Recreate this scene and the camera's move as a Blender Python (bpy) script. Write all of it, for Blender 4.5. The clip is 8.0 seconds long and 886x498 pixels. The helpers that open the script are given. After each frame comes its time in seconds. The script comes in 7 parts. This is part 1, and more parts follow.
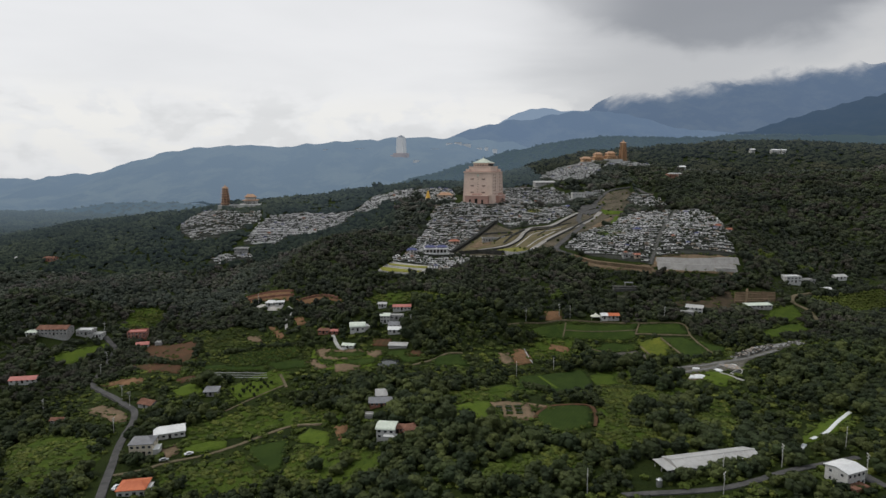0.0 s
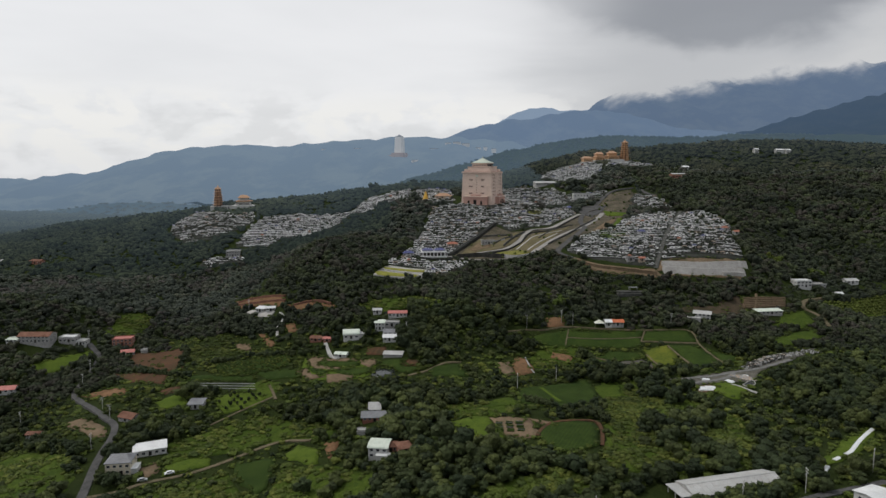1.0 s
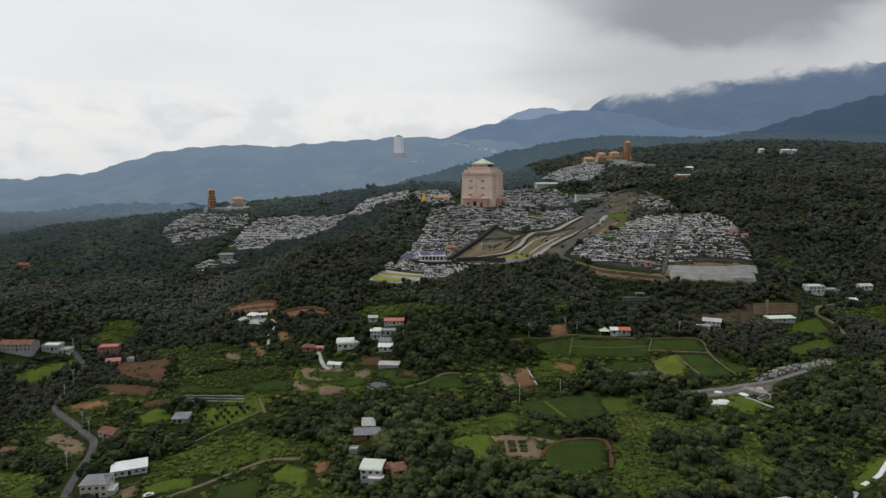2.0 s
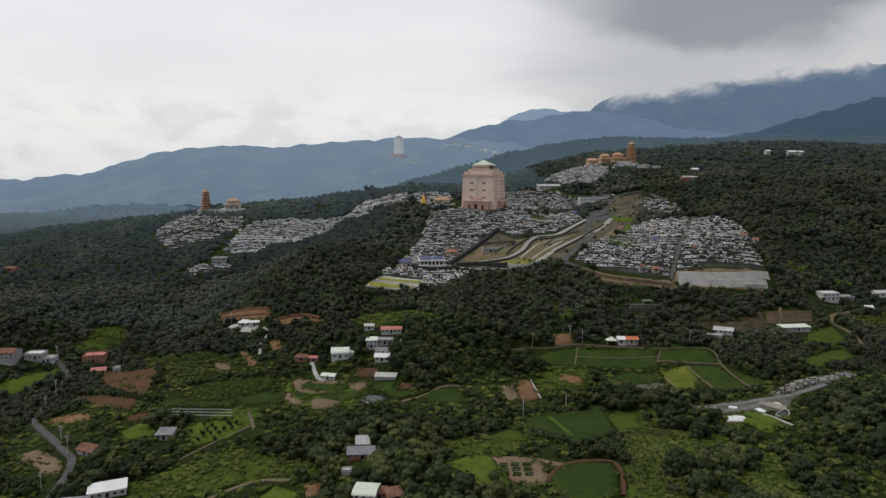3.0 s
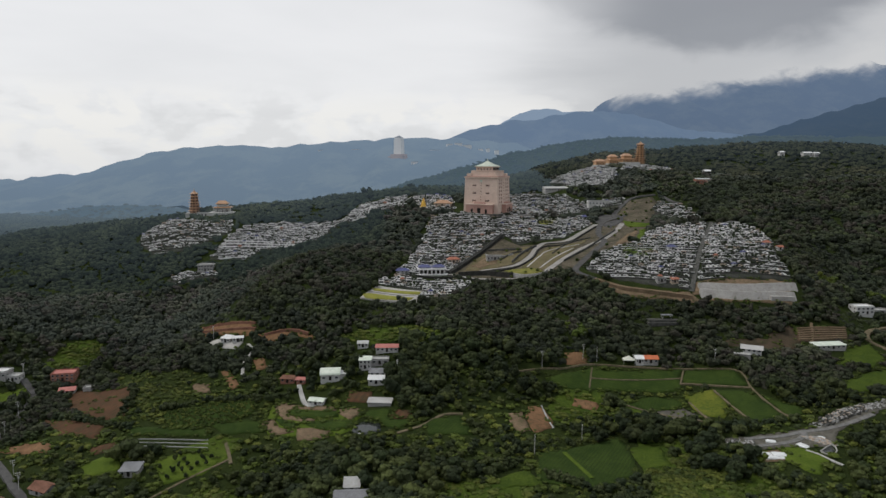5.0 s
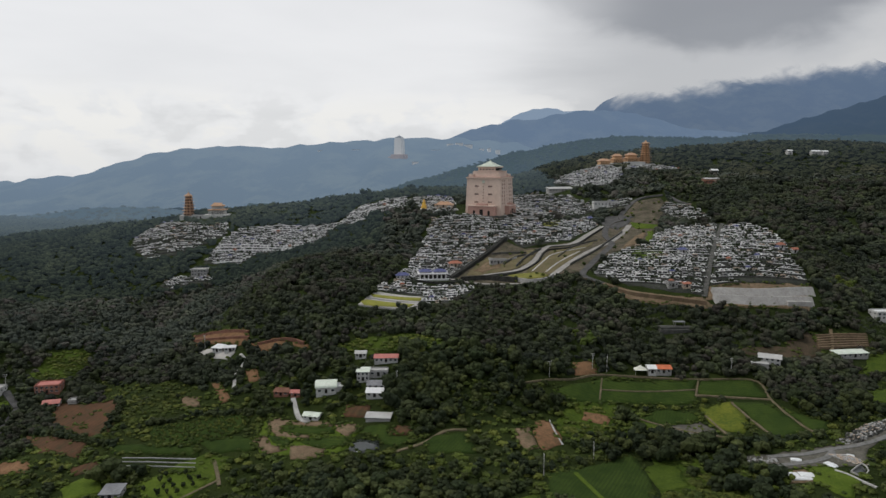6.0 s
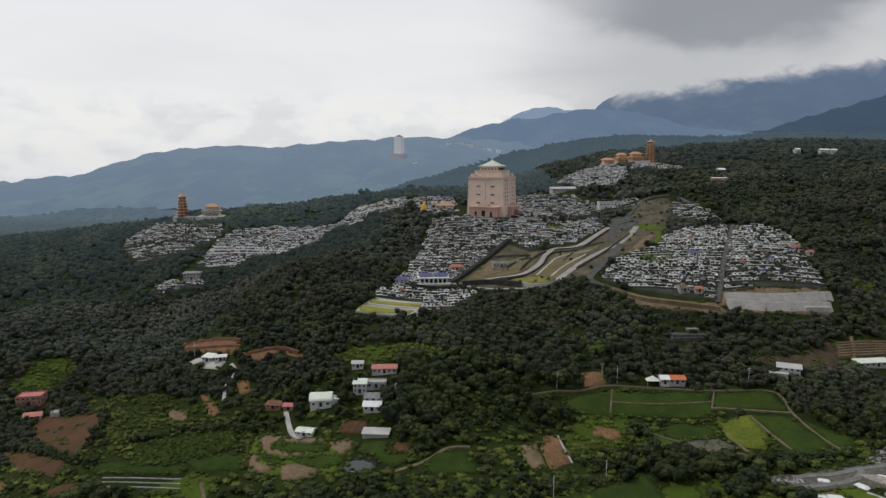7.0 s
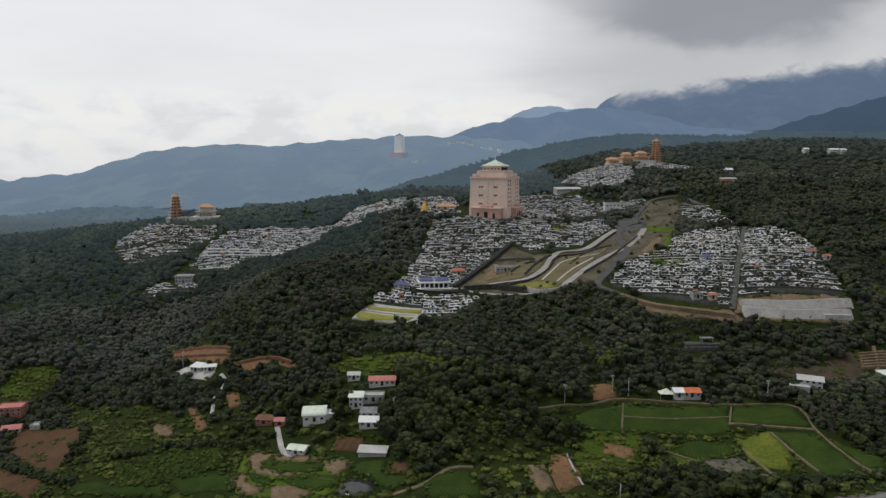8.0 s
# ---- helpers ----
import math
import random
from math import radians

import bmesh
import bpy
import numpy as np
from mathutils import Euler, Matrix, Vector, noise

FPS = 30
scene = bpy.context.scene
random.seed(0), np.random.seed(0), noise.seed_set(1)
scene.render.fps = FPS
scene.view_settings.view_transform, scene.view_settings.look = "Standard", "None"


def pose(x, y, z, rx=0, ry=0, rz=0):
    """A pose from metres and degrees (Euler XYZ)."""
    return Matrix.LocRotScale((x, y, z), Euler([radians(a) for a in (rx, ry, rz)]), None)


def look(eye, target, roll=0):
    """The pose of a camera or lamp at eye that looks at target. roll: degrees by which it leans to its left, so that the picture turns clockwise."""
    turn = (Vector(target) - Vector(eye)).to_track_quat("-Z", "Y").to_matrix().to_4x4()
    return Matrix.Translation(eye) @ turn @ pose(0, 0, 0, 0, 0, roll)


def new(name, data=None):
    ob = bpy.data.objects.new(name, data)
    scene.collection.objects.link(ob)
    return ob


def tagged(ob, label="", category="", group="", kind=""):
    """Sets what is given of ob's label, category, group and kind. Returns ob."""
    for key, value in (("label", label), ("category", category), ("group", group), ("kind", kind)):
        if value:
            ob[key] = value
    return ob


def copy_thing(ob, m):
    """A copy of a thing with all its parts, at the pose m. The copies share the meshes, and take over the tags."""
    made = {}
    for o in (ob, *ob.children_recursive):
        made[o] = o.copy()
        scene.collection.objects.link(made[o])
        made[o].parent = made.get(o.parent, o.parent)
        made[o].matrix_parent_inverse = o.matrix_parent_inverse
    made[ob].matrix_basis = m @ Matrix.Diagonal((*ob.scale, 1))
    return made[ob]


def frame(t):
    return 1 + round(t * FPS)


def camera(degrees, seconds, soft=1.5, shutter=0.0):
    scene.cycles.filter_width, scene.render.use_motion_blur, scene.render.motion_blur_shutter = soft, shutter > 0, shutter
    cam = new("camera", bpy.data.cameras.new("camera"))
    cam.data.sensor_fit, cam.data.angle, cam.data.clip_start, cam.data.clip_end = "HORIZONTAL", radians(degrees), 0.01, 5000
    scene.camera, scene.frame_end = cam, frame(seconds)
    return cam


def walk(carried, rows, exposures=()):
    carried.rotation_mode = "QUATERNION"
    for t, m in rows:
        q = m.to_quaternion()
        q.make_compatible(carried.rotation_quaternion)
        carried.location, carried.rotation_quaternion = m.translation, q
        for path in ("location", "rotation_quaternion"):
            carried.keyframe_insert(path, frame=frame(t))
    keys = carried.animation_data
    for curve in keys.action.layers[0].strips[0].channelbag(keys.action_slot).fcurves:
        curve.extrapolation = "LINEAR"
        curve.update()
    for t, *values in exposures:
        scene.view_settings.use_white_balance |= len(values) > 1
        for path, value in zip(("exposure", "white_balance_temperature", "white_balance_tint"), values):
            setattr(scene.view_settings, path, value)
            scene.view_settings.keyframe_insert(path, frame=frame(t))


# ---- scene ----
from mathutils import geometry

cam = camera(68.0, 8.0, soft=1.5)
PATH = [
    (0, (0.011, -0.097, 139.966), (-0.017, 1.885, 139.7), 0.0),
    (0.5, (0.48, 9.702, 140.076), (0.454, 11.684, 139.81), 0.0),
    (1, (0.865, 19.648, 140.318), (0.84, 21.63, 140.051), -0.0),
    (1.5, (1.32, 29.46, 140.582), (1.295, 31.442, 140.315), -0.0),
    (3, (1.858, 58.769, 141.172), (1.832, 60.752, 140.908), 0.1),
    (3.5, (1.795, 68.267, 141.331), (1.768, 70.25, 141.068), 0.2),
    (4, (1.651, 78.041, 141.568), (1.624, 80.024, 141.304), 0.2),
    (4.5, (1.391, 87.864, 141.746), (1.364, 89.847, 141.483), 0.3),
    (6, (0.467, 117.103, 142.096), (0.436, 119.086, 141.833), -0.0),
    (6.5, (0.08, 126.911, 142.177), (0.049, 128.893, 141.913), 0.1),
    (7, (-0.308, 136.674, 142.241), (-0.34, 138.656, 141.976), -0.1),
    (7.5, (-0.721, 146.39, 142.477), (-0.753, 148.372, 142.21), -0.1),
    (8, (-1.179, 156.369, 142.615), (-1.212, 158.351, 142.347), 0.0),
]
walk(cam, [(t, look(eye, target, roll)) for t, eye, target, roll in PATH])


# ---- sky and sun ----
def nodes_of(tree):
    tree.nodes.clear()

    def add(kind, **values):
        node = tree.nodes.new(kind)
        for key, value in values.items():
            if key in node.inputs:
                node.inputs[key].default_value = value
        return node
    return add, tree.links.new


def make_sky():
    world = bpy.data.worlds.new("world")
    scene.world = world
    world.use_nodes = True
    add, link = nodes_of(world.node_tree)
    coord = add("ShaderNodeTexCoord")
    split = add("ShaderNodeSeparateXYZ")
    link(coord.outputs["Generated"], split.inputs[0])

    def maths(op, a, b=None, clamp=False):
        n = add("ShaderNodeMath")
        n.operation, n.use_clamp = op, clamp
        for i, v in enumerate((a, b)):
            if v is None:
                continue
            if isinstance(v, (int, float)):
                n.inputs[i].default_value = v
            else:
                link(v, n.inputs[i])
        return n.outputs[0]

    def spread(value, lo, hi):
        n = add("ShaderNodeMapRange")
        n.interpolation_type = "SMOOTHSTEP"
        link(value, n.inputs["Value"])
        n.inputs["From Min"].default_value, n.inputs["From Max"].default_value = lo, hi
        return n.outputs[0]

    def blend(fac, a, b):
        n = add("ShaderNodeMix")
        n.data_type = "RGBA"
        link(fac, n.inputs[0])
        for v, s in ((a, n.inputs[6]), (b, n.inputs[7])):
            if isinstance(v, tuple):
                s.default_value = (*v, 1)
            else:
                link(v, s)
        return n.outputs[2]

    east, north, up = split.outputs
    # a cloud sheet seen in perspective
    height = maths("ADD", maths("MAXIMUM", up, 0.0), 0.09)
    sheet = add("ShaderNodeCombineXYZ")
    link(maths("DIVIDE", east, height), sheet.inputs[0])
    link(maths("DIVIDE", north, height), sheet.inputs[1])
    broad = add("ShaderNodeTexNoise", Scale=0.62, Detail=4.0, Roughness=0.5, Distortion=0.2)
    link(sheet.outputs[0], broad.inputs["Vector"])
    # piled cumulus low over the ridge
    puff_coord = add("ShaderNodeMapping")
    puff_coord.inputs["Scale"].default_value = (9.0, 9.0, 19.0)
    link(coord.outputs["Generated"], puff_coord.inputs["Vector"])
    puffs = add("ShaderNodeTexNoise", Scale=1.0, Detail=6.0, Roughness=0.52, Distortion=0.25)
    link(puff_coord.outputs[0], puffs.inputs["Vector"])
    # the sheet is thin towards the hidden sun in the west, thick towards the mountains
    drift = maths("SUBTRACT", broad.outputs["Fac"], 0.5)
    billow = maths("SUBTRACT", puffs.outputs["Fac"], 0.5)
    eastward = maths("ADD", east, maths("MULTIPLY", drift, 0.22))
    veil = blend(spread(eastward, 0.0, 0.27), (0.855, 0.855, 0.865), (0.53, 0.535, 0.55))
    # a dark layer above, whose lower rim bends down in the middle of the east
    aside = maths("SUBTRACT", east, 0.36)
    rim = maths("ADD", maths("MULTIPLY", maths("MULTIPLY", aside, aside), 1.3), 0.138)
    over_rim = maths("ADD", maths("SUBTRACT", up, rim), maths("ADD", maths("MULTIPLY", billow, 0.07), maths("MULTIPLY", drift, 0.05)))
    layer = maths("MULTIPLY", spread(over_rim, -0.006, 0.03), spread(eastward, 0.05, 0.28))
    veil2 = blend(maths("MULTIPLY", layer, 0.85), veil, (0.26, 0.27, 0.295))
    # brighter cloud where the bank turns over on the eastern mountains
    bank = maths("MULTIPLY", maths("SUBTRACT", 1.0, spread(over_rim, -0.03, 0.005)), spread(east, 0.34, 0.52))
    veil3 = blend(maths("MULTIPLY", bank, 0.55), veil2, (0.72, 0.71, 0.70))
    mottle = maths("MULTIPLY", spread(broad.outputs["Fac"], 0.38, 0.7), 0.16)
    veil3 = blend(mottle, veil3, (0.5, 0.515, 0.54))
    low = maths("SUBTRACT", 1.0, spread(up, 0.06, 0.12))
    west_part = maths("SUBTRACT", 1.0, spread(east, 0.1, 0.24))
    cumulus = maths("MULTIPLY", maths("MULTIPLY", spread(puffs.outputs["Fac"], 0.49, 0.56), low), west_part)
    dim = maths("MULTIPLY", maths("MULTIPLY", maths("SUBTRACT", 1.0, spread(puffs.outputs["Fac"], 0.4, 0.5)), low), 0.42)
    veil4 = blend(dim, veil3, (0.60, 0.605, 0.62))
    piled = blend(maths("MULTIPLY", cumulus, 0.85), veil4, (0.90, 0.885, 0.86))
    haze = maths("SUBTRACT", 1.0, spread(up, -0.02, 0.10))
    cloud = blend(maths("MULTIPLY", haze, 0.35), piled, (0.66, 0.70, 0.74))
    overhead = blend(spread(up, 0.3, 0.75), cloud, (0.72, 0.745, 0.79))
    # the southern sky, out of view, is dimmed to darken south-facing sides
    overhead = blend(spread(maths("MULTIPLY", north, -1.0), -0.15, 0.6), overhead, (0.53, 0.545, 0.58))
    back = add("ShaderNodeBackground", Strength=SKY)
    link(overhead, back.inputs["Color"])
    blue = add("ShaderNodeTexSky")
    blue.sky_type, blue.sun_disc = "NISHITA", False
    blue.sun_elevation, blue.sun_rotation = radians(SUN_UP), radians(SUN_TURN)
    clear = add("ShaderNodeBackground", Strength=0.1)
    link(blue.outputs[0], clear.inputs["Color"])
    cover = add("ShaderNodeMixShader", Fac=0.93)
    link(clear.outputs[0], cover.inputs[1])
    link(back.outputs[0], cover.inputs[2])
    out = add("ShaderNodeOutputWorld")
    link(cover.outputs[0], out.inputs["Surface"])


SUN_UP, SUN_TURN, SKY = 55.0, -80.0, 1.0
make_sky()
sun = new("sun", bpy.data.lights.new("sun", "SUN"))
sun.data.energy, sun.data.angle, sun.data.color = 1.5, radians(14), (1.0, 0.955, 0.89)
sun.matrix_world = look((-640, 110, 930), (0, 0, 0))


# ---- materials ----
def surface(name, dark, light, scale=0.3, fine=4.0, rough=0.85, bump=0.3, deep=0.25, metal=0.0, contrast=0.5, stain=None, stain_amount=0.0, rows=None):
    """A surface whose colour runs between two tones at two scales, with grain relief, stains, and planted rows where given."""
    mat = bpy.data.materials.new(name)
    mat.use_nodes = True
    add, link = nodes_of(mat.node_tree)
    geo = add("ShaderNodeNewGeometry")
    a = add("ShaderNodeTexNoise", Scale=scale, Detail=5.0, Roughness=0.6)
    b = add("ShaderNodeTexNoise", Scale=fine, Detail=4.0, Roughness=0.65)
    for n in (a, b):
        link(geo.outputs["Position"], n.inputs["Vector"])
    mixed = add("ShaderNodeMath")
    mixed.operation = "ADD"
    link(a.outputs["Fac"], mixed.inputs[0])
    link(b.outputs["Fac"], mixed.inputs[1])
    ramp = add("ShaderNodeMapRange")
    link(mixed.outputs[0], ramp.inputs["Value"])
    ramp.inputs["From Min"].default_value, ramp.inputs["From Max"].default_value = 1 - 0.35 * contrast, 1 + 0.35 * contrast
    tone = add("ShaderNodeMix")
    tone.data_type = "RGBA"
    link(ramp.outputs[0], tone.inputs[0])
    tone.inputs[6].default_value, tone.inputs[7].default_value = (*dark, 1), (*light, 1)
    colour = tone.outputs[2]
    if stain:
        c = add("ShaderNodeTexNoise", Scale=scale * 2.7, Detail=6.0, Roughness=0.7, Distortion=0.8)
        link(geo.outputs["Position"], c.inputs["Vector"])
        edge = add("ShaderNodeMapRange")
        edge.inputs["From Min"].default_value, edge.inputs["From Max"].default_value = 0.5, 0.66
        edge.inputs["To Max"].default_value = stain_amount
        link(c.outputs["Fac"], edge.inputs["Value"])
        worn = add("ShaderNodeMix")
        worn.data_type = "RGBA"
        link(edge.outputs[0], worn.inputs[0])
        link(colour, worn.inputs[6])
        worn.inputs[7].default_value = (*stain, 1)
        colour = worn.outputs[2]
    height = b.outputs["Fac"]
    if rows:
        turn = add("ShaderNodeMapping")
        turn.inputs["Rotation"].default_value = (0, 0, radians(rows[0]))
        link(geo.outputs["Position"], turn.inputs["Vector"])
        wave = add("ShaderNodeTexWave", Scale=0.314 / rows[1], Distortion=1.2, Detail=2.0)
        wave.inputs["Detail Scale"].default_value = 0.6
        link(turn.outputs[0], wave.inputs["Vector"])
        soil = add("ShaderNodeMix")
        soil.data_type = "RGBA"
        part_of = add("ShaderNodeMath")
        part_of.operation = "MULTIPLY"
        link(wave.outputs["Fac"], part_of.inputs[0])
        part_of.inputs[1].default_value = rows[2]
        link(part_of.outputs[0], soil.inputs[0])
        link(colour, soil.inputs[6])
        soil.inputs[7].default_value = (*rows[3], 1)
        colour = soil.outputs[2]
    shader = add("ShaderNodeBsdfPrincipled", Roughness=rough, Metallic=metal)
    shader.inputs["Specular IOR Level"].default_value = 0.06 if rough > 0.8 else 0.4
    link(colour, shader.inputs["Base Color"])
    if bump:
        relief = add("ShaderNodeBump", Strength=bump, Distance=deep)
        link(height, relief.inputs["Height"])
        link(relief.outputs[0], shader.inputs["Normal"])
    out = add("ShaderNodeOutputMaterial")
    link(shader.outputs[0], out.inputs["Surface"])
    return mat


def foliage(name, shades, rough=0.65, wax=0.08):
    """Leaves: one of several greens by the tree's own tint, varied leaf clump by leaf clump."""
    mat = bpy.data.materials.new(name)
    mat.use_nodes = True
    add, link = nodes_of(mat.node_tree)
    tint = add("ShaderNodeAttribute")
    tint.attribute_name = "tint"
    own = add("ShaderNodeObjectInfo")
    both = add("ShaderNodeMath")
    both.operation = "ADD"
    link(tint.outputs["Fac"], both.inputs[0])
    link(own.outputs["Random"], both.inputs[1])
    wrap = add("ShaderNodeMath")
    wrap.operation = "FRACT"
    link(both.outputs[0], wrap.inputs[0])
    ramp = add("ShaderNodeValToRGB")
    ramp.color_ramp.interpolation = "LINEAR"
    while len(ramp.color_ramp.elements) < len(shades):
        ramp.color_ramp.elements.new(0.5)
    for i, (e, c) in enumerate(zip(ramp.color_ramp.elements, shades)):
        e.position, e.color = i / (len(shades) - 1), (*c, 1)
    link(wrap.outputs[0], ramp.inputs[0])
    geo = add("ShaderNodeNewGeometry")
    lum = add("ShaderNodeMapRange")
    link(geo.outputs["Random Per Island"], lum.inputs["Value"])
    lum.inputs["To Min"].default_value, lum.inputs["To Max"].default_value = 0.88, 1.12
    broad = add("ShaderNodeTexNoise", Scale=0.02, Detail=3.0)
    link(geo.outputs["Position"], broad.inputs["Vector"])
    wide = add("ShaderNodeMapRange")
    link(broad.outputs["Fac"], wide.inputs["Value"])
    wide.inputs["From Min"].default_value, wide.inputs["From Max"].default_value = 0.3, 0.7
    wide.inputs["To Min"].default_value, wide.inputs["To Max"].default_value = 0.68, 1.34
    clumps = add("ShaderNodeTexNoise", Scale=0.9, Detail=4.0, Roughness=0.7)
    link(geo.outputs["Position"], clumps.inputs["Vector"])
    speckle = add("ShaderNodeMapRange")
    link(clumps.outputs["Fac"], speckle.inputs["Value"])
    speckle.inputs["From Min"].default_value, speckle.inputs["From Max"].default_value = 0.3, 0.7
    speckle.inputs["To Min"].default_value, speckle.inputs["To Max"].default_value = 0.62, 1.38
    both_scales = add("ShaderNodeMath")
    both_scales.operation = "MULTIPLY"
    link(speckle.outputs[0], both_scales.inputs[0])
    link(lum.outputs[0], both_scales.inputs[1])
    amount = add("ShaderNodeMath")
    amount.operation = "MULTIPLY"
    link(both_scales.outputs[0], amount.inputs[0])
    link(wide.outputs[0], amount.inputs[1])
    tone = add("ShaderNodeVectorMath")
    tone.operation = "SCALE"
    link(ramp.outputs[0], tone.inputs[0])
    link(amount.outputs[0], tone.inputs["Scale"])
    shader = add("ShaderNodeBsdfPrincipled", Roughness=rough)
    shader.inputs["Specular IOR Level"].default_value = wax
    link(tone.outputs[0], shader.inputs["Base Color"])
    relief = add("ShaderNodeBump", Strength=0.8, Distance=0.7)
    link(clumps.outputs["Fac"], relief.inputs["Height"])
    link(relief.outputs[0], shader.inputs["Normal"])
    out = add("ShaderNodeOutputMaterial")
    link(shader.outputs[0], out.inputs["Surface"])
    return mat


def distance(name, wood, meadow, haze_tint, amount, cloud=None, reach=None, hills=8.0):
    """Far wooded slopes, haze painted as emission; high ones go into the cloud base."""
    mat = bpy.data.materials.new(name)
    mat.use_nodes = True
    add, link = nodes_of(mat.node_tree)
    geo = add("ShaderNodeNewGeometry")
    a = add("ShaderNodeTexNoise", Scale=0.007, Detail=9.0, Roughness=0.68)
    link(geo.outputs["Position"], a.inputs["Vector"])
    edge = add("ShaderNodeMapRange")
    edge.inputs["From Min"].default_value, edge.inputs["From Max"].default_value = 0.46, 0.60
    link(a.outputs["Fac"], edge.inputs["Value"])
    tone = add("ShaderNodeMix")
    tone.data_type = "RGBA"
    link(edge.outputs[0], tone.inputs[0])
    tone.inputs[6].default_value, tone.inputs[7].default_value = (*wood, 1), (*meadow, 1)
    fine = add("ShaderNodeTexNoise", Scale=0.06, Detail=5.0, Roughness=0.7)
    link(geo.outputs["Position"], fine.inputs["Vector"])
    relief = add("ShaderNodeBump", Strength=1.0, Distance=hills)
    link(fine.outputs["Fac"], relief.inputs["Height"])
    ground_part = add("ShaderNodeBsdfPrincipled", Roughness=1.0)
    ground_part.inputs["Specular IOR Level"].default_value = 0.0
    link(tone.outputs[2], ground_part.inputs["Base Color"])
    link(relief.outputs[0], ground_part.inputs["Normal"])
    # bluish glow mixed over the surface stands for haze; no air is modelled
    haze_emission = add("ShaderNodeEmission")
    haze_emission.inputs["Color"].default_value = (*haze_tint, 1)
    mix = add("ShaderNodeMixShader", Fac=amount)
    # share of painted haze grows along y
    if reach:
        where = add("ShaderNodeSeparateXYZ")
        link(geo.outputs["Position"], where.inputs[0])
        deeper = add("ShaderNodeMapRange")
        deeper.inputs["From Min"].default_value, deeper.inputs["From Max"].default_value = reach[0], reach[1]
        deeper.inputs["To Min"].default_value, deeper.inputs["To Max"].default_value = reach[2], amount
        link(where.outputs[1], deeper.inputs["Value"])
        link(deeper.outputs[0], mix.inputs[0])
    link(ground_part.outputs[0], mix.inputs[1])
    link(haze_emission.outputs[0], mix.inputs[2])
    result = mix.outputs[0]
    if cloud:
        place = add("ShaderNodeSeparateXYZ")
        link(geo.outputs["Position"], place.inputs[0])
        wisps = add("ShaderNodeTexNoise", Scale=0.0045, Detail=7.0, Roughness=0.62)
        link(geo.outputs["Position"], wisps.inputs["Vector"])

        def maths(op, p, q, r=0.0):
            n = add("ShaderNodeMath")
            n.operation = op
            for socket, v in zip(n.inputs, (p, q, r)):
                if isinstance(v, (int, float)):
                    socket.default_value = v
                else:
                    link(v, socket)
            return n.outputs[0]
        # the cloud base lies lowest at one place and rises to both sides
        apart = maths("ABSOLUTE", maths("SUBTRACT", place.outputs[0], cloud[0]), 0.0)
        lift = maths("SUBTRACT", place.outputs[2], maths("MULTIPLY_ADD", apart, cloud[2], cloud[1]))
        lift = maths("MULTIPLY_ADD", maths("SUBTRACT", wisps.outputs["Fac"], 0.5), 260.0, lift)
        fade = add("ShaderNodeMapRange")
        fade.interpolation_type = "SMOOTHSTEP"
        fade.inputs["From Min"].default_value, fade.inputs["From Max"].default_value = -70, 45
        link(lift, fade.inputs["Value"])
        gap = add("ShaderNodeBsdfTransparent")
        into = add("ShaderNodeMixShader")
        link(fade.outputs[0], into.inputs[0])
        link(result, into.inputs[1])
        link(gap.outputs[0], into.inputs[2])
        result = into.outputs[0]
    out = add("ShaderNodeOutputMaterial")
    link(result, out.inputs["Surface"])
    return mat


GRASS = surface("rough_grass", (0.011, 0.018, 0.005), (0.036, 0.05, 0.011), 0.05, 0.9, 0.9, 1.0, 1.2, contrast=0.9, stain=(0.02, 0.032, 0.009), stain_amount=0.7)
MEADOW = surface("bright_meadow", (0.03, 0.054, 0.008), (0.085, 0.12, 0.018), 0.07, 0.8, 0.9, 1.0, 1.2, contrast=0.9, stain=(0.03, 0.055, 0.012), stain_amount=0.6)
CROP = surface("dark_crop", (0.022, 0.041, 0.008), (0.043, 0.068, 0.013), 0.12, 2.0, 0.9, 0.9, 0.5, rows=(25, 1.6, 0.5, (0.02, 0.035, 0.01)))
PADDY = surface("paddy_crop", (0.023, 0.041, 0.008), (0.045, 0.069, 0.013), 0.06, 1.6, 0.9, 0.8, 0.5, stain=(0.06, 0.085, 0.014), stain_amount=0.4, rows=(-70, 2.2, 0.45, (0.02, 0.04, 0.011)))
YELLOW_CROP = surface("yellowing_crop", (0.05, 0.078, 0.013), (0.15, 0.155, 0.024), 0.09, 0.9, 0.9, 0.8, contrast=0.8, stain=(0.045, 0.075, 0.016), stain_amount=0.7)
RED_SOIL = surface("red_soil", (0.06, 0.036, 0.022), (0.135, 0.068, 0.038), 0.05, 0.6, 0.95, 0.8, contrast=0.9, stain=(0.04, 0.046, 0.022), stain_amount=0.85, rows=(15, 3.5, 0.45, (0.05, 0.034, 0.022)))
ORANGE_SOIL = surface("orange_soil", (0.115, 0.065, 0.035), (0.235, 0.135, 0.075), 0.12, 1.0, 0.95, 0.8, contrast=0.8, stain=(0.07, 0.06, 0.03), stain_amount=0.75)
TAN_SOIL = surface("tan_soil", (0.11, 0.079, 0.05), (0.215, 0.155, 0.103), 0.12, 1.0, 0.95, 0.8, contrast=0.8, stain=(0.07, 0.075, 0.035), stain_amount=0.75)
DRY_GRASS = surface("dry_grass", (0.085, 0.074, 0.042), (0.175, 0.145, 0.085), 0.08, 1.0, 0.95, 0.5, contrast=0.8, stain=(0.085, 0.095, 0.035), stain_amount=0.8)
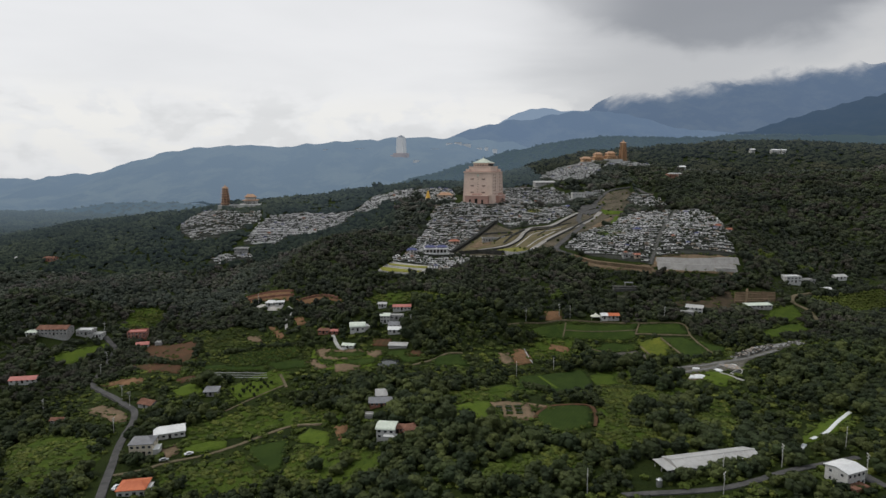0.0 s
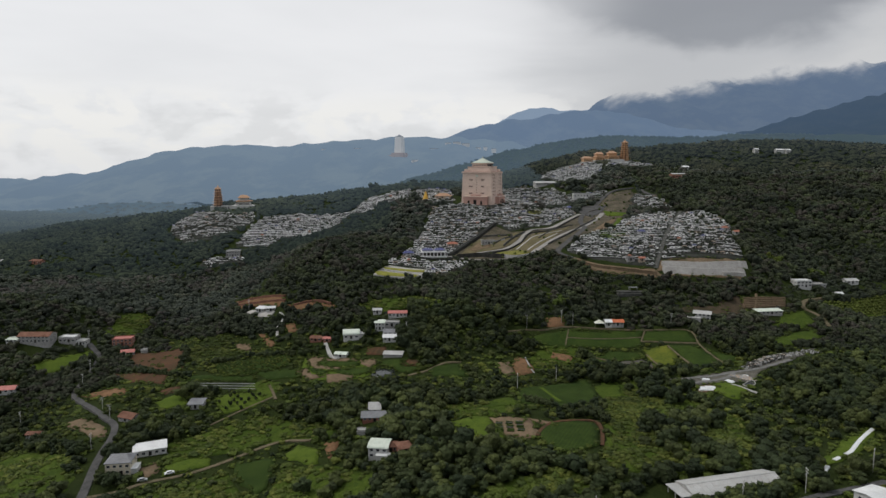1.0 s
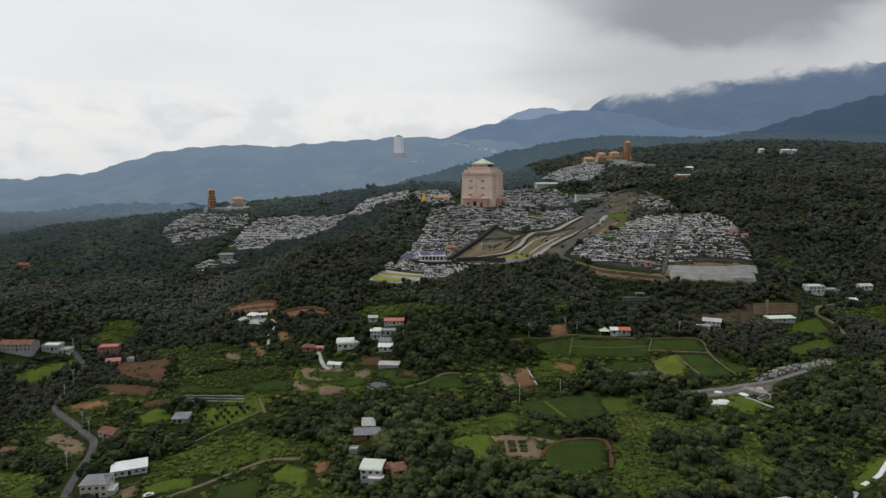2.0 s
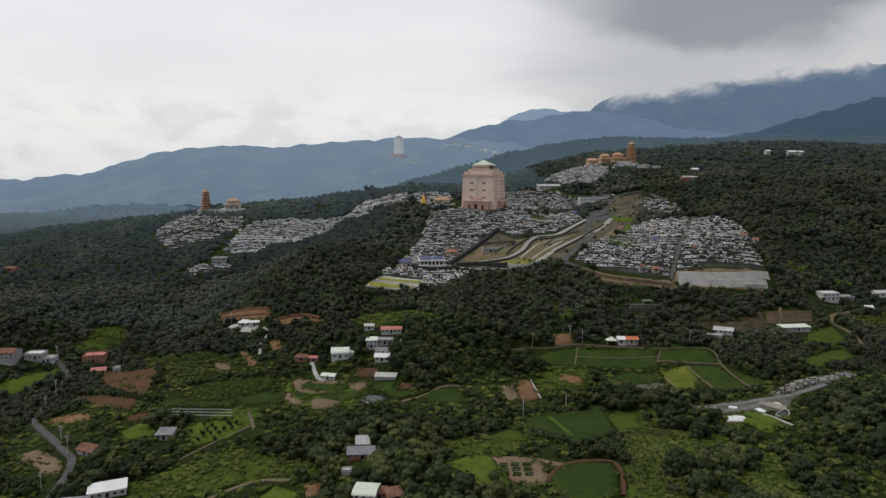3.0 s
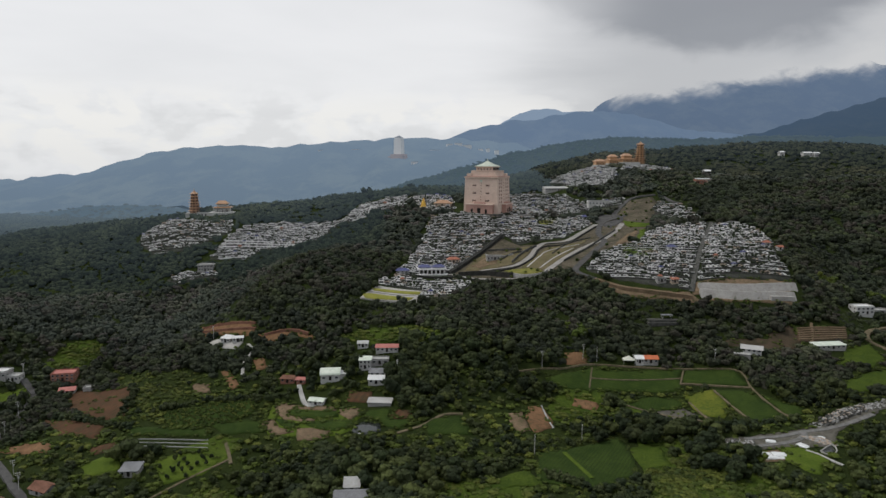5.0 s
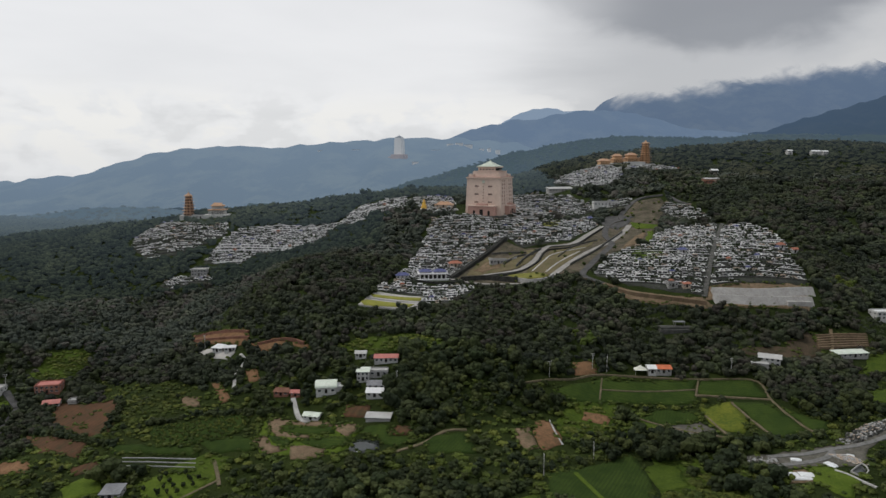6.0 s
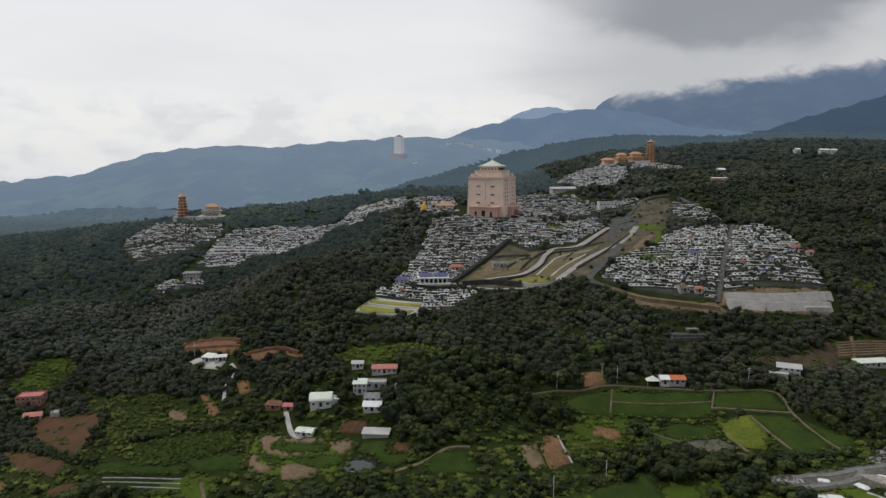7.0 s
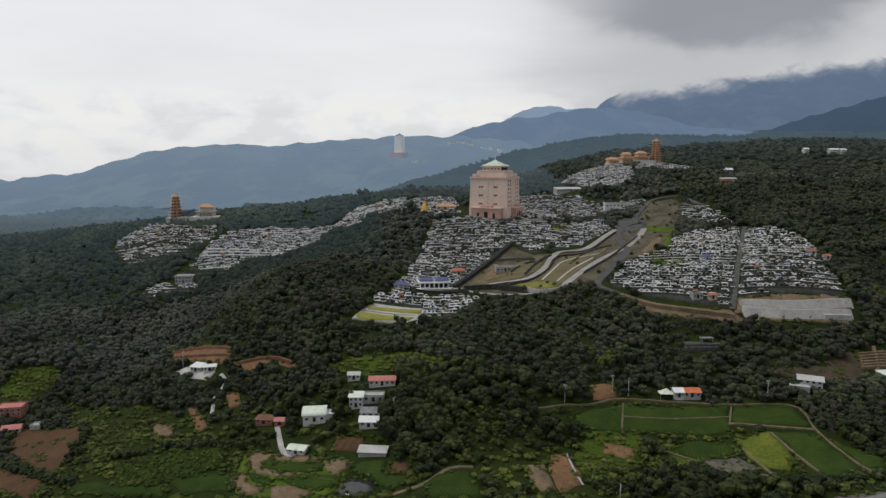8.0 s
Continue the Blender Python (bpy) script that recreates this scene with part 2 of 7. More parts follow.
LAWN = surface("lawn", (0.05, 0.082, 0.011), (0.095, 0.132, 0.019), 0.12, 1.2, 0.9, 0.8, 0.5, contrast=0.8, stain=(0.04, 0.065, 0.012), stain_amount=0.6)
BROWN_SLOPE = surface("bare_brown_slope", (0.04, 0.033, 0.023), (0.1, 0.072, 0.048), 0.08, 0.8, 0.95, 0.9, 0.6, contrast=0.9, stain=(0.03, 0.036, 0.016), stain_amount=0.8)
LIME_LAWN = surface("lime_lawn", (0.17, 0.18, 0.04), (0.27, 0.26, 0.062), 0.2, 1.2, 0.9, 0.4, contrast=0.8)
BANK = surface("bank_soil", (0.06, 0.052, 0.038), (0.135, 0.115, 0.085), 0.1, 1.0, 0.95, 0.8, 0.6, stain=(0.035, 0.05, 0.02), stain_amount=0.7)
ASPHALT = surface("asphalt", (0.06, 0.06, 0.059), (0.105, 0.103, 0.1), 0.2, 2.0, 0.9, 0.15, stain=(0.05, 0.05, 0.048), stain_amount=0.5)
CONCRETE = surface("concrete", (0.30, 0.295, 0.28), (0.46, 0.455, 0.435), 0.25, 2.0, 0.85, 0.15, stain=(0.17, 0.165, 0.15), stain_amount=0.5)
PALE_CONCRETE = surface("pale_concrete", (0.31, 0.30, 0.28), (0.46, 0.445, 0.42), 0.15, 1.5, 0.85, 0.15, contrast=0.7, stain=(0.22, 0.205, 0.18), stain_amount=0.5)
YARD_CONCRETE = surface("yard_concrete", (0.11, 0.11, 0.105), (0.205, 0.203, 0.196), 0.2, 1.2, 0.9, 0.2, contrast=0.9, stain=(0.075, 0.072, 0.06), stain_amount=0.7)
DARK_WALL_STONE = surface("dark_wall_stone", (0.022, 0.022, 0.021), (0.06, 0.059, 0.055), 0.4, 2.5, 0.85, 0.6, stain=(0.02, 0.028, 0.014), stain_amount=0.6)
ROAD_CONCRETE = surface("worn_road_concrete", (0.21, 0.2, 0.185), (0.34, 0.325, 0.305), 0.12, 1.2, 0.88, 0.15, contrast=0.8, stain=(0.15, 0.14, 0.12), stain_amount=0.6)
DARK_STONE = surface("dark_stone", (0.05, 0.05, 0.047), (0.12, 0.118, 0.11), 0.4, 3.0, 0.9, 0.6, stain=(0.035, 0.05, 0.025), stain_amount=0.6)
DIRT_PATH = surface("dirt_path", (0.08, 0.068, 0.042), (0.18, 0.145, 0.098), 0.2, 1.0, 0.95, 0.5, contrast=0.8, stain=(0.05, 0.068, 0.022), stain_amount=0.8)
GRAVEL = surface("gravel", (0.055, 0.052, 0.045), (0.15, 0.14, 0.12), 0.25, 1.2, 0.95, 0.8, contrast=0.8, stain=(0.045, 0.06, 0.025), stain_amount=0.75)
WATER = surface("pond_water", (0.03, 0.035, 0.034), (0.045, 0.05, 0.046), 0.1, 0.8, 0.06, 0.02)
GRAVE_GROUND = surface("grave_terraces", (0.022, 0.025, 0.02), (0.075, 0.075, 0.068), 0.12, 0.9, 0.9, 0.5, contrast=0.8, stain=(0.025, 0.042, 0.015), stain_amount=0.75)
BARK = surface("bark", (0.05, 0.038, 0.026), (0.11, 0.085, 0.06), 1.0, 6.0, 0.9, 0.6)
# hill leaves paler and bluer than slope leaves: haze put into their colour
HAZED_FOREST_LEAF = foliage("hazed_forest_leaves", [(0.039, 0.049, 0.040), (0.058, 0.068, 0.052), (0.048, 0.058, 0.043), (0.072, 0.080, 0.054), (0.080, 0.072, 0.066), (0.061, 0.072, 0.049), (0.042, 0.052, 0.040)])
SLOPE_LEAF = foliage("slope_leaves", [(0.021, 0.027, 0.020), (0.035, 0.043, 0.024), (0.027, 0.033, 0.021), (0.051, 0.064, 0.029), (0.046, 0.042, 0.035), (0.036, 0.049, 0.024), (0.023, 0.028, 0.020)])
DRY_LAWN = surface("yellowish_lawn", (0.13, 0.135, 0.035), (0.21, 0.20, 0.06), 0.2, 2.0, 0.9, 0.4)
VALLEY_LEAF = foliage("valley_leaves", [(0.021, 0.029, 0.014), (0.041, 0.053, 0.020), (0.027, 0.039, 0.016), (0.068, 0.082, 0.026), (0.046, 0.057, 0.023), (0.023, 0.033, 0.016), (0.021, 0.029, 0.014)])
SHRUB_LEAF = foliage("shrub_leaves", [(0.037, 0.055, 0.014), (0.084, 0.112, 0.022), (0.055, 0.076, 0.017), (0.120, 0.137, 0.029), (0.040, 0.059, 0.016)])
LIME_LEAF = foliage("lime_leaves", [(0.064, 0.083, 0.015), (0.045, 0.068, 0.014), (0.075, 0.086, 0.018)])
HEDGE_LEAF = foliage("hedge_leaves", [(0.015, 0.024, 0.011), (0.026, 0.039, 0.013), (0.020, 0.030, 0.012)])


# ---- the lie of the land ----
VALLEY_RISES = [
    (-300, 50, -10.8, 220), (300, 50, 3.3, 220), (-250, 230, -7.8, 62), (-160, 230, 11.1, 62), (-70, 230, -10.0, 62),
    (20, 230, 4.7, 62), (110, 230, 6.6, 62), (200, 230, 15.0, 62), (-295, 300, -12.3, 62), (-205, 300, 3.4, 62),
    (-115, 300, -13.0, 62), (-25, 300, 7.8, 62), (65, 300, 4.2, 62), (155, 300, -6.8, 62), (335, 300, 13.6, 62),
    (500, 300, -13.3, 160), (-450, 350, 4.5, 130), (-340, 370, -5.3, 62), (-250, 370, -10.4, 62), (-70, 370, -3.0, 62),
    (20, 370, 5.7, 62), (200, 370, 8.9, 62), (-650, 400, -24.5, 240), (-295, 440, -19.5, 62), (-205, 440, 10.5, 62),
]
SLOPE_RISES = [
    (-115, 440, -4.5, 62), (65, 440, -16.2, 62), (335, 440, 8.6, 62), (650, 450, 25.8, 200), (-340, 510, 14.5, 62),
    (-250, 510, -15.0, 62), (-160, 510, -10.1, 62), (-70, 510, 5.6, 62), (20, 510, 21.7, 62), (110, 510, -4.1, 62),
    (200, 510, -3.6, 62), (290, 510, -12.8, 62), (480, 560, -6.5, 110), (-295, 580, 16.6, 62), (-205, 580, -22.6, 62),
    (-115, 580, 40.0, 62), (-25, 580, -20.5, 62), (65, 580, 8.9, 62), (155, 580, 18.0, 62), (245, 580, 14.2, 62),
    (335, 580, -12.5, 62), (-340, 650, -23.8, 62), (-250, 650, -17.1, 62), (-160, 650, -12.8, 62), (20, 650, -3.5, 62),
]
RIDGE_RISES = [
    (110, 650, -6.0, 62), (290, 650, 4.8, 62), (650, 700, 18.4, 200), (-295, 720, -10.2, 62), (-205, 720, 2.5, 62),
    (-115, 720, -21.0, 62), (-25, 720, 8.6, 62), (65, 720, 15.1, 62), (155, 720, -11.8, 62), (245, 720, -3.5, 62),
    (-450, 750, -11.2, 110), (-340, 790, -4.2, 62), (-250, 790, 8.5, 62), (-160, 790, -21.2, 62), (-70, 790, 11.3, 62),
    (20, 790, -4.3, 62), (110, 790, -18.3, 62), (200, 790, 12.3, 62), (290, 790, -6.5, 62), (-480, 830, 23.5, 115),
    (-320, 830, -2.2, 115), (-160, 830, 12.6, 115), (0, 830, -5.0, 115), (160, 830, 10.7, 115), (320, 830, 5.0, 115),
]
OUTER_RISES = [
    (480, 830, 5.2, 115), (-650, 900, 12.5, 240), (800, 950, -6.3, 220), (-400, 970, -2.1, 115), (-240, 970, -12.0, 115),
    (-80, 970, 8.0, 115), (80, 970, -1.6, 115), (240, 970, 13.4, 115), (400, 970, -6.7, 115), (560, 970, -8.2, 115),
    (-480, 1110, 25.2, 115), (-320, 1110, -17.2, 115), (-160, 1110, -3.9, 115), (0, 1110, -3.8, 115), (160, 1110, 20.4, 115),
    (480, 1110, 17.4, 115), (-750, 1200, -1.8, 240), (-400, 1250, -4.5, 115), (-240, 1250, -4.6, 115), (-80, 1250, -13.7, 115),
    (80, 1250, 14.2, 115), (240, 1250, 43.4, 115), (400, 1250, 30.2, 115), (560, 1250, 15.4, 115), (750, 1250, 64.8, 220),
]


def land(x, y):
    """Height of the ground: a valley floor, a long wooded slope and a ridge, shaped by local rises and hollows."""
    x, y = np.asarray(x, float), np.asarray(y, float)
    step = 1 / (1 + np.exp(-np.clip((y - 600) / 75, -40, 40)))
    west = 1 / (1 + np.exp(-np.clip((x + 420) / 90, -40, 40)))
    back = 1 - 0.75 / (1 + np.exp(-np.clip((y - 1150 - 0.35 * x) / 70, -40, 40)))
    z = 8 + 95 * step * west * back
    z = z - 32 / (1 + np.exp(-np.clip((y - 1800) / 40, -40, 40)))
    for rises in (VALLEY_RISES, SLOPE_RISES, RIDGE_RISES, OUTER_RISES):
        for a, b, h, s in rises:
            z = z + h * np.exp(-((x - a) ** 2 + (y - b) ** 2) / (2 * s * s))
    return z


HEIGHTS = land(*np.meshgrid(np.arange(-1000, 1001, 4.0), np.arange(0, 1501, 4.0)))


def ground_at(x, y):
    """The same height, quickly, from a four-metre grid."""
    u, v = (x + 1000) / 4, y / 4
    i, j = int(u), int(v)
    if not (0 <= i < 499 and 0 <= j < 374):
        return float(land(x, y))
    u, v = u - i, v - j
    a, b = HEIGHTS[j, i:i + 2], HEIGHTS[j + 1, i:i + 2]
    return float((a[0] * (1 - u) + a[1] * u) * (1 - v) + (b[0] * (1 - u) + b[1] * u) * v)


def mesh_from(name, verts, faces, material, smooth=False):
    me = bpy.data.meshes.new(name)
    verts = np.asarray(verts, np.float32)
    faces = np.asarray(faces, np.int32)
    n = faces.shape[1]
    me.vertices.add(len(verts))
    me.vertices.foreach_set("co", verts.ravel())
    me.loops.add(faces.size)
    me.loops.foreach_set("vertex_index", faces.ravel())
    me.polygons.add(len(faces))
    me.polygons.foreach_set("loop_start", np.arange(0, faces.size, n, dtype=np.int32))
    me.polygons.foreach_set("use_smooth", np.full(len(faces), smooth, bool))
    me.update(calc_edges=True)
    me.materials.append(material)
    return me


def spaced(lo, fine_lo, fine_hi, hi, step):
    """Coordinates that are close together in the middle and widen outwards."""
    mid = np.arange(fine_lo, fine_hi + 0.1, step)

    def widen(start, end):
        out, d, p = [], step, start
        while abs(end - p) > d * 1.2:
            d *= 1.16
            p += d if end > start else -d
            out.append(p)
        out[-1] = end
        return out
    return np.array(widen(fine_lo, lo)[::-1] + list(mid) + widen(fine_hi, hi))


def make_ground():
    xs, ys = spaced(-4900, -520, 640, 4900, 6.0), spaced(-3000, 190, 1260, 4900, 6.0)
    gx, gy = np.meshgrid(xs, ys)
    verts = np.stack([gx, gy, land(gx, gy)], -1).reshape(-1, 3)
    w = len(xs)
    i = (np.arange(len(ys) - 1)[:, None] * w + np.arange(w - 1)).ravel()
    tagged(new("ground", mesh_from("ground", verts, np.stack([i, i + 1, i + w + 1, i + w], 1), GRASS, True)),
           "rough green valley and hillside ground", "ground", kind="structure")


make_ground()

# a two-metre map of what is kept free of trees
MAP_X, MAP_Y, CELL = -700, 150, 2.0
taken = np.zeros((600, 720), bool)
paved = np.zeros((600, 720), bool)
map_y, map_x = np.mgrid[0:600, 0:720] * CELL
map_x += MAP_X + 1
map_y += MAP_Y + 1


def inside(poly, x, y):
    hit = np.zeros(np.shape(x), bool)
    for (x0, y0), (x1, y1) in zip(poly, poly[1:] + poly[:1]):
        if y0 != y1:
            cross = (y0 > y) != (y1 > y)
            hit ^= cross & (x < (x1 - x0) * (y - y0) / (y1 - y0) + x0)
    return hit


def near_line(points, width, x, y):
    hit = np.zeros(np.shape(x), bool)
    for (x0, y0), (x1, y1) in zip(points, points[1:]):
        dx, dy = x1 - x0, y1 - y0
        u = np.clip(((x - x0) * dx + (y - y0) * dy) / (dx * dx + dy * dy + 1e-9), 0, 1)
        hit |= (x - x0 - u * dx) ** 2 + (y - y0 - u * dy) ** 2 < width * width
    return hit


def keep_free(poly, grow=0.0):
    global taken
    taken |= inside(poly, map_x, map_y)
    if grow:
        taken |= near_line(poly + poly[:1], grow, map_x, map_y)


def is_free(x, y):
    i, j = int((y - MAP_Y) / CELL), int((x - MAP_X) / CELL)
    return not (0 <= i < 600 and 0 <= j < 720) or not taken[i, j]


def ragged(poly, step=3.0, amount=0.7):
    out = []
    for (x0, y0), (x1, y1) in zip(poly, poly[1:] + poly[:1]):
        n = max(1, round(math.hypot(x1 - x0, y1 - y0) / step))
        for k in range(n):
            x, y = x0 + (x1 - x0) * k / n, y0 + (y1 - y0) * k / n
            v = noise.noise_vector(Vector((x * 0.13, y * 0.13, 3.0)))
            out.append((x + v.x * amount * 2, y + v.y * amount * 2))
    return out


edge_lines = []


def patch(name, poly, material, lift=0.3, step=3.0, rough=0.0, label="", category="field", kind="structure", wobble=1.1, free=1.5):
    """A piece of worked ground laid over the land, with an edge that goes down into it."""
    from_edge = ragged(poly, step, wobble)
    xs, ys = [p[0] for p in from_edge], [p[1] for p in from_edge]
    gx, gy = np.meshgrid(np.arange(min(xs), max(xs), step), np.arange(min(ys), max(ys), step))
    ok = inside(from_edge, gx, gy) & ~near_line(from_edge + from_edge[:1], step * 0.5, gx, gy)
    pts = [Vector(p) for p in from_edge] + [Vector((a, b)) for a, b in zip(gx[ok], gy[ok])]
    n = len(from_edge)
    done = geometry.delaunay_2d_cdt(pts, [(k, (k + 1) % n) for k in range(n)], [], 1, 1e-4)
    flat, tris = done[0], done[2]
    bm = bmesh.new()
    zs = land([v.x for v in flat], [v.y for v in flat])
    vs = [bm.verts.new((v.x, v.y, z + lift + (rough * noise.noise(Vector((v.x * 0.4, v.y * 0.4, 0))) if rough else 0))) for v, z in zip(flat, zs)]
    for t in tris:
        if len(set(t)) == 3:
            f = bm.faces.new([vs[k] for k in t])
            f.smooth = True
    rim = [e for e in bm.edges if e.is_boundary]
    skirt = bmesh.ops.extrude_edge_only(bm, edges=rim)
    for g in skirt["geom"]:
        if isinstance(g, bmesh.types.BMVert):
            g.co.z -= lift + 0.8
    bmesh.ops.recalc_face_normals(bm, faces=bm.faces)
    if sum(f.normal.z * f.calc_area() for f in bm.faces) < 0:
        bmesh.ops.reverse_faces(bm, faces=bm.faces)
    me = bpy.data.meshes.new(name)
    bm.to_mesh(me)
    bm.free()
    me.materials.append(material)
    if free >= 0:
        keep_free(poly, free)
    if category in ("field", "soil", "yard", "pond") and max(p[1] for p in poly) < 570:
        edge_lines.append((poly, category))
    return tagged(new(name, me), label, category, kind=kind)


def eased(points, step=3.0):
    """A smooth line through the points."""
    p = [Vector(q) for q in points]
    p = [p[0] * 2 - p[1]] + p + [p[-1] * 2 - p[-2]]
    out = []
    for a, b, c, d in zip(p, p[1:], p[2:], p[3:]):
        n = max(2, round((c - b).length / step))
        for k in range(n):
            t = k / n
            out.append(0.5 * (2 * b + (c - a) * t + (2 * a - 5 * b + 4 * c - d) * t * t + (3 * b - a - 3 * c + d) * t ** 3))
    return out + [p[-2]]


def strip(name, points, width, material, label, category="road", lift=0.35, free=1.5, sides=None):
    """A road or path: a crowned strip along a smooth line, with sides that go into the ground."""
    line = eased(points)
    verts, faces = [], []
    for k, c in enumerate(line):
        along = (line[min(k + 1, len(line) - 1)] - line[max(k - 1, 0)]).normalized()
        side = Vector((-along.y, along.x))
        wob = 1 + 0.06 * noise.noise(Vector((c.x * 0.2, c.y * 0.2, 0)))
        z = max(ground_at(*(c + side * s * width * 0.5)) for s in (-1, 0, 1)) + lift
        for s, dz in ((-0.5 - 0.3 / width, -4.0 if sides else -1.6), (-0.5, -0.04), (0, 0.03), (0.5, -0.04), (0.5 + 0.3 / width, -4.0 if sides else -1.6)):
            q = c + side * (s * width * wob)
            verts.append((q.x, q.y, z + dz))
        if k:
            o = 5 * (k - 1)
            faces += [(o + j, o + j + 5, o + j + 6, o + j + 1) for j in range(4)]
    global taken, paved
    taken |= near_line([tuple(v) for v in line], width * 0.5 + free, map_x, map_y)
    paved |= near_line([tuple(v) for v in line], width * 0.5 + 1.0, map_x, map_y)
    me = mesh_from(name, verts, faces, material)
    if sides:
        me.materials.append(sides)
        me.polygons.foreach_set("material_index", [0 if k % 4 in (1, 2) else 1 for k in range(len(faces))])
    return tagged(new(name, me), label, category, kind="structure")


# ---- far ridges ----
def ridge(name, crest, y_crest, depth, foot, material, label, rough=10.0, seed=0.0, step=26.0):
    """A far range: a crest line (x, height), a slope with spurs towards the valley and one behind."""
    cx, cz = [c[0] for c in crest], [c[1] for c in crest]
    xs = np.arange(cx[0], cx[-1] + step, step)
    us = np.concatenate([np.linspace(-0.5, 0, 6)[:-1], np.linspace(0, 1, 34)])
    top = np.interp(xs, cx, cz)
    k = np.ones(5) / 5
    top = np.convolve(np.pad(top, 2, mode="edge"), k, "valid")
    verts = []
    for u in us:
        for x, t in zip(xs, top):
            n1 = noise.fractal(Vector((x * 0.0035 + seed, u * 1.1, seed)), 1.0, 2.0, 5)
            n2 = noise.fractal(Vector((x * 0.02 + seed, u * 5.0, seed + 4)), 1.0, 2.0, 3)
            fall = abs(u) ** 0.8 if u > 0 else abs(u) * 1.2
            z = t - (t - foot) * fall + (n1 * 3.2 * min(1.0, 0.12 + abs(u) * 6) + n2 * 0.6) * rough
            verts.append((x, y_crest - u * depth + n1 * 40 * min(1.0, abs(u) * 4), z))
    w = len(xs)
    i = (np.arange(len(us) - 1)[:, None] * w + np.arange(w - 1)).ravel()
    faces = np.stack([i, i + w, i + w + 1, i + 1], 1)
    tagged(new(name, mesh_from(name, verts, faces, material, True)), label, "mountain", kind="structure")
    return np.array(verts)


# third colour of each range: haze glow put into its material
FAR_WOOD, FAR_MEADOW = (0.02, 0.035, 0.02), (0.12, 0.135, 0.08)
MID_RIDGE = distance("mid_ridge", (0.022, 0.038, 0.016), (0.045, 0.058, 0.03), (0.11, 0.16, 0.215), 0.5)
HAZED_MID_WOOD = distance("hazed_mid_wood", (0.03, 0.045, 0.02), (0.05, 0.066, 0.03), (0.11, 0.16, 0.215), 0.56, hills=0.6)
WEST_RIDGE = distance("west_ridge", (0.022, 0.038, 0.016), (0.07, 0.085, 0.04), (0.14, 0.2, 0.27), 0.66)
# crown materials that carry haze as emission, stronger with distance
HAZED_WOODS = distance("hazed_woods", (0.034, 0.045, 0.029), (0.064, 0.076, 0.042), (0.165, 0.22, 0.275), 0.6, reach=(620, 1750, 0.01), hills=0.6)
HAZED_EAST_WOODS = distance("hazed_east_woods", (0.036, 0.042, 0.023), (0.066, 0.066, 0.037), (0.14, 0.19, 0.24), 0.36, reach=(900, 1750, 0.0), hills=0.6)
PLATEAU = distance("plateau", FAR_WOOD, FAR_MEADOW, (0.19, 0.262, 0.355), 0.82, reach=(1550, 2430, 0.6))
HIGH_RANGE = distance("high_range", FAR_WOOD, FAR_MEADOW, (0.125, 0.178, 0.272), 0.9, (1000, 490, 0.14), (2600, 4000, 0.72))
PEAK = distance("hazed_peak", FAR_WOOD, FAR_MEADOW, (0.235, 0.31, 0.42), 0.92)
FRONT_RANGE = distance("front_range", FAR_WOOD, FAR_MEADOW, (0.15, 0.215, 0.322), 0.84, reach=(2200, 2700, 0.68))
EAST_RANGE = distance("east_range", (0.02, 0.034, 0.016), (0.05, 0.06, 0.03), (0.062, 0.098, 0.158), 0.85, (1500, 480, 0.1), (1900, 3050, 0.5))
west_points = ridge("ridge_far_west", [(-3400, -20), (-1900, -12), (-1500, -8), (-1190, 3), (-1014, 12), (-930, 26), (-790, 37), (-700, 36), (-600, 28), (-450, 2), (-300, -60), (-200, -85)], 1650, 500, -90, WEST_RIDGE, "low wooded ridge, haze in its colour", 6, 1.3)
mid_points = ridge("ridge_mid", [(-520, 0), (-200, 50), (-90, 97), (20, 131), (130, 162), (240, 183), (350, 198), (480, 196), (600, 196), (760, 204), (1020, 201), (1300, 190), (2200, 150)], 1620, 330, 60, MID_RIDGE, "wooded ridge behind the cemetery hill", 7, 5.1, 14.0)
plateau_points = ridge("plateau_far", [(-3600, 40), (-2600, 60), (-1900, 72), (-1560, 74), (-1330, 90), (-1190, 132), (-1030, 178), (-800, 196), (-640, 190), (-500, 200), (-380, 212), (-170, 222), (40, 224), (180, 212), (330, 180), (800, 150), (2200, 120)], 2420, 900, -75, PLATEAU, "long plateau with pale clearings, blue haze in its colour", 15, 2.2)
ridge("mountain_front", [(-500, 150), (-100, 200), (35, 245), (186, 300), (349, 322), (581, 345), (767, 320), (930, 272), (1160, 250), (1700, 235), (2600, 220)], 2760, 420, 110, FRONT_RANGE, "wooded mountain shoulder, blue haze in its colour", 15, 4.4)
ridge("mountain_peak", [(-900, 240), (-70, 255), (68, 282), (227, 345), (386, 434), (511, 492), (600, 503), (720, 486), (860, 478), (1100, 480), (1500, 440)], 4600, 500, 150, PEAK, "far mountain peak, pale blue haze in its colour", 20, 7.7)
ridge("mountain_high", [(560, 240), (680, 330), (800, 430), (900, 500), (1000, 560), (1090, 610), (1200, 640), (1500, 680), (1800, 712), (1950, 725), (2150, 728), (2380, 745), (2480, 700), (2700, 720), (3400, 640), (4200, 520)], 4050, 1200, 100, HIGH_RANGE, "high mountain going into cloud, blue haze in its colour", 24, 3.3)
ridge("mountain_east", [(900, 180), (1150, 225), (1300, 262), (1500, 320), (1750, 395), (2050, 470), (2500, 560), (3300, 620)], 3050, 1200, 100, EAST_RANGE, "dark mountain flank under cloud, blue haze in its colour", 18, 9.4)


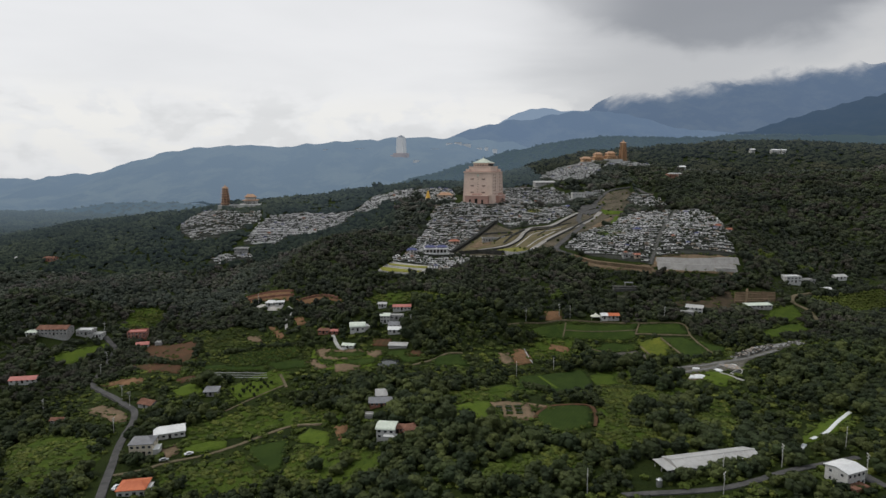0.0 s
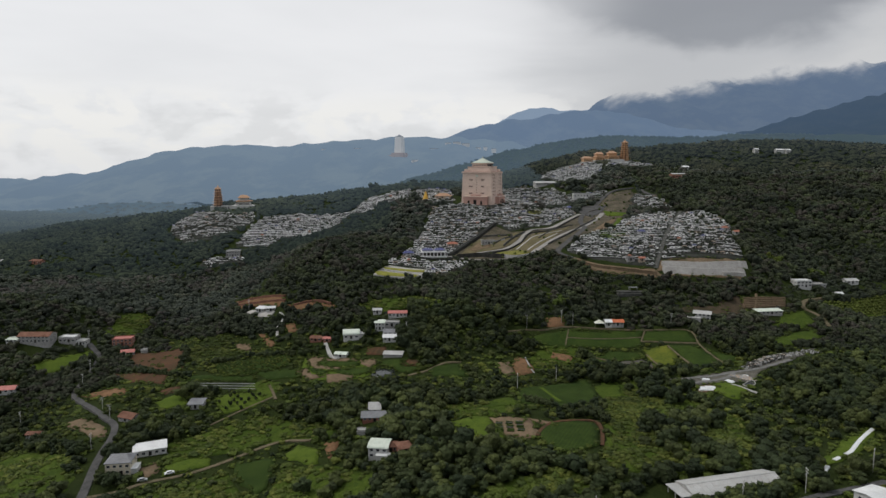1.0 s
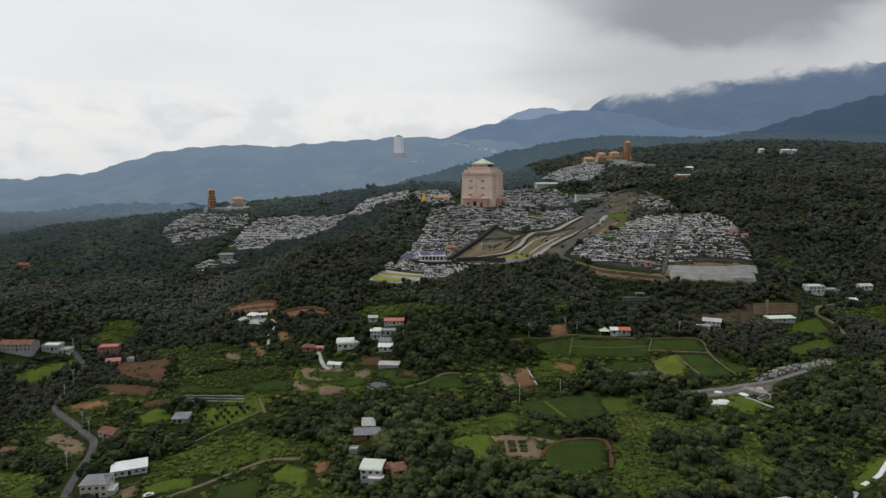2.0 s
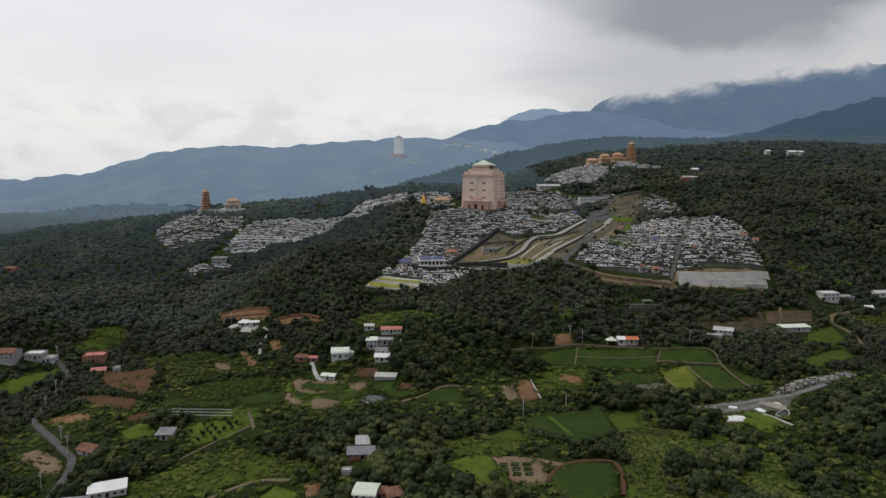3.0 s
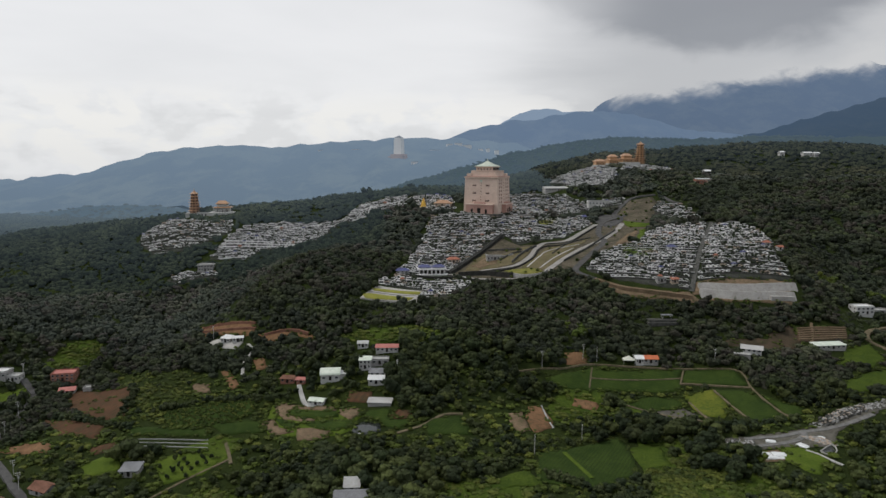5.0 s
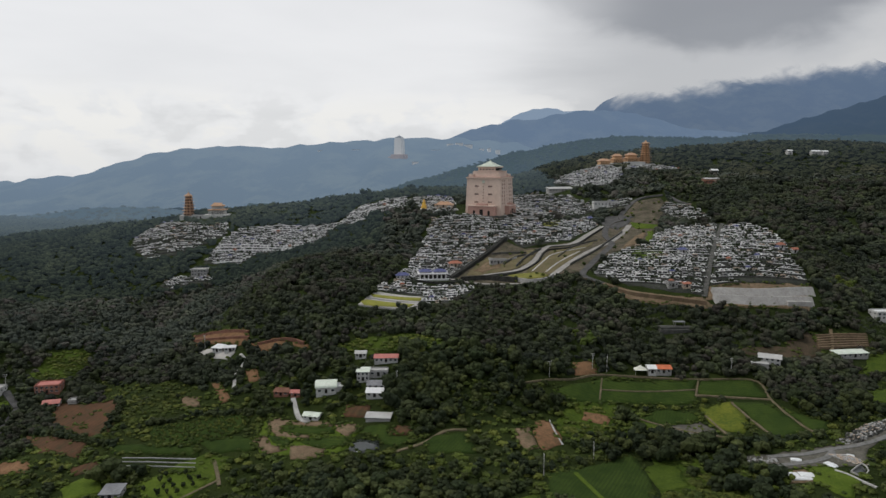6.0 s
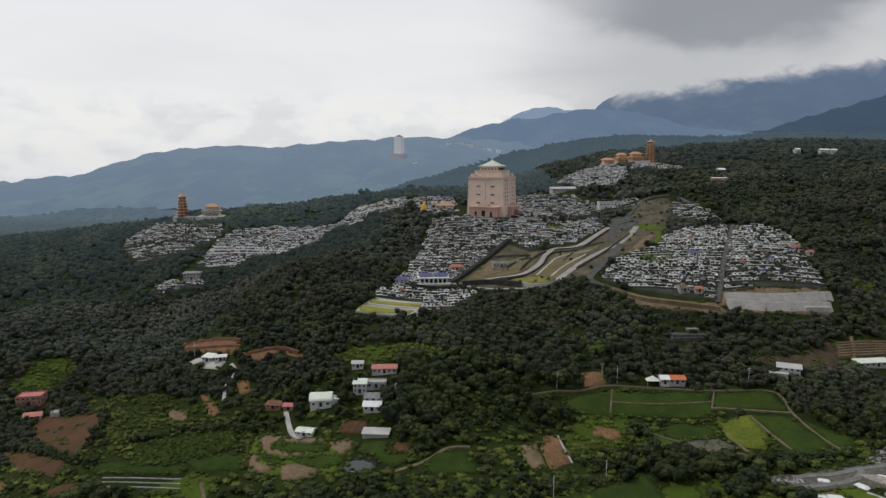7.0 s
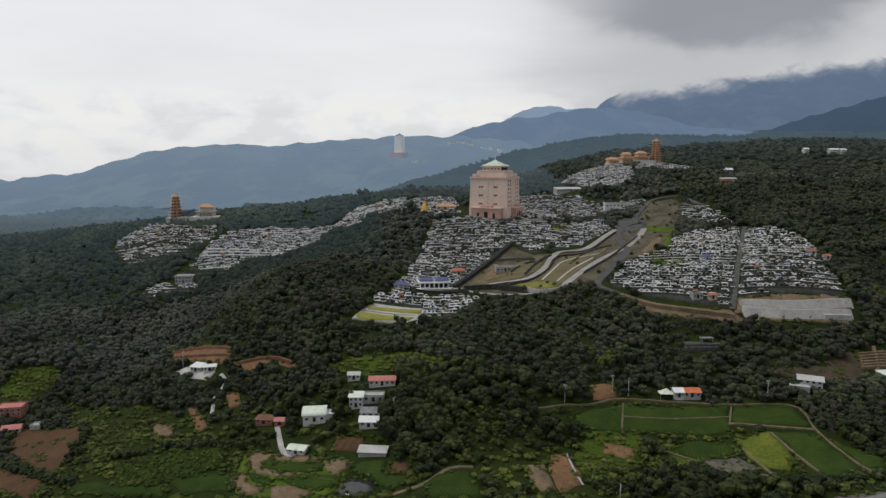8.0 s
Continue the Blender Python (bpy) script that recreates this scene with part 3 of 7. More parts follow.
def plateau_at(x, y):
    d = (plateau_points[:, 0] - x) ** 2 + (plateau_points[:, 1] - y) ** 2
    return float(plateau_points[np.argmin(d), 2])


# ---- trees ----
def crown_template(seed, radius, height, lumps, leaves, size, base, solid=(3, 5)):
    """A crown: uneven lumps round a middle, each a rough closed core under tilted leaf clumps. Returns triangles as n x 3 x 3."""
    rng = np.random.default_rng(seed)
    centres = [(rng.normal() * radius * 0.08, rng.normal() * radius * 0.08, base + height * 0.5, radius * (0.62 if lumps else 0.95))]
    for k in range(lumps):
        a, r = 2 * np.pi * (k + rng.uniform(0, 0.7)) / lumps, radius * rng.uniform(0.34, 0.66)
        h = rng.uniform(0.2, 0.85)
        centres.append((np.cos(a) * r, np.sin(a) * r, base + height * h, radius * rng.uniform(0.3, 0.5) * (1.15 - 0.5 * abs(h - 0.4))))
    squash = min(1.1, 0.72 * height / radius)
    weight = np.array([c[3] ** 2 for c in centres])
    share = np.maximum(5, leaves * weight / weight.sum()).astype(int)
    tris, facing = [], []
    rings, sides = solid
    for (cx, cy, cz, r), m in zip(centres, share):
        grid = []
        for i in range(rings + 1):
            th = np.pi * i / rings
            grid.append([(cx + r * np.sin(th) * np.cos(2 * np.pi * (j + 0.5 * (i % 2)) / sides) * rng.uniform(0.8, 1.03), cy + r * np.sin(th) * np.sin(2 * np.pi * (j + 0.5 * (i % 2)) / sides) * rng.uniform(0.8, 1.03),
                          cz + r * squash * np.cos(th) * rng.uniform(0.82, 1.0)) for j in range(sides)])
        for i in range(rings):
            for j in range(sides):
                p, q, t, u = grid[i][j], grid[i + 1][j], grid[i + 1][(j + 1) % sides], grid[i][(j + 1) % sides]
                if i < rings - 1:
                    tris.append((p, q, t))
                if i > 0:
                    tris.append((p, t, u))
        for k in range(len(facing), len(tris)):
            a, b, c = (np.array(q) for q in tris[k])
            out = [q - np.array([cx, cy, cz - 0.3 * r]) for q in (a, b, c)]
            if np.dot(np.cross(b - a, c - a), out[0] + out[1] + out[2]) < 0:
                tris[k], out = (tris[k][0], tris[k][2], tris[k][1]), [out[0], out[2], out[1]]
            facing.append([q / np.linalg.norm(q) for q in out])
        d = rng.normal(size=(m, 3))
        d[:, 2] = np.abs(d[:, 2]) - 0.18
        d /= np.linalg.norm(d, axis=1)[:, None]
        p = np.array([cx, cy, cz]) + d * (r * rng.uniform(0.9, 1.1, (m, 1))) * np.array([1, 1, squash])
        n = d * np.array([1, 1, 1.3]) + rng.normal(size=(m, 3)) * 0.33
        n /= np.linalg.norm(n, axis=1)[:, None]
        u = np.cross(n, rng.normal(size=(m, 3)))
        u /= np.linalg.norm(u, axis=1)[:, None]
        v = np.cross(n, u)
        s = size * rng.uniform(0.65, 1.4, (m, 1))
        tris += list(np.stack([p - u * s - v * s * 0.55, p + u * s * 0.95 - v * s * 0.6, p + u * s * 0.15 + v * s * 1.05], 1))
        soft = d * 0.8 + n * 0.2
        soft /= np.linalg.norm(soft, axis=1)[:, None]
        facing += list(np.repeat(soft[:, None, :], 3, 1))
    return np.array(tris), np.array(facing)


def crown_mesh(name, tris, facing, material):
    """Leaf triangles, shaded by the side of the crown on which they grow."""
    me = mesh_from(name, tris.reshape(-1, 3), np.arange(len(tris) * 3).reshape(-1, 3), material)
    length = np.linalg.norm(facing, axis=-1, keepdims=True)
    me.attributes.new("custom_normal", "FLOAT_VECTOR", "POINT").data.foreach_set("vector", (facing / length).astype(np.float32).ravel())
    return me


def wood(name, templates, places, material, label, trunk=None):
    """Many crowns in one mesh. places: rows of x, y, turn, width, height, tint, lift."""
    rng = np.random.default_rng(len(places))
    chunks, turned, tints = [], [], []
    for k, (x, y, z, turn, w, h, tint) in enumerate(places):
        t, n = templates[k % len(templates)]
        c, s = math.cos(turn), math.sin(turn)
        m = np.array([[c * w, -s * w, 0], [s * w, c * w, 0], [0, 0, h]])
        chunks.append(t @ m.T + np.array([x, y, z]))
        turned.append(n @ (m / np.array([[w * w, w * w, h * h]])).T)
        tints.append(np.full(len(t) * 3, tint, np.float32))
    tris = np.concatenate(chunks)
    me = crown_mesh(name, tris, np.concatenate(turned), material)
    me.attributes.new("tint", "FLOAT", "POINT").data.foreach_set("value", np.concatenate(tints))
    return tagged(new(name, me), label, "trees", kind="stuff")


NEAR_CROWNS = [crown_template(s, 3.7, 6.0, 5, 46, 0.45, 1.0, (3, 5)) for s in range(10)]
MID_CROWNS = [crown_template(50 + s, 3.8, 5.0, 4, 20, 0.5, 0.4, (3, 5)) for s in range(12)]
FAR_CROWNS = [crown_template(20 + s, 3.9, 4.8, 3, 10, 0.66, 0.4, (3, 5)) for s in range(12)]
COARSE_CROWNS = [crown_template(70 + s, 4.2, 4.4, 2, 8, 0.9, 0.4, (3, 4)) for s in range(8)]
TINY_CROWNS = [crown_template(110 + s, 4.2, 4.4, 1, 6, 0.9, 0.4, (2, 5)) for s in range(8)]
TUFTS = [crown_template(90 + s, 1.5, 1.5, 0, 16, 0.5, 0.0, (2, 4)) for s in range(5)]
BUSHES = [crown_template(40 + s, 1.5, 1.6, 0, 30, 0.42, 0.0, (3, 4)) for s in range(6)]


def tree_thing(seed):
    """A single tree: a tapered trunk with limbs and a crown of leaf clumps."""
    rng = random.Random(seed)
    root = new("tree")
    bm = bmesh.new()

    def limb(a, b, r0, r1):
        m = Matrix.Translation((a + b) / 2) @ (b - a).to_track_quat("Z", "Y").to_matrix().to_4x4()
        bmesh.ops.create_cone(bm, cap_ends=True, segments=7, radius1=r0, radius2=r1, depth=(b - a).length, matrix=m)
    top = Vector((rng.uniform(-0.3, 0.3), rng.uniform(-0.3, 0.3), 3.6))
    limb(Vector((0, 0, -1.0)), top, 0.32, 0.17)
    for k in range(5):
        a = k * 1.26 + rng.uniform(-0.3, 0.3)
        start = Vector((0, 0, -1)).lerp(top, rng.uniform(0.65, 1.0))
        limb(start, start + Vector((math.cos(a) * 1.8, math.sin(a) * 1.8, rng.uniform(1.0, 2.4))), 0.12, 0.04)
    me = bpy.data.meshes.new("trunk")
    bm.to_mesh(me)
    bm.free()
    me.materials.append(BARK)
    new("trunk", me).parent = root
    crown = new("crown", crown_mesh("crown", *NEAR_CROWNS[seed % len(NEAR_CROWNS)], VALLEY_LEAF))
    crown.parent = root
    return tagged(root, "broad-crowned dark green tree in the valley", "tree", "valley trees")


# ---- building helpers ----
class Shape:
    """Collects boxes and prisms, each with a material, into one mesh."""

    def __init__(self):
        self.v, self.f, self.m, self.mats, self.bits = [], [], [], [], []

    def put(self, verts, faces, mat):
        if mat not in self.mats:
            self.mats.append(mat)
        o, i = len(self.v), self.mats.index(mat)
        self.bits.append((verts, faces, mat))
        self.v += verts
        self.f += [tuple(o + k for k in f) for f in faces]
        self.m += [i] * len(faces)
        return self

    def box(self, x, y, z, w, d, h, mat, turn=0.0, top=1.0, top_d=None):
        """A box on (x, y, z), centred across, turned about its middle; top: how far the top narrows."""
        td = top if top_d is None else top_d
        c, s = math.cos(turn), math.sin(turn)
        vs = []
        for k, (a, b) in ((0, (1, 1)), (1, (top, td))):
            for sx, sy in ((-1, -1), (1, -1), (1, 1), (-1, 1)):
                px, py = sx * w / 2 * a, sy * d / 2 * b
                vs.append((x + c * px - s * py, y + s * px + c * py, z + k * h))
        return self.put(vs, [(3, 2, 1, 0), (4, 5, 6, 7), (0, 1, 5, 4), (1, 2, 6, 5), (2, 3, 7, 6), (3, 0, 4, 7)], mat)

    def gable(self, x, y, z, w, d, h, mat, turn=0.0, thick=0.18):
        """A pitched roof with its ridge along x, made of two slabs."""
        c, s = math.cos(turn), math.sin(turn)
        for side in (-1, 1):
            prof = [(side * d / 2, 0), (0, h), (0, h + thick), (side * d / 2, thick)]
            vs = [(x + c * ex - s * py, y + s * ex + c * py, z + pz) for ex in (-w / 2, w / 2) for py, pz in prof]
            fs = [(0, 1, 2, 3), (7, 6, 5, 4), (0, 4, 5, 1), (1, 5, 6, 2), (2, 6, 7, 3), (3, 7, 4, 0)]
            self.put(vs, [f[::side] for f in fs], mat)
        return self

    def gable_end(self, x, y, z, w, d, h, mat, turn=0.0):
        c, s = math.cos(turn), math.sin(turn)
        vs = [(x + c * ex - s * py, y + s * ex + c * py, z + pz) for ex in (-w / 2, w / 2) for py, pz in ((-d / 2, 0), (d / 2, 0), (0, h))]
        return self.put(vs, [(0, 2, 1), (3, 4, 5), (0, 1, 4, 3), (1, 2, 5, 4), (2, 0, 3, 5)], mat)

    def hip(self, x, y, z, w, d, h, mat, turn=0.0, ridge=0.35, eave=0.25, flare=0.12):
        """A hipped roof with a slightly flared, thick eave."""
        c, s = math.cos(turn), math.sin(turn)
        vs = []
        for k, pz in ((1.0, 0), (1.0, eave), (0.55, h * (0.45 - flare) + eave)):
            for sx, sy in ((-1, -1), (1, -1), (1, 1), (-1, 1)):
                rx = (ridge * w * (1 - k) + w * k) / 2
                vs.append((sx * rx, sy * d / 2 * k, pz))
        vs += [(-ridge * w / 2, 0, h), (ridge * w / 2, 0, h)]
        vs = [(x + c * a - s * b, y + s * a + c * b, z + e) for a, b, e in vs]
        fs = [(3, 2, 1, 0)]
        for o in (0, 4):
            fs += [(o + k, o + (k + 1) % 4, o + 4 + (k + 1) % 4, o + 4 + k) for k in range(4)]
        fs += [(8, 9, 13, 12), (9, 10, 13), (10, 11, 12, 13), (11, 8, 12)]
        return self.put(vs, fs, mat)

    def ring(self, x, y, z, r0, r1, h, mat, sides=8, turn=0.0):
        """A drum or cone frustum with closed ends."""
        vs = [(x + r * math.cos(turn + 2 * math.pi * k / sides), y + r * math.sin(turn + 2 * math.pi * k / sides), z + dz) for r, dz in ((r0, 0), (r1, h)) for k in range(sides)]
        fs = [tuple(range(sides))[::-1], tuple(range(sides, 2 * sides))]
        fs += [(k, (k + 1) % sides, sides + (k + 1) % sides, sides + k) for k in range(sides)]
        return self.put(vs, fs, mat)

    def mesh(self, name):
        me = bpy.data.meshes.new(name)
        me.from_pydata(self.v, [], self.f)
        me.update()
        for m in self.mats:
            me.materials.append(m)
        me.polygons.foreach_set("material_index", self.m)
        return me

    def on(self, parent, name, label=""):
        ob = new(name, self.mesh(name))
        ob.parent = parent
        return tagged(ob, label)


def thing(name, x, y, turn, label, category, group="", z=None, sink=0.0):
    """An empty at the base of a thing, turned about the vertical."""
    ob = new(name)
    ob.matrix_basis = pose(x, y, (ground_at(x, y) if z is None else z) - sink, 0, 0, turn)
    return tagged(ob, label, category, group)


def free_round(x, y, r):
    global taken
    taken |= (map_x - x) ** 2 + (map_y - y) ** 2 < r * r


GRANITE = surface("grey_granite", (0.26, 0.26, 0.255), (0.42, 0.42, 0.41), 0.5, 4.0, 0.7, 0.1, stain=(0.14, 0.145, 0.13), stain_amount=0.6)
WHITE_STONE = surface("white_stone", (0.74, 0.735, 0.72), (0.88, 0.875, 0.86), 0.25, 3.0, 0.7, 0.1, stain=(0.36, 0.35, 0.33), stain_amount=0.45)
BEIGE_STONE = surface("beige_stone", (0.36, 0.29, 0.22), (0.52, 0.42, 0.33), 0.4, 4.0, 0.7, 0.1, stain=(0.22, 0.18, 0.14), stain_amount=0.5)
# black gravestones, and the painted shade inside roofed graves
BLACK_STONE_AND_SHADE = surface("black_stone_and_shade", (0.02, 0.021, 0.023), (0.05, 0.05, 0.055), 0.6, 5.0, 0.45, 0.05)
BLUE_TILE = surface("blue_glazed_tile", (0.038, 0.045, 0.135), (0.07, 0.08, 0.2), 0.5, 3.0, 0.4, 0.3)
ORANGE_TILE = surface("orange_glazed_tile", (0.33, 0.185, 0.10), (0.43, 0.255, 0.145), 0.5, 3.0, 0.5, 0.3)
RED_TILE = surface("red_roof_tile", (0.26, 0.09, 0.055), (0.38, 0.15, 0.09), 0.4, 3.0, 0.7, 0.3, stain=(0.16, 0.08, 0.06), stain_amount=0.4)


# ---- cemetery ----
def tomb_shape(kind, stone, rng):
    """One grave on its terrace: forecourt, curved back wall with arms, gravestone, some with a small roofed shrine."""
    s = Shape()
    w = rng.uniform(4.0, 5.0)
    s.box(0, 1.6, -0.1, w, 3.2, 0.28, stone if rng.random() < 0.5 else GRANITE)
    if kind == 0:
        s.box(0, 3.0, 0.1, w, 0.4, 1.15, stone).box(0, 3.02, 1.25, w * 0.45, 0.45, 0.4, stone, top=0.6)
        for k in (-1, 1):
            s.box(k * w * 0.47, 2.2, 0.1, 0.3, 1.6, 0.7, stone).box(k * w * 0.47, 0.8, 0.1, 0.28, 1.4, 0.45, stone)
        s.box(0, 2.7, 0.1, 1.3, 0.25, 1.05, BLACK_STONE_AND_SHADE).box(0, 2.2, 0.1, 1.6, 0.6, 0.45, GRANITE)
    elif kind == 1:
        s.box(0, 2.9, 0.1, w * 0.85, 0.4, 1.7, stone)
        for k in (-1, 1):
            s.box(k * w * 0.38, 1.5, 0.1, 0.26, 0.26, 1.7, stone)
        s.box(0, 2.3, 1.8, w * 0.9, 1.5, 0.24, stone)
        # wide black slab paints the shade beneath the flat roof
        s.box(0, 2.62, 0.1, w * 0.75, 0.2, 1.3, BLACK_STONE_AND_SHADE)
    elif kind == 2:
        s.box(0, 3.0, 0.1, w, 0.3, 0.9, stone).box(0, 2.5, 0.1, 1.5, 0.5, 1.5, stone, top=0.85).box(0, 2.2, 0.25, 1.0, 0.12, 1.0, BLACK_STONE_AND_SHADE)
        s.box(-w * 0.42, 1.2, 0.1, 0.3, 2.3, 0.5, GRANITE).box(w * 0.42, 1.2, 0.1, 0.3, 2.3, 0.5, GRANITE)
    else:
        tile = BLUE_TILE if rng.random() < 0.45 else RED_TILE
        s.box(0, 2.3, 0.1, w * 0.7, 1.6, 2.0, stone).hip(0, 2.3, 2.1, w * 0.95, 2.6, 1.1, tile).box(0, 1.44, 0.1, 1.0, 0.14, 1.5, BLACK_STONE_AND_SHADE)
    s.v = [(0.86 * x, 0.84 * y, 1.05 * z) for x, y, z in s.v]
    s.bits = [([(0.86 * x, 0.84 * y, 1.05 * z) for x, y, z in verts], faces, mat) for verts, faces, mat in s.bits]
    return s


grave_rng = random.Random(11)
STONES = {"white": [WHITE_STONE] * 6 + [GRANITE] * 2, "mixed": [WHITE_STONE] * 7 + [GRANITE] * 2 + [BEIGE_STONE], "dark": [GRANITE] * 4 + [WHITE_STONE] * 6 + [BEIGE_STONE]}
TOMB_KINDS = [[tomb_shape(k, st, grave_rng) for k in (0, 1, 2, 1, 0, 1, 2, 0)] for st in (WHITE_STONE, GRANITE, BEIGE_STONE)]
ROOFED = [tomb_shape(3, st, grave_rng) for st in (WHITE_STONE, BEIGE_STONE, WHITE_STONE)]
hedge_places, tomb_spots = [], []


def graves(zone, row_gap, grave_gap, full, style):
    """Terraced rows of graves across a zone, facing down the slope."""
    rng = random.Random(len(zone) * 7 + int(zone[0][0]))
    row_gap, grave_gap = row_gap * 0.83, grave_gap * 0.88
    cx, cy = sum(p[0] for p in zone) / len(zone), sum(p[1] for p in zone) / len(zone)
    up = Vector((ground_at(cx + 15, cy) - ground_at(cx - 15, cy), ground_at(cx, cy + 15) - ground_at(cx, cy - 15)))
    up = up.normalized()
    up = Vector((max(-0.16, min(0.16, up.x * 0.4)), 1.0)).normalized()
    side = Vector((up.y, -up.x))
    turn = math.atan2(side.y, side.x)
    patch("grave_terrace", zone, GRAVE_GROUND, 0.12, 4.0, label="grey stone-paved terraced cemetery ground", category="terrace", free=2.5)
    reach = [((p[0] - cx) * side.x + (p[1] - cy) * side.y, (p[0] - cx) * up.x + (p[1] - cy) * up.y) for p in zone]
    u0, u1 = min(r[0] for r in reach), max(r[0] for r in reach)
    v0, v1 = min(r[1] for r in reach), max(r[1] for r in reach)
    walls, stuff = Shape(), Shape()
    v = v0 + 1.0
    while v < v1 - 1:
        us = np.arange(u0, u1, 2.5)
        bend = [1.6 * noise.noise(Vector((u * 0.03, v * 0.05, 2.0))) for u in us]
        xs, ys = cx + us * side.x + (v + np.array(bend)) * up.x, cy + us * side.y + (v + np.array(bend)) * up.y
        ok = inside(zone, xs, ys)
        wall_mat = rng.choice([DARK_STONE, DARK_STONE, DARK_STONE, DARK_STONE, WHITE_STONE if style == "white" else DARK_STONE])
        capped = True
        for k in range(len(us) - 1):
            if ok[k] and ok[k + 1]:
                x, y = (xs[k] + xs[k + 1]) / 2, (ys[k] + ys[k + 1]) / 2
                high = ground_at(x + up.x * 1.6, y + up.y * 1.6) + 0.25
                low = ground_at(x, y) - 0.6
                a = math.atan2(ys[k + 1] - ys[k], xs[k + 1] - xs[k])
                walls.box(x, y, low, 2.56, 0.45, high - low + 0.25, wall_mat, a)
                if rng.random() < 0.25:
                    capped = rng.random() < 0.45
                if capped:
                    walls.box(x, y, high + 0.25, 2.56, 0.55, 0.3, WHITE_STONE, a)
                if rng.random() < (0.35 if style == "white" else 0.6):
                    hedge_places.append((x + up.x * 0.9 + rng.uniform(-0.7, 0.7), y + up.y * 0.9, high - 0.1, rng.uniform(0, 6), rng.uniform(0.5, 1.1), rng.uniform(0.5, 1.15), rng.random()))
        u = u0 + rng.uniform(0, grave_gap)
        while u < u1:
            b = 1.6 * noise.noise(Vector((u * 0.03, v * 0.05, 2.0)))
            x, y = cx + u * side.x + (v + b) * up.x, cy + u * side.y + (v + b) * up.y
            if inside(zone, np.array([x]), np.array([y]))[0] and is_grave_free(x, y) and rng.random() < full:
                stone = rng.choice(STONES[style])
                row = TOMB_KINDS[(WHITE_STONE, GRANITE, BEIGE_STONE).index(stone)]
                s = rng.choice(ROOFED) if rng.random() < 0.022 else rng.choice(row)
                z = ground_at(x + up.x * 1.6, y + up.y * 1.6) + 0.25
                if y < 577 and len(tomb_spots) < 290 and style != "white" and abs(x) < 270:
                    tomb_spots.append((s, x + up.x * 0.3, y + up.y * 0.3, z, turn))
                else:
                    c, sn, g = math.cos(turn), math.sin(turn), rng.uniform(0.85, 1.1)
                    for mat_i, mat in enumerate(s.mats):
                        fs = [f for f, m in zip(s.f, s.m) if m == mat_i]
                        keep = sorted({k for f in fs for k in f})
                        where = {k: i for i, k in enumerate(keep)}
                        stuff.put([(x + up.x * 0.3 + g * (c * s.v[k][0] - sn * s.v[k][1]), y + up.y * 0.3 + g * (sn * s.v[k][0] + c * s.v[k][1]), z + g * s.v[k][2]) for k in keep],
                                  [tuple(where[k] for k in f) for f in fs], mat)
            u += grave_gap * rng.uniform(0.75, 1.15)
        v += row_gap * rng.uniform(0.92, 1.1)
    tagged(new("terrace_wall", walls.mesh("terrace_wall")), "low grey retaining walls of the grave terraces", "wall", kind="stuff")
    if stuff.v:
        tagged(new("tombs", stuff.mesh("tombs")), "rows of pale stone tombs on terraces", "tombs", kind="stuff")


def is_grave_free(x, y):
    if y < 572 and 100 < x < 170:
        return not paved[int((y - MAP_Y) / CELL), int((x - MAP_X) / CELL)]
    return not road_cells[min(max(int((y - MAP_Y) / CELL), 0), 599), min(max(int((x - MAP_X) / CELL), 0), 719)]



# ---- fields, yards and roads ----
patch("meadow", [(53, 436), (62, 450), (77, 458), (88, 454), (86, 442), (76, 428), (60, 420), (52, 420)], MEADOW, 0.2, label="bright green shrubby mound between fields", category="meadow", free=-1.0)
patch("meadow", [(86, 436), (97, 441), (110, 431), (111, 422), (84, 420)], MEADOW, 0.2, label="bright weedy field corner", category="meadow", free=-1.0)
patch("meadow", [(93, 411), (126, 396), (124, 356), (95, 345), (82, 355)], MEADOW, 0.2, label="bright overgrown meadow between fields", category="meadow", free=-1.0)
patch("meadow", [(-3, 342), (19, 345), (38, 326), (17, 321), (0, 325)], MEADOW, 0.2, label="bright weedy strip above the plots", category="meadow", free=-1.0)
patch("meadow", [(-137, 320), (-144, 339), (-106, 369), (-62, 345), (-53, 328), (-91, 337), (-119, 328)], MEADOW, 0.2, label="weedy slope with bright shrubs", category="meadow", free=-1.0)
patch("meadow", [(-79, 310), (-54, 301), (-28, 281), (-38, 261), (-58, 264), (-77, 279)], MEADOW, 0.2, label="bright shrubby clearing", category="meadow", free=-1.0)
patch("meadow", [(-137, 288), (-105, 311), (-95, 295), (-84, 277), (-98, 268), (-124, 265)], MEADOW, 0.2, label="shrubby clearing beside the track", category="meadow", free=-1.0)
patch("meadow", [(-139, 386), (-117, 411), (-101, 405), (-104, 388), (-125, 375)], MEADOW, 0.2, label="grassy weedy slope in the trees", category="meadow", free=-1.0)
patch("meadow", [(82, 355), (138, 344), (134, 282), (89, 260), (66, 276)], MEADOW, 0.25, label="bright overgrown meadow with scattered shrubs", category="meadow", free=-1.0)
patch("meadow", [(-243, 337), (-237, 351), (-184, 327), (-168, 291), (-182, 267), (-212, 288)], MEADOW, 0.2, label="overgrown meadow beside the road", category="meadow", free=-1.0)
patch("meadow", [(5, 248), (24, 259), (48, 263), (49, 256), (27, 242)], MEADOW, 0.2, label="bright grassy clearing between trees", category="meadow", free=-1.0)
patch("meadow", [(-68, 491), (-51, 498), (-11, 497), (-14, 487), (-48, 479)], MEADOW, 0.2, label="green clearing on the wooded slope", category="meadow", free=-1.0)
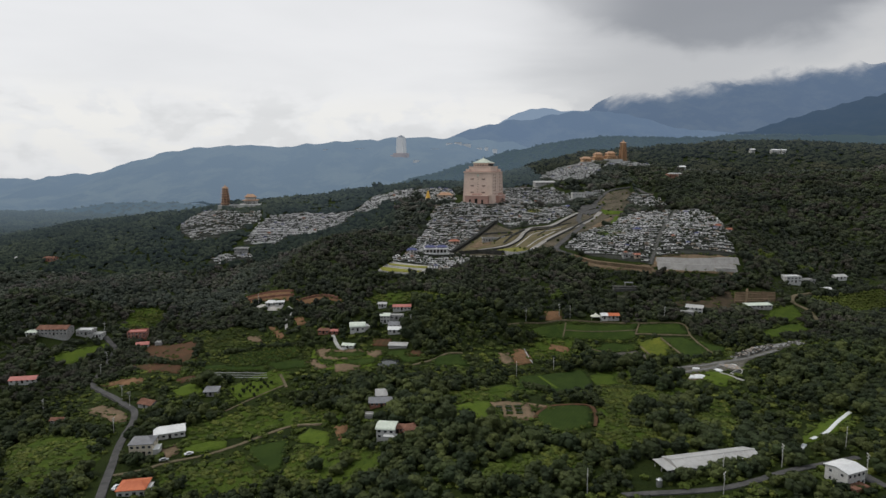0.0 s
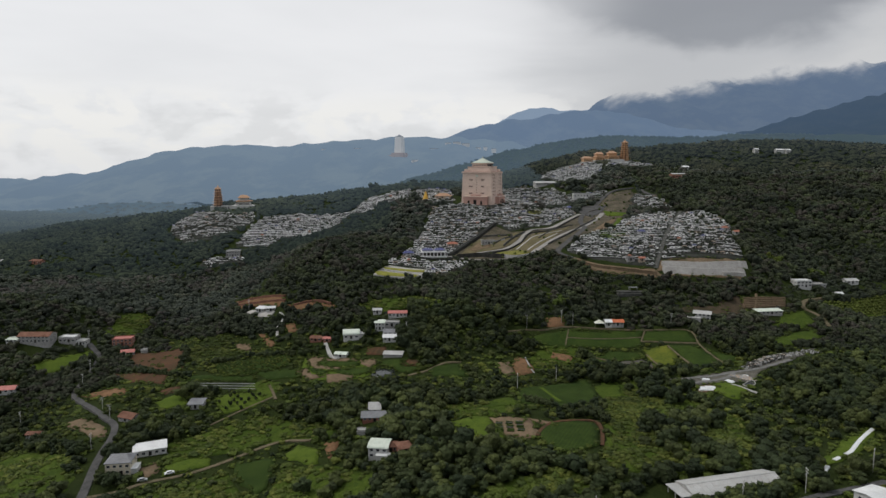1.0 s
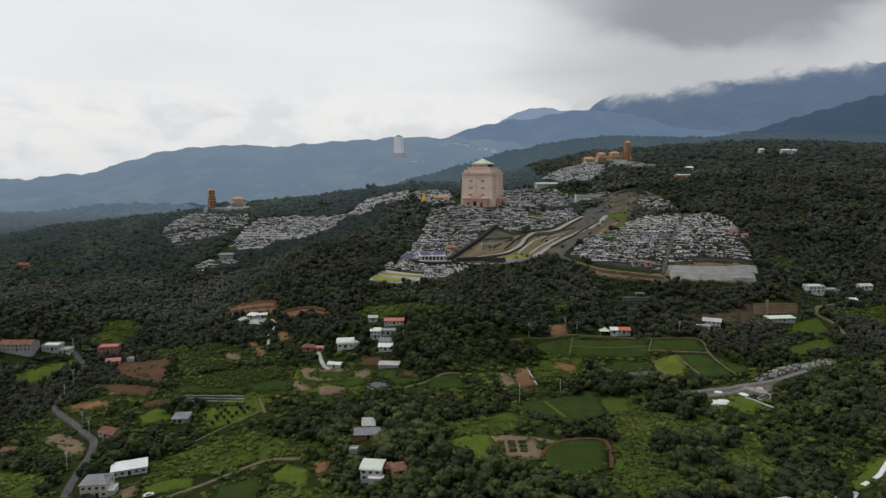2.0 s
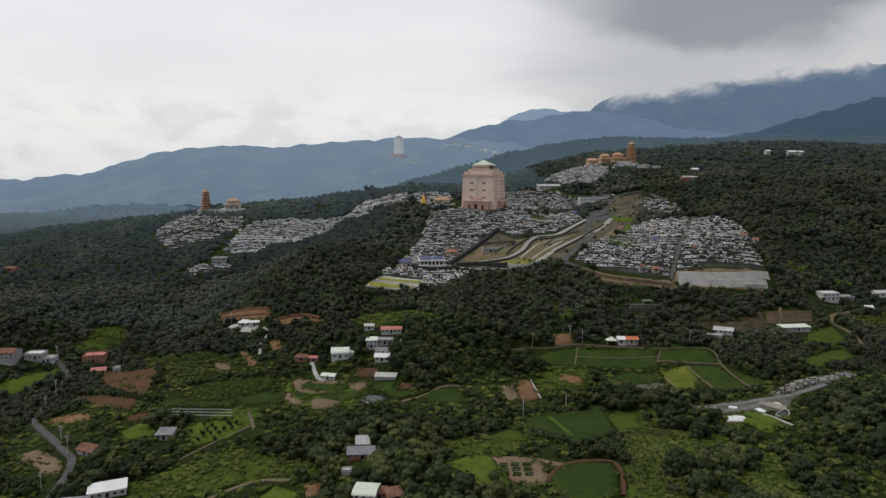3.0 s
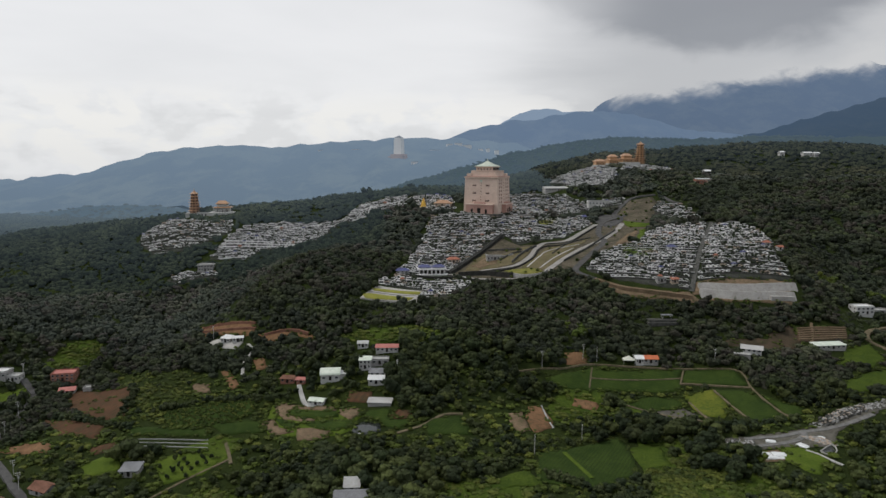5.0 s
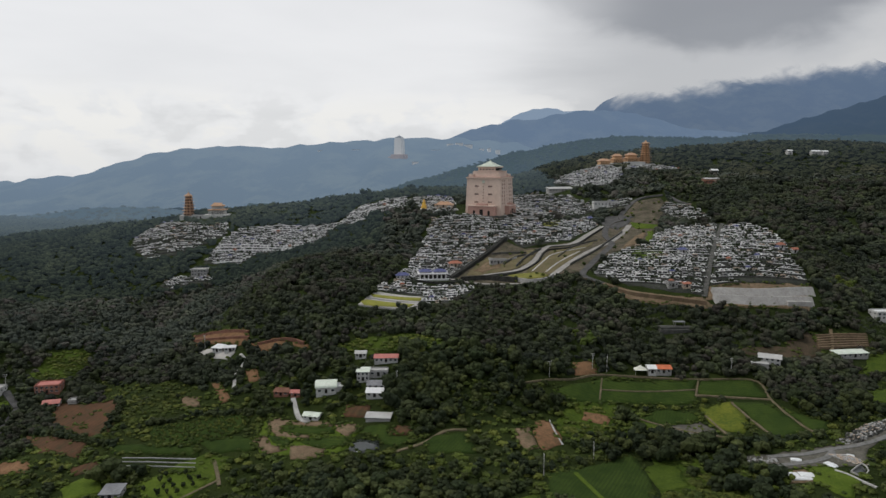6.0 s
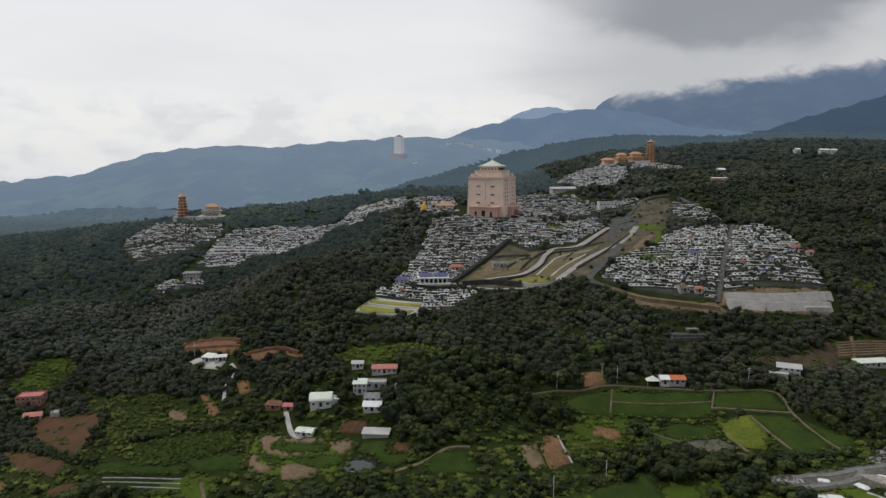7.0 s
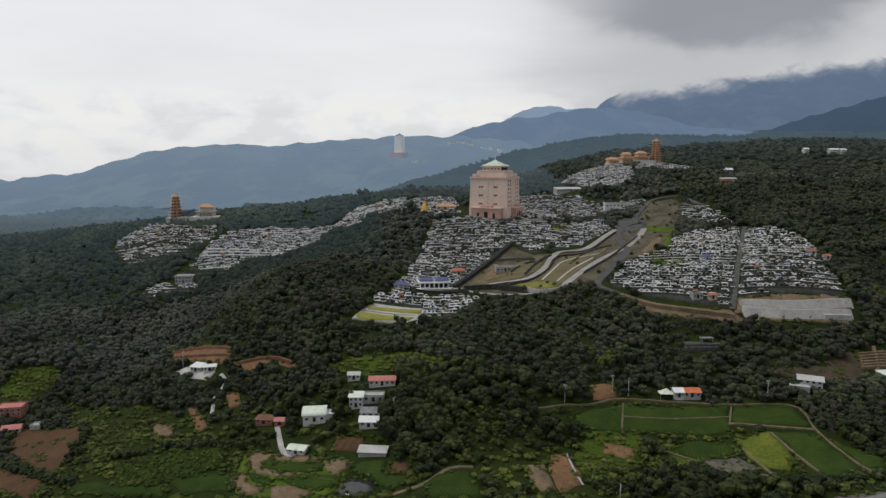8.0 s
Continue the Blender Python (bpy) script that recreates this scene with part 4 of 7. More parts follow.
patch("meadow", [(-264, 527), (-256, 556), (-245, 541), (-247, 522), (-258, 508)], MEADOW, 0.2, label="grassy clearing at the forest edge", category="meadow", free=-1.0)
patch("meadow", [(83, 391), (101, 397), (97, 370), (84, 362)], MEADOW, 0.3, label="bright green meadow", category="meadow")
patch("meadow", [(18, 343), (32, 355), (38, 337), (21, 335)], MEADOW, 0.3, label="bright green meadow strip", category="meadow")
patch("field", [(40, 300), (49, 311), (59, 314), (68, 314), (68, 303), (64, 286), (53, 279), (47, 279), (40, 289)], CROP, 0.6, label="rounded dark green crop field with a dirt rim", category="field")
patch("field", [(0, 320), (17, 321), (25, 293), (16, 295), (8, 305)], LAWN, 0.4, label="bright green grass field", category="field")
patch("soil", [(18, 320), (37, 318), (41, 298), (36, 293), (25, 297)], TAN_SOIL, 0.3, label="tan dirt plots with vegetable beds", category="soil")
patch("soil", [(37, 318), (52, 311), (48, 304), (42, 310)], TAN_SOIL, 0.3, label="bare dirt yard", category="soil")
patch("field", [(40, 375), (83, 405), (84, 381), (78, 354), (56, 337), (45, 338), (35, 343)], CROP, 0.5, label="large dark green crop field", category="field")
patch("field", [(55, 461), (83, 474), (136, 473), (132, 461), (131, 454), (92, 455), (65, 453)], PADDY, 0.4, label="wide terraced green paddy field", category="field")
patch("field", [(138, 472), (165, 470), (168, 453), (162, 453), (134, 461)], PADDY, 0.4, label="green paddy field beside the lane", category="field")
patch("field", [(129, 448), (147, 452), (147, 429), (139, 419), (132, 425), (129, 442)], YELLOW_CROP, 0.4, label="yellowing green crop field", category="field")
patch("field", [(148, 452), (165, 445), (167, 415), (155, 410), (151, 412)], PADDY, 0.4, label="long dark green paddy field", category="field")
patch("field", [(96, 442), (108, 449), (125, 446), (127, 437), (108, 434)], CROP, 0.4, label="green crop field", category="field")
patch("soil", [(106, 434), (126, 435), (129, 420), (124, 419), (111, 424)], GRAVEL, 0.35, label="bare greyish fallow plot", category="soil")
patch("field", [(168, 441), (172, 435), (180, 420), (175, 413), (169, 415)], PADDY, 0.4, label="green paddy strip", category="field")
patch("soil", [(68, 445), (82, 444), (78, 435), (66, 437)], ORANGE_SOIL, 0.35, label="orange dirt plot in the field", category="soil")
patch("field", [(-13, 402), (-5, 411), (6, 412), (11, 394), (-10, 394)], CROP, 0.45, label="dark green crop field with a dirt edge", category="field")
patch("soil", [(42, 430), (50, 434), (53, 412), (41, 404), (40, 418)], ORANGE_SOIL, 0.3, label="orange dirt plot", category="soil")
patch("soil", [(28, 421), (39, 426), (40, 406), (34, 399)], TAN_SOIL, 0.3, label="brown dirt yard", category="soil")
patch("soil", [(-180, 557), (-158, 541), (-134, 524), (-122, 507), (-134, 509), (-169, 533)], ORANGE_SOIL, 0.3, label="orange terraced soil bank", category="soil", wobble=2.0)
patch("soil", [(-123, 506), (-106, 505), (-99, 500), (-111, 494)], ORANGE_SOIL, 0.3, label="orange terraced soil bank", category="soil")
patch("soil", [(-96, 498), (-85, 495), (-84, 491), (-95, 494)], ORANGE_SOIL, 0.3, label="orange soil strip in the woods", category="soil")
patch("yard", [(-163, 519), (-154, 518), (-132, 502), (-134, 497), (-151, 506)], PALE_CONCRETE, 0.5, label="pale concrete yard", category="yard", wobble=0.5)
patch("soil", [(-119, 480), (-113, 481), (-107, 471), (-113, 468)], ORANGE_SOIL, 0.3, label="orange dirt slope", category="soil")
patch("soil", [(-136, 475), (-131, 474), (-119, 455), (-124, 453)], ORANGE_SOIL, 0.3, label="orange dirt track", category="soil")
patch("soil", [(-151, 466), (-139, 462), (-135, 454), (-146, 455)], TAN_SOIL, 0.3, label="tan dirt clearing", category="soil")
patch("soil", [(-242, 494), (-194, 485), (-174, 437), (-183, 432), (-222, 462)], RED_SOIL, 0.3, label="large reddish ploughed field", category="soil")
patch("soil", [(-232, 454), (-182, 429), (-177, 411), (-206, 425)], RED_SOIL, 0.3, label="reddish ploughed field", category="soil")
patch("soil", [(-237, 423), (-222, 424), (-203, 415), (-198, 404), (-216, 409)], ORANGE_SOIL, 0.3, label="orange soil strip", category="soil")
patch("soil", [(-222, 378), (-211, 380), (-184, 356), (-182, 349), (-192, 351)], TAN_SOIL, 0.3, label="tan clearing beside the road", category="soil")
patch("field", [(-299, 469), (-290, 479), (-266, 494), (-264, 487), (-276, 471), (-281, 463), (-294, 465)], LAWN, 0.4, label="light green grass field", category="field")
patch("field", [(-172, 386), (-160, 396), (-152, 382), (-165, 376)], LAWN, 0.3, label="green grass plot", category="field")
patch("field", [(-138, 388), (-126, 397), (-107, 390), (-112, 377), (-127, 371)], LAWN, 0.3, label="green garden lawn with young trees", category="field")
patch("soil", [(-176, 400), (-166, 407), (-161, 400), (-171, 395)], RED_SOIL, 0.3, label="small reddish soil plot", category="soil")
patch("field", [(-167, 421), (-123, 416), (-120, 409), (-162, 413)], CROP, 0.35, label="dark green vegetable strip", category="field")
strip("path", [(-110, 404), (-105, 394), (-101, 385)], 1.6, DIRT_PATH, "tan dirt path up to the beds", "path")
patch("soil", [(162, 497), (200, 503), (223, 517), (222, 505), (217, 493), (183, 489)], BROWN_SLOPE, 0.3, label="bare brown slope with dry shrubs", category="soil", wobble=3.0)
patch("soil", [(70, 484), (83, 488), (81, 478), (70, 475)], ORANGE_SOIL, 0.3, label="orange soil plot above the lane", category="soil")
patch("field", [(212, 447), (236, 466), (258, 476), (250, 455), (219, 435)], MEADOW, 0.25, label="bright grass slope beside the stone yard", category="field", wobble=2.5)
patch("soil", [(-148, 314), (-141, 323), (-137, 311), (-140, 305)], TAN_SOIL, 0.3, label="tan dirt plot behind the house", category="soil")
patch("field", [(-134, 307), (-137, 320), (-119, 327), (-115, 318)], LAWN, 0.3, label="green grass plot", category="field")
patch("field", [(-104, 319), (-93, 320), (-84, 321), (-80, 291), (-84, 288), (-98, 304)], CROP, 0.4, label="dark green vegetable field", category="field")
patch("field", [(-82, 321), (-74, 330), (-62, 318), (-59, 306), (-71, 310)], LAWN, 0.35, label="green grass field", category="field")
patch("soil", [(-63, 326), (-54, 322), (-55, 307)], ORANGE_SOIL, 0.3, label="orange dirt plot", category="soil")
patch("field", [(-95, 434), (-85, 433), (-63, 428), (-45, 422), (-44, 415), (-49, 410), (-47, 404), (-55, 400), (-77, 404), (-90, 408), (-96, 418)], LAWN, 0.2, label="weedy green ground round the terraces", category="field", wobble=1.2)
patch("soil", [(-77, 411), (-58, 405), (-58, 399), (-73, 400)], TAN_SOIL, 0.4, label="bare tan plot below the paddies", category="soil")
patch("soil", [(-96, 418), (-91, 421), (-86, 413), (-77, 408), (-86, 406), (-93, 413)], TAN_SOIL, 0.4, label="bare tan terrace edge", category="soil")
patch("soil", [(-92, 436), (-83, 432), (-58, 426), (-58, 423), (-82, 428), (-85, 423), (-69, 417), (-69, 415), (-76, 415), (-86, 420), (-92, 428)], TAN_SOIL, 0.42, label="tan dirt bank between paddies", category="soil")
patch("soil", [(-57, 424), (-46, 422), (-45, 417), (-50, 413), (-56, 418)], TAN_SOIL, 0.4, label="bare tan plot beside the paddy", category="soil")
patch("field", [(-83, 427), (-58, 422), (-56, 416), (-66, 417), (-83, 422)], PADDY, 0.7, label="green terraced vegetable field", category="field", wobble=0.7)
patch("field", [(-90, 421), (-85, 419), (-76, 413), (-79, 410), (-86, 415)], PADDY, 0.6, label="green terraced vegetable field", category="field", wobble=0.7)
patch("field", [(-74, 415), (-50, 413), (-47, 407), (-56, 404), (-69, 410)], PADDY, 0.6, label="green terraced vegetable field", category="field", wobble=0.7)
patch("field", [(-44, 416), (-40, 421), (-30, 420), (-30, 412), (-14, 406), (-26, 401), (-32, 404), (-35, 409)], PADDY, 0.35, label="green vegetable field beside the pond", category="field")
patch("soil", [(-29, 413), (-27, 419), (-20, 418), (-19, 410), (-25, 411)], RED_SOIL, 0.4, label="reddish bare soil plot", category="soil")
patch("field", [(-123, 419), (-105, 422), (-94, 419), (-93, 410), (-114, 410)], CROP, 0.4, label="dark green crop field", category="field")
patch("yard", [(127, 398), (142, 397), (160, 396), (176, 399), (187, 407), (204, 418), (233, 431), (229, 420), (206, 407), (186, 393), (172, 379), (160, 378), (150, 382), (131, 383)], GRAVEL, 0.25, label="grey gravel stone yard", category="yard", wobble=1.5)
strip("yard_road", [(139, 394), (148, 393), (155, 392), (164, 393.5), (175, 394), (184, 396), (194, 400), (206, 406.5)], 2.6, YARD_CONCRETE, "pale concrete drive through the stone yard", "road", 0.5)
strip("yard_road", [(131, 385), (145, 385), (153, 385), (161, 387), (166, 392)], 2.6, YARD_CONCRETE, "grey concrete drive of the stone yard", "road", 0.5)
patch("field", [(149, 381), (157, 380), (161, 374), (162, 365), (152, 354), (146, 366)], LAWN, 0.35, label="bright green grass plot below the yard", category="field")
patch("soil", [(135, 379), (150, 379), (152, 369), (136, 370)], TAN_SOIL, 0.3, label="tan soil under pale sheets", category="soil", wobble=0.6)
patch("basin", [(163, 373), (170, 378), (169, 373), (165, 370)], WATER, 0.3, label="small dark water basin", category="basin", wobble=0.2)
strip("path", [(158, 376), (161, 371), (162.5, 366), (165, 360)], 1.0, CONCRETE, "curved concrete kerb path", "path", 0.5)
patch("field", [(143, 262), (149, 272), (176, 298), (193, 308), (188, 298), (167, 278)], LAWN, 0.3, label="bright green grass slope", category="field")
patch("field", [(290, 528), (362, 544), (334, 499), (294, 510)], MEADOW, 0.2, label="green orchard floor", category="field", free=-1.0)
patch("soil", [(222, 515), (262, 527), (254, 509), (217, 500)], BROWN_SLOPE, 0.3, label="orange terraced soil bank", category="soil")
patch("field", [(249, 501), (268, 510), (268, 491), (250, 476), (230, 478)], MEADOW, 0.3, label="green grass clearing", category="field")
patch("soil", [(-55, 439), (-42, 438), (-40, 427), (-54, 430)], RED_SOIL, 0.5, label="red soil bank below the houses", category="soil")
patch("pond", [(-49, 408), (-43, 410), (-34, 407), (-33, 400), (-41, 398), (-47, 401)], WATER, 0.15, label="small dark pond", category="pond", wobble=0.2)
patch("field", [(-156, 435), (-108, 442), (-102, 429), (-115, 420), (-141, 417)], CROP, 0.5, label="dark green bean field", category="field")
patch("bank", [(0, 598), (18, 626), (43, 656), (58, 638), (75, 639), (100, 649), (136, 715), (165, 748), (182, 774), (205, 774), (205, 748), (187, 714), (153, 632), (119, 606), (93, 578), (71, 576), (54, 570), (27, 579)], BANK, 0.1, 4.0, label="bare grassy banks between the cemetery roads", category="bank")
strip("road", [(-259, 489), (-253, 460), (-246, 431), (-228, 408), (-210, 389), (-195, 373), (-184, 362), (-178, 348), (-175, 334)], 3.6, ASPHALT, "grey asphalt country road", "road", free=0.8)
strip("road", [(-175, 334), (-170, 316), (-162, 294), (-155, 275), (-147, 254)], 3.8, ASPHALT, "grey asphalt country road", "road", free=4.0)
strip("road", [(-274, 501), (-259, 489)], 4.0, ASPHALT, "grey asphalt country road", "road")
strip("path", [(-158, 282), (-147, 290), (-138, 301), (-122, 311), (-90, 335), (-69, 332)], 2.2, DIRT_PATH, "narrow farm track", "path")
strip("path", [(-130, 359), (-118, 374), (-103, 389)], 1.2, DIRT_PATH, "narrow farm path", "path")
strip("path", [(39, 462), (54, 468), (67, 471), (83, 477), (110, 477), (136, 474), (165, 471), (169, 462), (167, 451), (168, 416), (172, 408)], 1.15, DIRT_PATH, "pale lane along the fields", "path")
strip("path", [(131, 460), (138, 459), (167, 450)], 1.6, DIRT_PATH, "field path", "path")
strip("path", [(96, 442), (110, 432), (132, 417)], 1.4, DIRT_PATH, "field path", "path")
strip("path", [(130, 441), (133, 416)], 1.4, DIRT_PATH, "field path", "path")
strip("path", [(147, 451), (151, 411)], 1.4, DIRT_PATH, "field path", "path")
strip("path", [(-26, 396), (-13, 403), (-3, 414), (7, 416)], 1.8, DIRT_PATH, "curved dirt path", "path")
strip("path", [(-127, 498), (-122, 490), (-124, 480), (-121, 466)], 1.8, CONCRETE, "concrete access path", "path")
strip("path", [(-84, 450), (-77, 433), (-71, 428)], 2.2, CONCRETE, "concrete driveway", "path")
strip("road", [(62, 226), (94, 227), (112, 232), (128, 239), (145, 244), (161, 249)], 2.9, ASPHALT, "asphalt road beside the warehouse", "road")
strip("road", [(153, 233), (155, 223)], 4.5, ASPHALT, "asphalt road", "road")
strip("path", [(309, 539), (298, 535), (277, 525), (270, 514), (276, 503), (272, 482)], 3.5, DIRT_PATH, "pale winding lane", "path")
strip("path", [(49, 434), (52, 411)], 0.8, GRANITE, "concrete ditch path", "path")
strip("road", [(136, 715), (99, 646), (75, 637), (63, 613), (48, 598), (25, 599), (5, 596), (-1, 599)], 5, ROAD_CONCRETE, "pale concrete cemetery road", "road", sides=DARK_STONE)
strip("road", [(3, 596), (27, 578), (55, 568), (69, 572)], 4.5, ROAD_CONCRETE, "pale concrete cemetery road", "road", sides=DARK_STONE)
strip("road", [(71, 578), (90, 601), (123, 639), (143, 677), (161, 716)], 5, ROAD_CONCRETE, "concrete cemetery road", "road", sides=DARK_STONE)
strip("road", [(159, 734), (143, 721), (130, 676), (125, 632), (101, 590), (92, 576), (93, 568), (103, 558)], 5, ASPHALT, "grey cemetery road", "road", sides=BANK)
strip("road", [(103, 558), (118, 548), (136, 543), (164, 537)], 5, TAN_SOIL, "tan dirt road below the graves", "road", sides=TAN_SOIL)
strip("path", [(233, 687), (165, 542)], 3.2, DARK_STONE, "dark stone stairway between the terraces", "path")
strip("road", [(215, 771), (220, 755), (227, 747)], 5, ASPHALT, "asphalt cemetery road", "road")
strip("road", [(209, 778), (183, 777), (162, 749), (159, 734)], 5, ASPHALT, "asphalt cemetery road", "road")
strip("path", [(32, 566), (40, 575)], 2.5, PALE_CONCRETE, "pale concrete ramp", "path")
patch("bank", [(9, 604), (26, 631), (44, 625), (60, 635), (70, 636), (59, 611), (48, 602), (25, 602)], DRY_GRASS, 0.3, label="dry brown grass bank", category="bank")
patch("bank", [(48, 584), (64, 606), (77, 627), (105, 636), (124, 660), (91, 606), (72, 581)], DRY_GRASS, 0.3, label="dry brown grass bank with pale paths", category="bank")
patch("soil", [(128, 614), (150, 662), (169, 694), (150, 634)], TAN_SOIL, 0.3, label="bare tan soil", category="soil")
patch("field", [(151, 633), (170, 687), (176, 690), (156, 631)], LAWN, 0.3, label="bright green grass bank", category="bank")
patch("field", [(137, 610), (156, 599), (154, 593), (132, 599)], LAWN, 0.3, label="green lawn", category="lawn")
patch("field", [(163, 725), (186, 705), (180, 695), (162, 703)], LAWN, 0.3, label="green lawn", category="lawn")
patch("field", [(79, 698), (99, 721), (93, 695), (79, 686)], LIME_LAWN, 0.3, label="yellow-green lawn", category="lawn")
patch("soil", [(172, 552), (246, 566), (235, 544), (223, 541), (165, 540)], TAN_SOIL, 0.3, label="tan soil shelf below the graves", category="soil")

road_cells = taken.copy()
graves([(-19, 705), (4, 709), (47, 708), (75, 705), (130, 749), (132, 716), (96, 652), (56, 640), (46, 659), (27, 635), (0, 599), (-27, 596), (-42, 569), (-41, 597), (-30, 637), (-23, 672)], 6.0, 5.0, 0.92, "mixed")
graves([(-54, 560), (-43, 579), (-2, 588), (16, 575), (8, 557), (-9, 538), (-19, 543), (-19, 561)], 6.2, 5.2, 0.9, "mixed")
graves([(99, 571), (120, 603), (151, 623), (171, 668), (194, 688), (218, 681), (231, 688), (166, 544), (151, 547), (119, 555)], 6.4, 5.0, 0.95, "mixed")
graves([(228, 672), (252, 677), (259, 653), (260, 630), (249, 597), (250, 582), (247, 567), (173, 553)], 6.4, 5.0, 0.9, "dark")
graves([(196, 745), (206, 759), (224, 745), (232, 717), (229, 696), (202, 712)], 5.5, 5.4, 0.8, "mixed")
graves([(49, 717), (60, 864), (94, 868), (131, 836), (137, 811), (146, 776), (122, 760), (77, 716)], 7.0, 5.4, 0.75, "dark")
graves([(140, 797), (180, 785), (175, 764), (141, 777)], 6, 5.4, 0.8, "mixed")
graves([(-44, 789), (-3, 815), (3, 746), (3, 717), (-17, 717), (-34, 749)], 6, 5.5, 0.7, "mixed")
graves([(119, 911), (158, 984), (205, 1033), (221, 995), (191, 856), (172, 842), (142, 867)], 6.2, 5, 0.85, "white")
graves([(229, 1014), (281, 1040), (315, 1010), (263, 940), (226, 952)], 6, 5, 0.8, "white")
graves([(-115, 773), (-101, 805), (-70, 807), (-47, 805), (-43, 753), (-76, 764), (-91, 757)], 6.2, 5, 0.85, "white")
graves([(-223, 736), (-215, 764), (-179, 791), (-134, 786), (-110, 772), (-126, 748), (-151, 724), (-180, 718), (-193, 698), (-226, 703)], 6.0, 4.4, 0.97, "white")
graves([(-318, 756), (-322, 781), (-312, 814), (-244, 771), (-227, 779), (-223, 750), (-239, 732), (-250, 722), (-288, 725)], 6.4, 5, 0.8, "mixed")
graves([(-256, 678), (-248, 686), (-216, 683), (-210, 674), (-242, 667)], 6, 5, 0.8, "mixed")


def place_tombs():
    made = {}
    for s, x, y, z, turn in tomb_spots:
        key = id(s)
        m = Matrix.LocRotScale((x, y, z), Euler((0, 0, turn)), None)
        if key not in made:
            root = new("tomb")
            for i, (verts, faces, mat) in enumerate(s.bits):
                name = "paving" if i == 0 else {"black_stone_and_shade": "headstone", "blue_glazed_tile": "roof", "red_roof_tile": "roof"}.get(mat.name, "wall")
                Shape().put(verts, faces, mat).on(root, name)
            root.matrix_basis = m
            tagged(root, "pale stone tomb with low walls on its terrace", "tomb", "cemetery tombs")
            made[key] = root
        else:
            copy_thing(made[key], m)


place_tombs()
HEDGE = [crown_template(80 + s, 1.4, 1.5, 0, 16, 0.5, 0.0, (3, 4)) for s in range(4)]
wood("grave_hedges", HEDGE, hedge_places, HEDGE_LEAF, "dark clipped shrubs between the graves")


# ---- building materials ----
PINK = surface("pink_stone_cladding", (0.57, 0.44, 0.365), (0.67, 0.525, 0.44), 0.12, 1.5, 0.75, 0.1, stain=(0.5, 0.38, 0.315), stain_amount=0.5)
DEEP_PINK = surface("deep_pink_stone", (0.38, 0.225, 0.18), (0.47, 0.285, 0.235), 0.2, 1.5, 0.75, 0.1)
GREEN_ROOF = surface("pale_green_roof", (0.40, 0.45, 0.37), (0.52, 0.57, 0.48), 0.3, 2.0, 0.6, 0.1)
CREAM = surface("cream_render", (0.58, 0.52, 0.40), (0.70, 0.64, 0.51), 0.25, 2.0, 0.85, 0.1, stain=(0.40, 0.36, 0.29), stain_amount=0.5)
WHITE_WALL = surface("white_render", (0.42, 0.42, 0.405), (0.57, 0.57, 0.55), 0.25, 2.0, 0.85, 0.1, stain=(0.42, 0.41, 0.38), stain_amount=0.5)
GREY_WALL = surface("grey_render", (0.28, 0.275, 0.265), (0.40, 0.395, 0.38), 0.25, 2.0, 0.85, 0.1, stain=(0.18, 0.175, 0.16), stain_amount=0.5)
BRICK_WALL = surface("brick_red_wall", (0.26, 0.12, 0.085), (0.36, 0.18, 0.13), 0.4, 3.0, 0.85, 0.3, stain=(0.17, 0.09, 0.07), stain_amount=0.4)
RUSSET_WALL = surface("russet_render", (0.36, 0.235, 0.17), (0.45, 0.30, 0.22), 0.3, 2.0, 0.8, 0.1)
ORANGE_WALL = surface("orange_render", (0.50, 0.31, 0.17), (0.60, 0.38, 0.22), 0.2, 2.0, 0.8, 0.1)
GREY_ROOF = surface("grey_sheet_roof", (0.14, 0.145, 0.155), (0.21, 0.215, 0.225), 0.2, 2.0, 0.6, 0.2, stain=(0.10, 0.095, 0.09), stain_amount=0.5)
PALE_ROOF = surface("pale_sheet_roof", (0.33, 0.33, 0.32), (0.45, 0.45, 0.435), 0.15, 2.0, 0.6, 0.2, stain=(0.32, 0.30, 0.27), stain_amount=0.6)
WHITE_ROOF = surface("white_sheet_roof", (0.56, 0.57, 0.565), (0.70, 0.71, 0.70), 0.15, 2.0, 0.55, 0.15, stain=(0.5, 0.49, 0.46), stain_amount=0.4)
MINT_ROOF = surface("mint_sheet_roof", (0.48, 0.54, 0.45), (0.62, 0.67, 0.58), 0.15, 2.0, 0.55, 0.15, stain=(0.36, 0.38, 0.32), stain_amount=0.5)
SALMON_ROOF = surface("salmon_sheet_roof", (0.36, 0.12, 0.1), (0.48, 0.18, 0.15), 0.2, 1.2, 0.7, 0.2, contrast=0.8, stain=(0.24, 0.11, 0.09), stain_amount=0.6)
BROWN_ROOF = surface("brown_old_roof", (0.13, 0.065, 0.045), (0.23, 0.12, 0.085), 0.3, 3.0, 0.85, 0.4, stain=(0.08, 0.06, 0.045), stain_amount=0.5)
FLAME_ROOF = surface("orange_red_roof", (0.42, 0.105, 0.04), (0.54, 0.16, 0.065), 0.3, 3.0, 0.7, 0.3, stain=(0.34, 0.08, 0.04), stain_amount=0.4)
GLASS = surface("dark_window_glass", (0.02, 0.025, 0.03), (0.035, 0.04, 0.048), 0.5, 2.0, 0.08, 0.0)
FRAME = surface("window_frame", (0.45, 0.45, 0.44), (0.58, 0.58, 0.57), 1.0, 5.0, 0.5, 0.0)
DARK = surface("dark_recess", (0.018, 0.017, 0.016), (0.035, 0.033, 0.03), 0.6, 4.0, 0.9, 0.1)
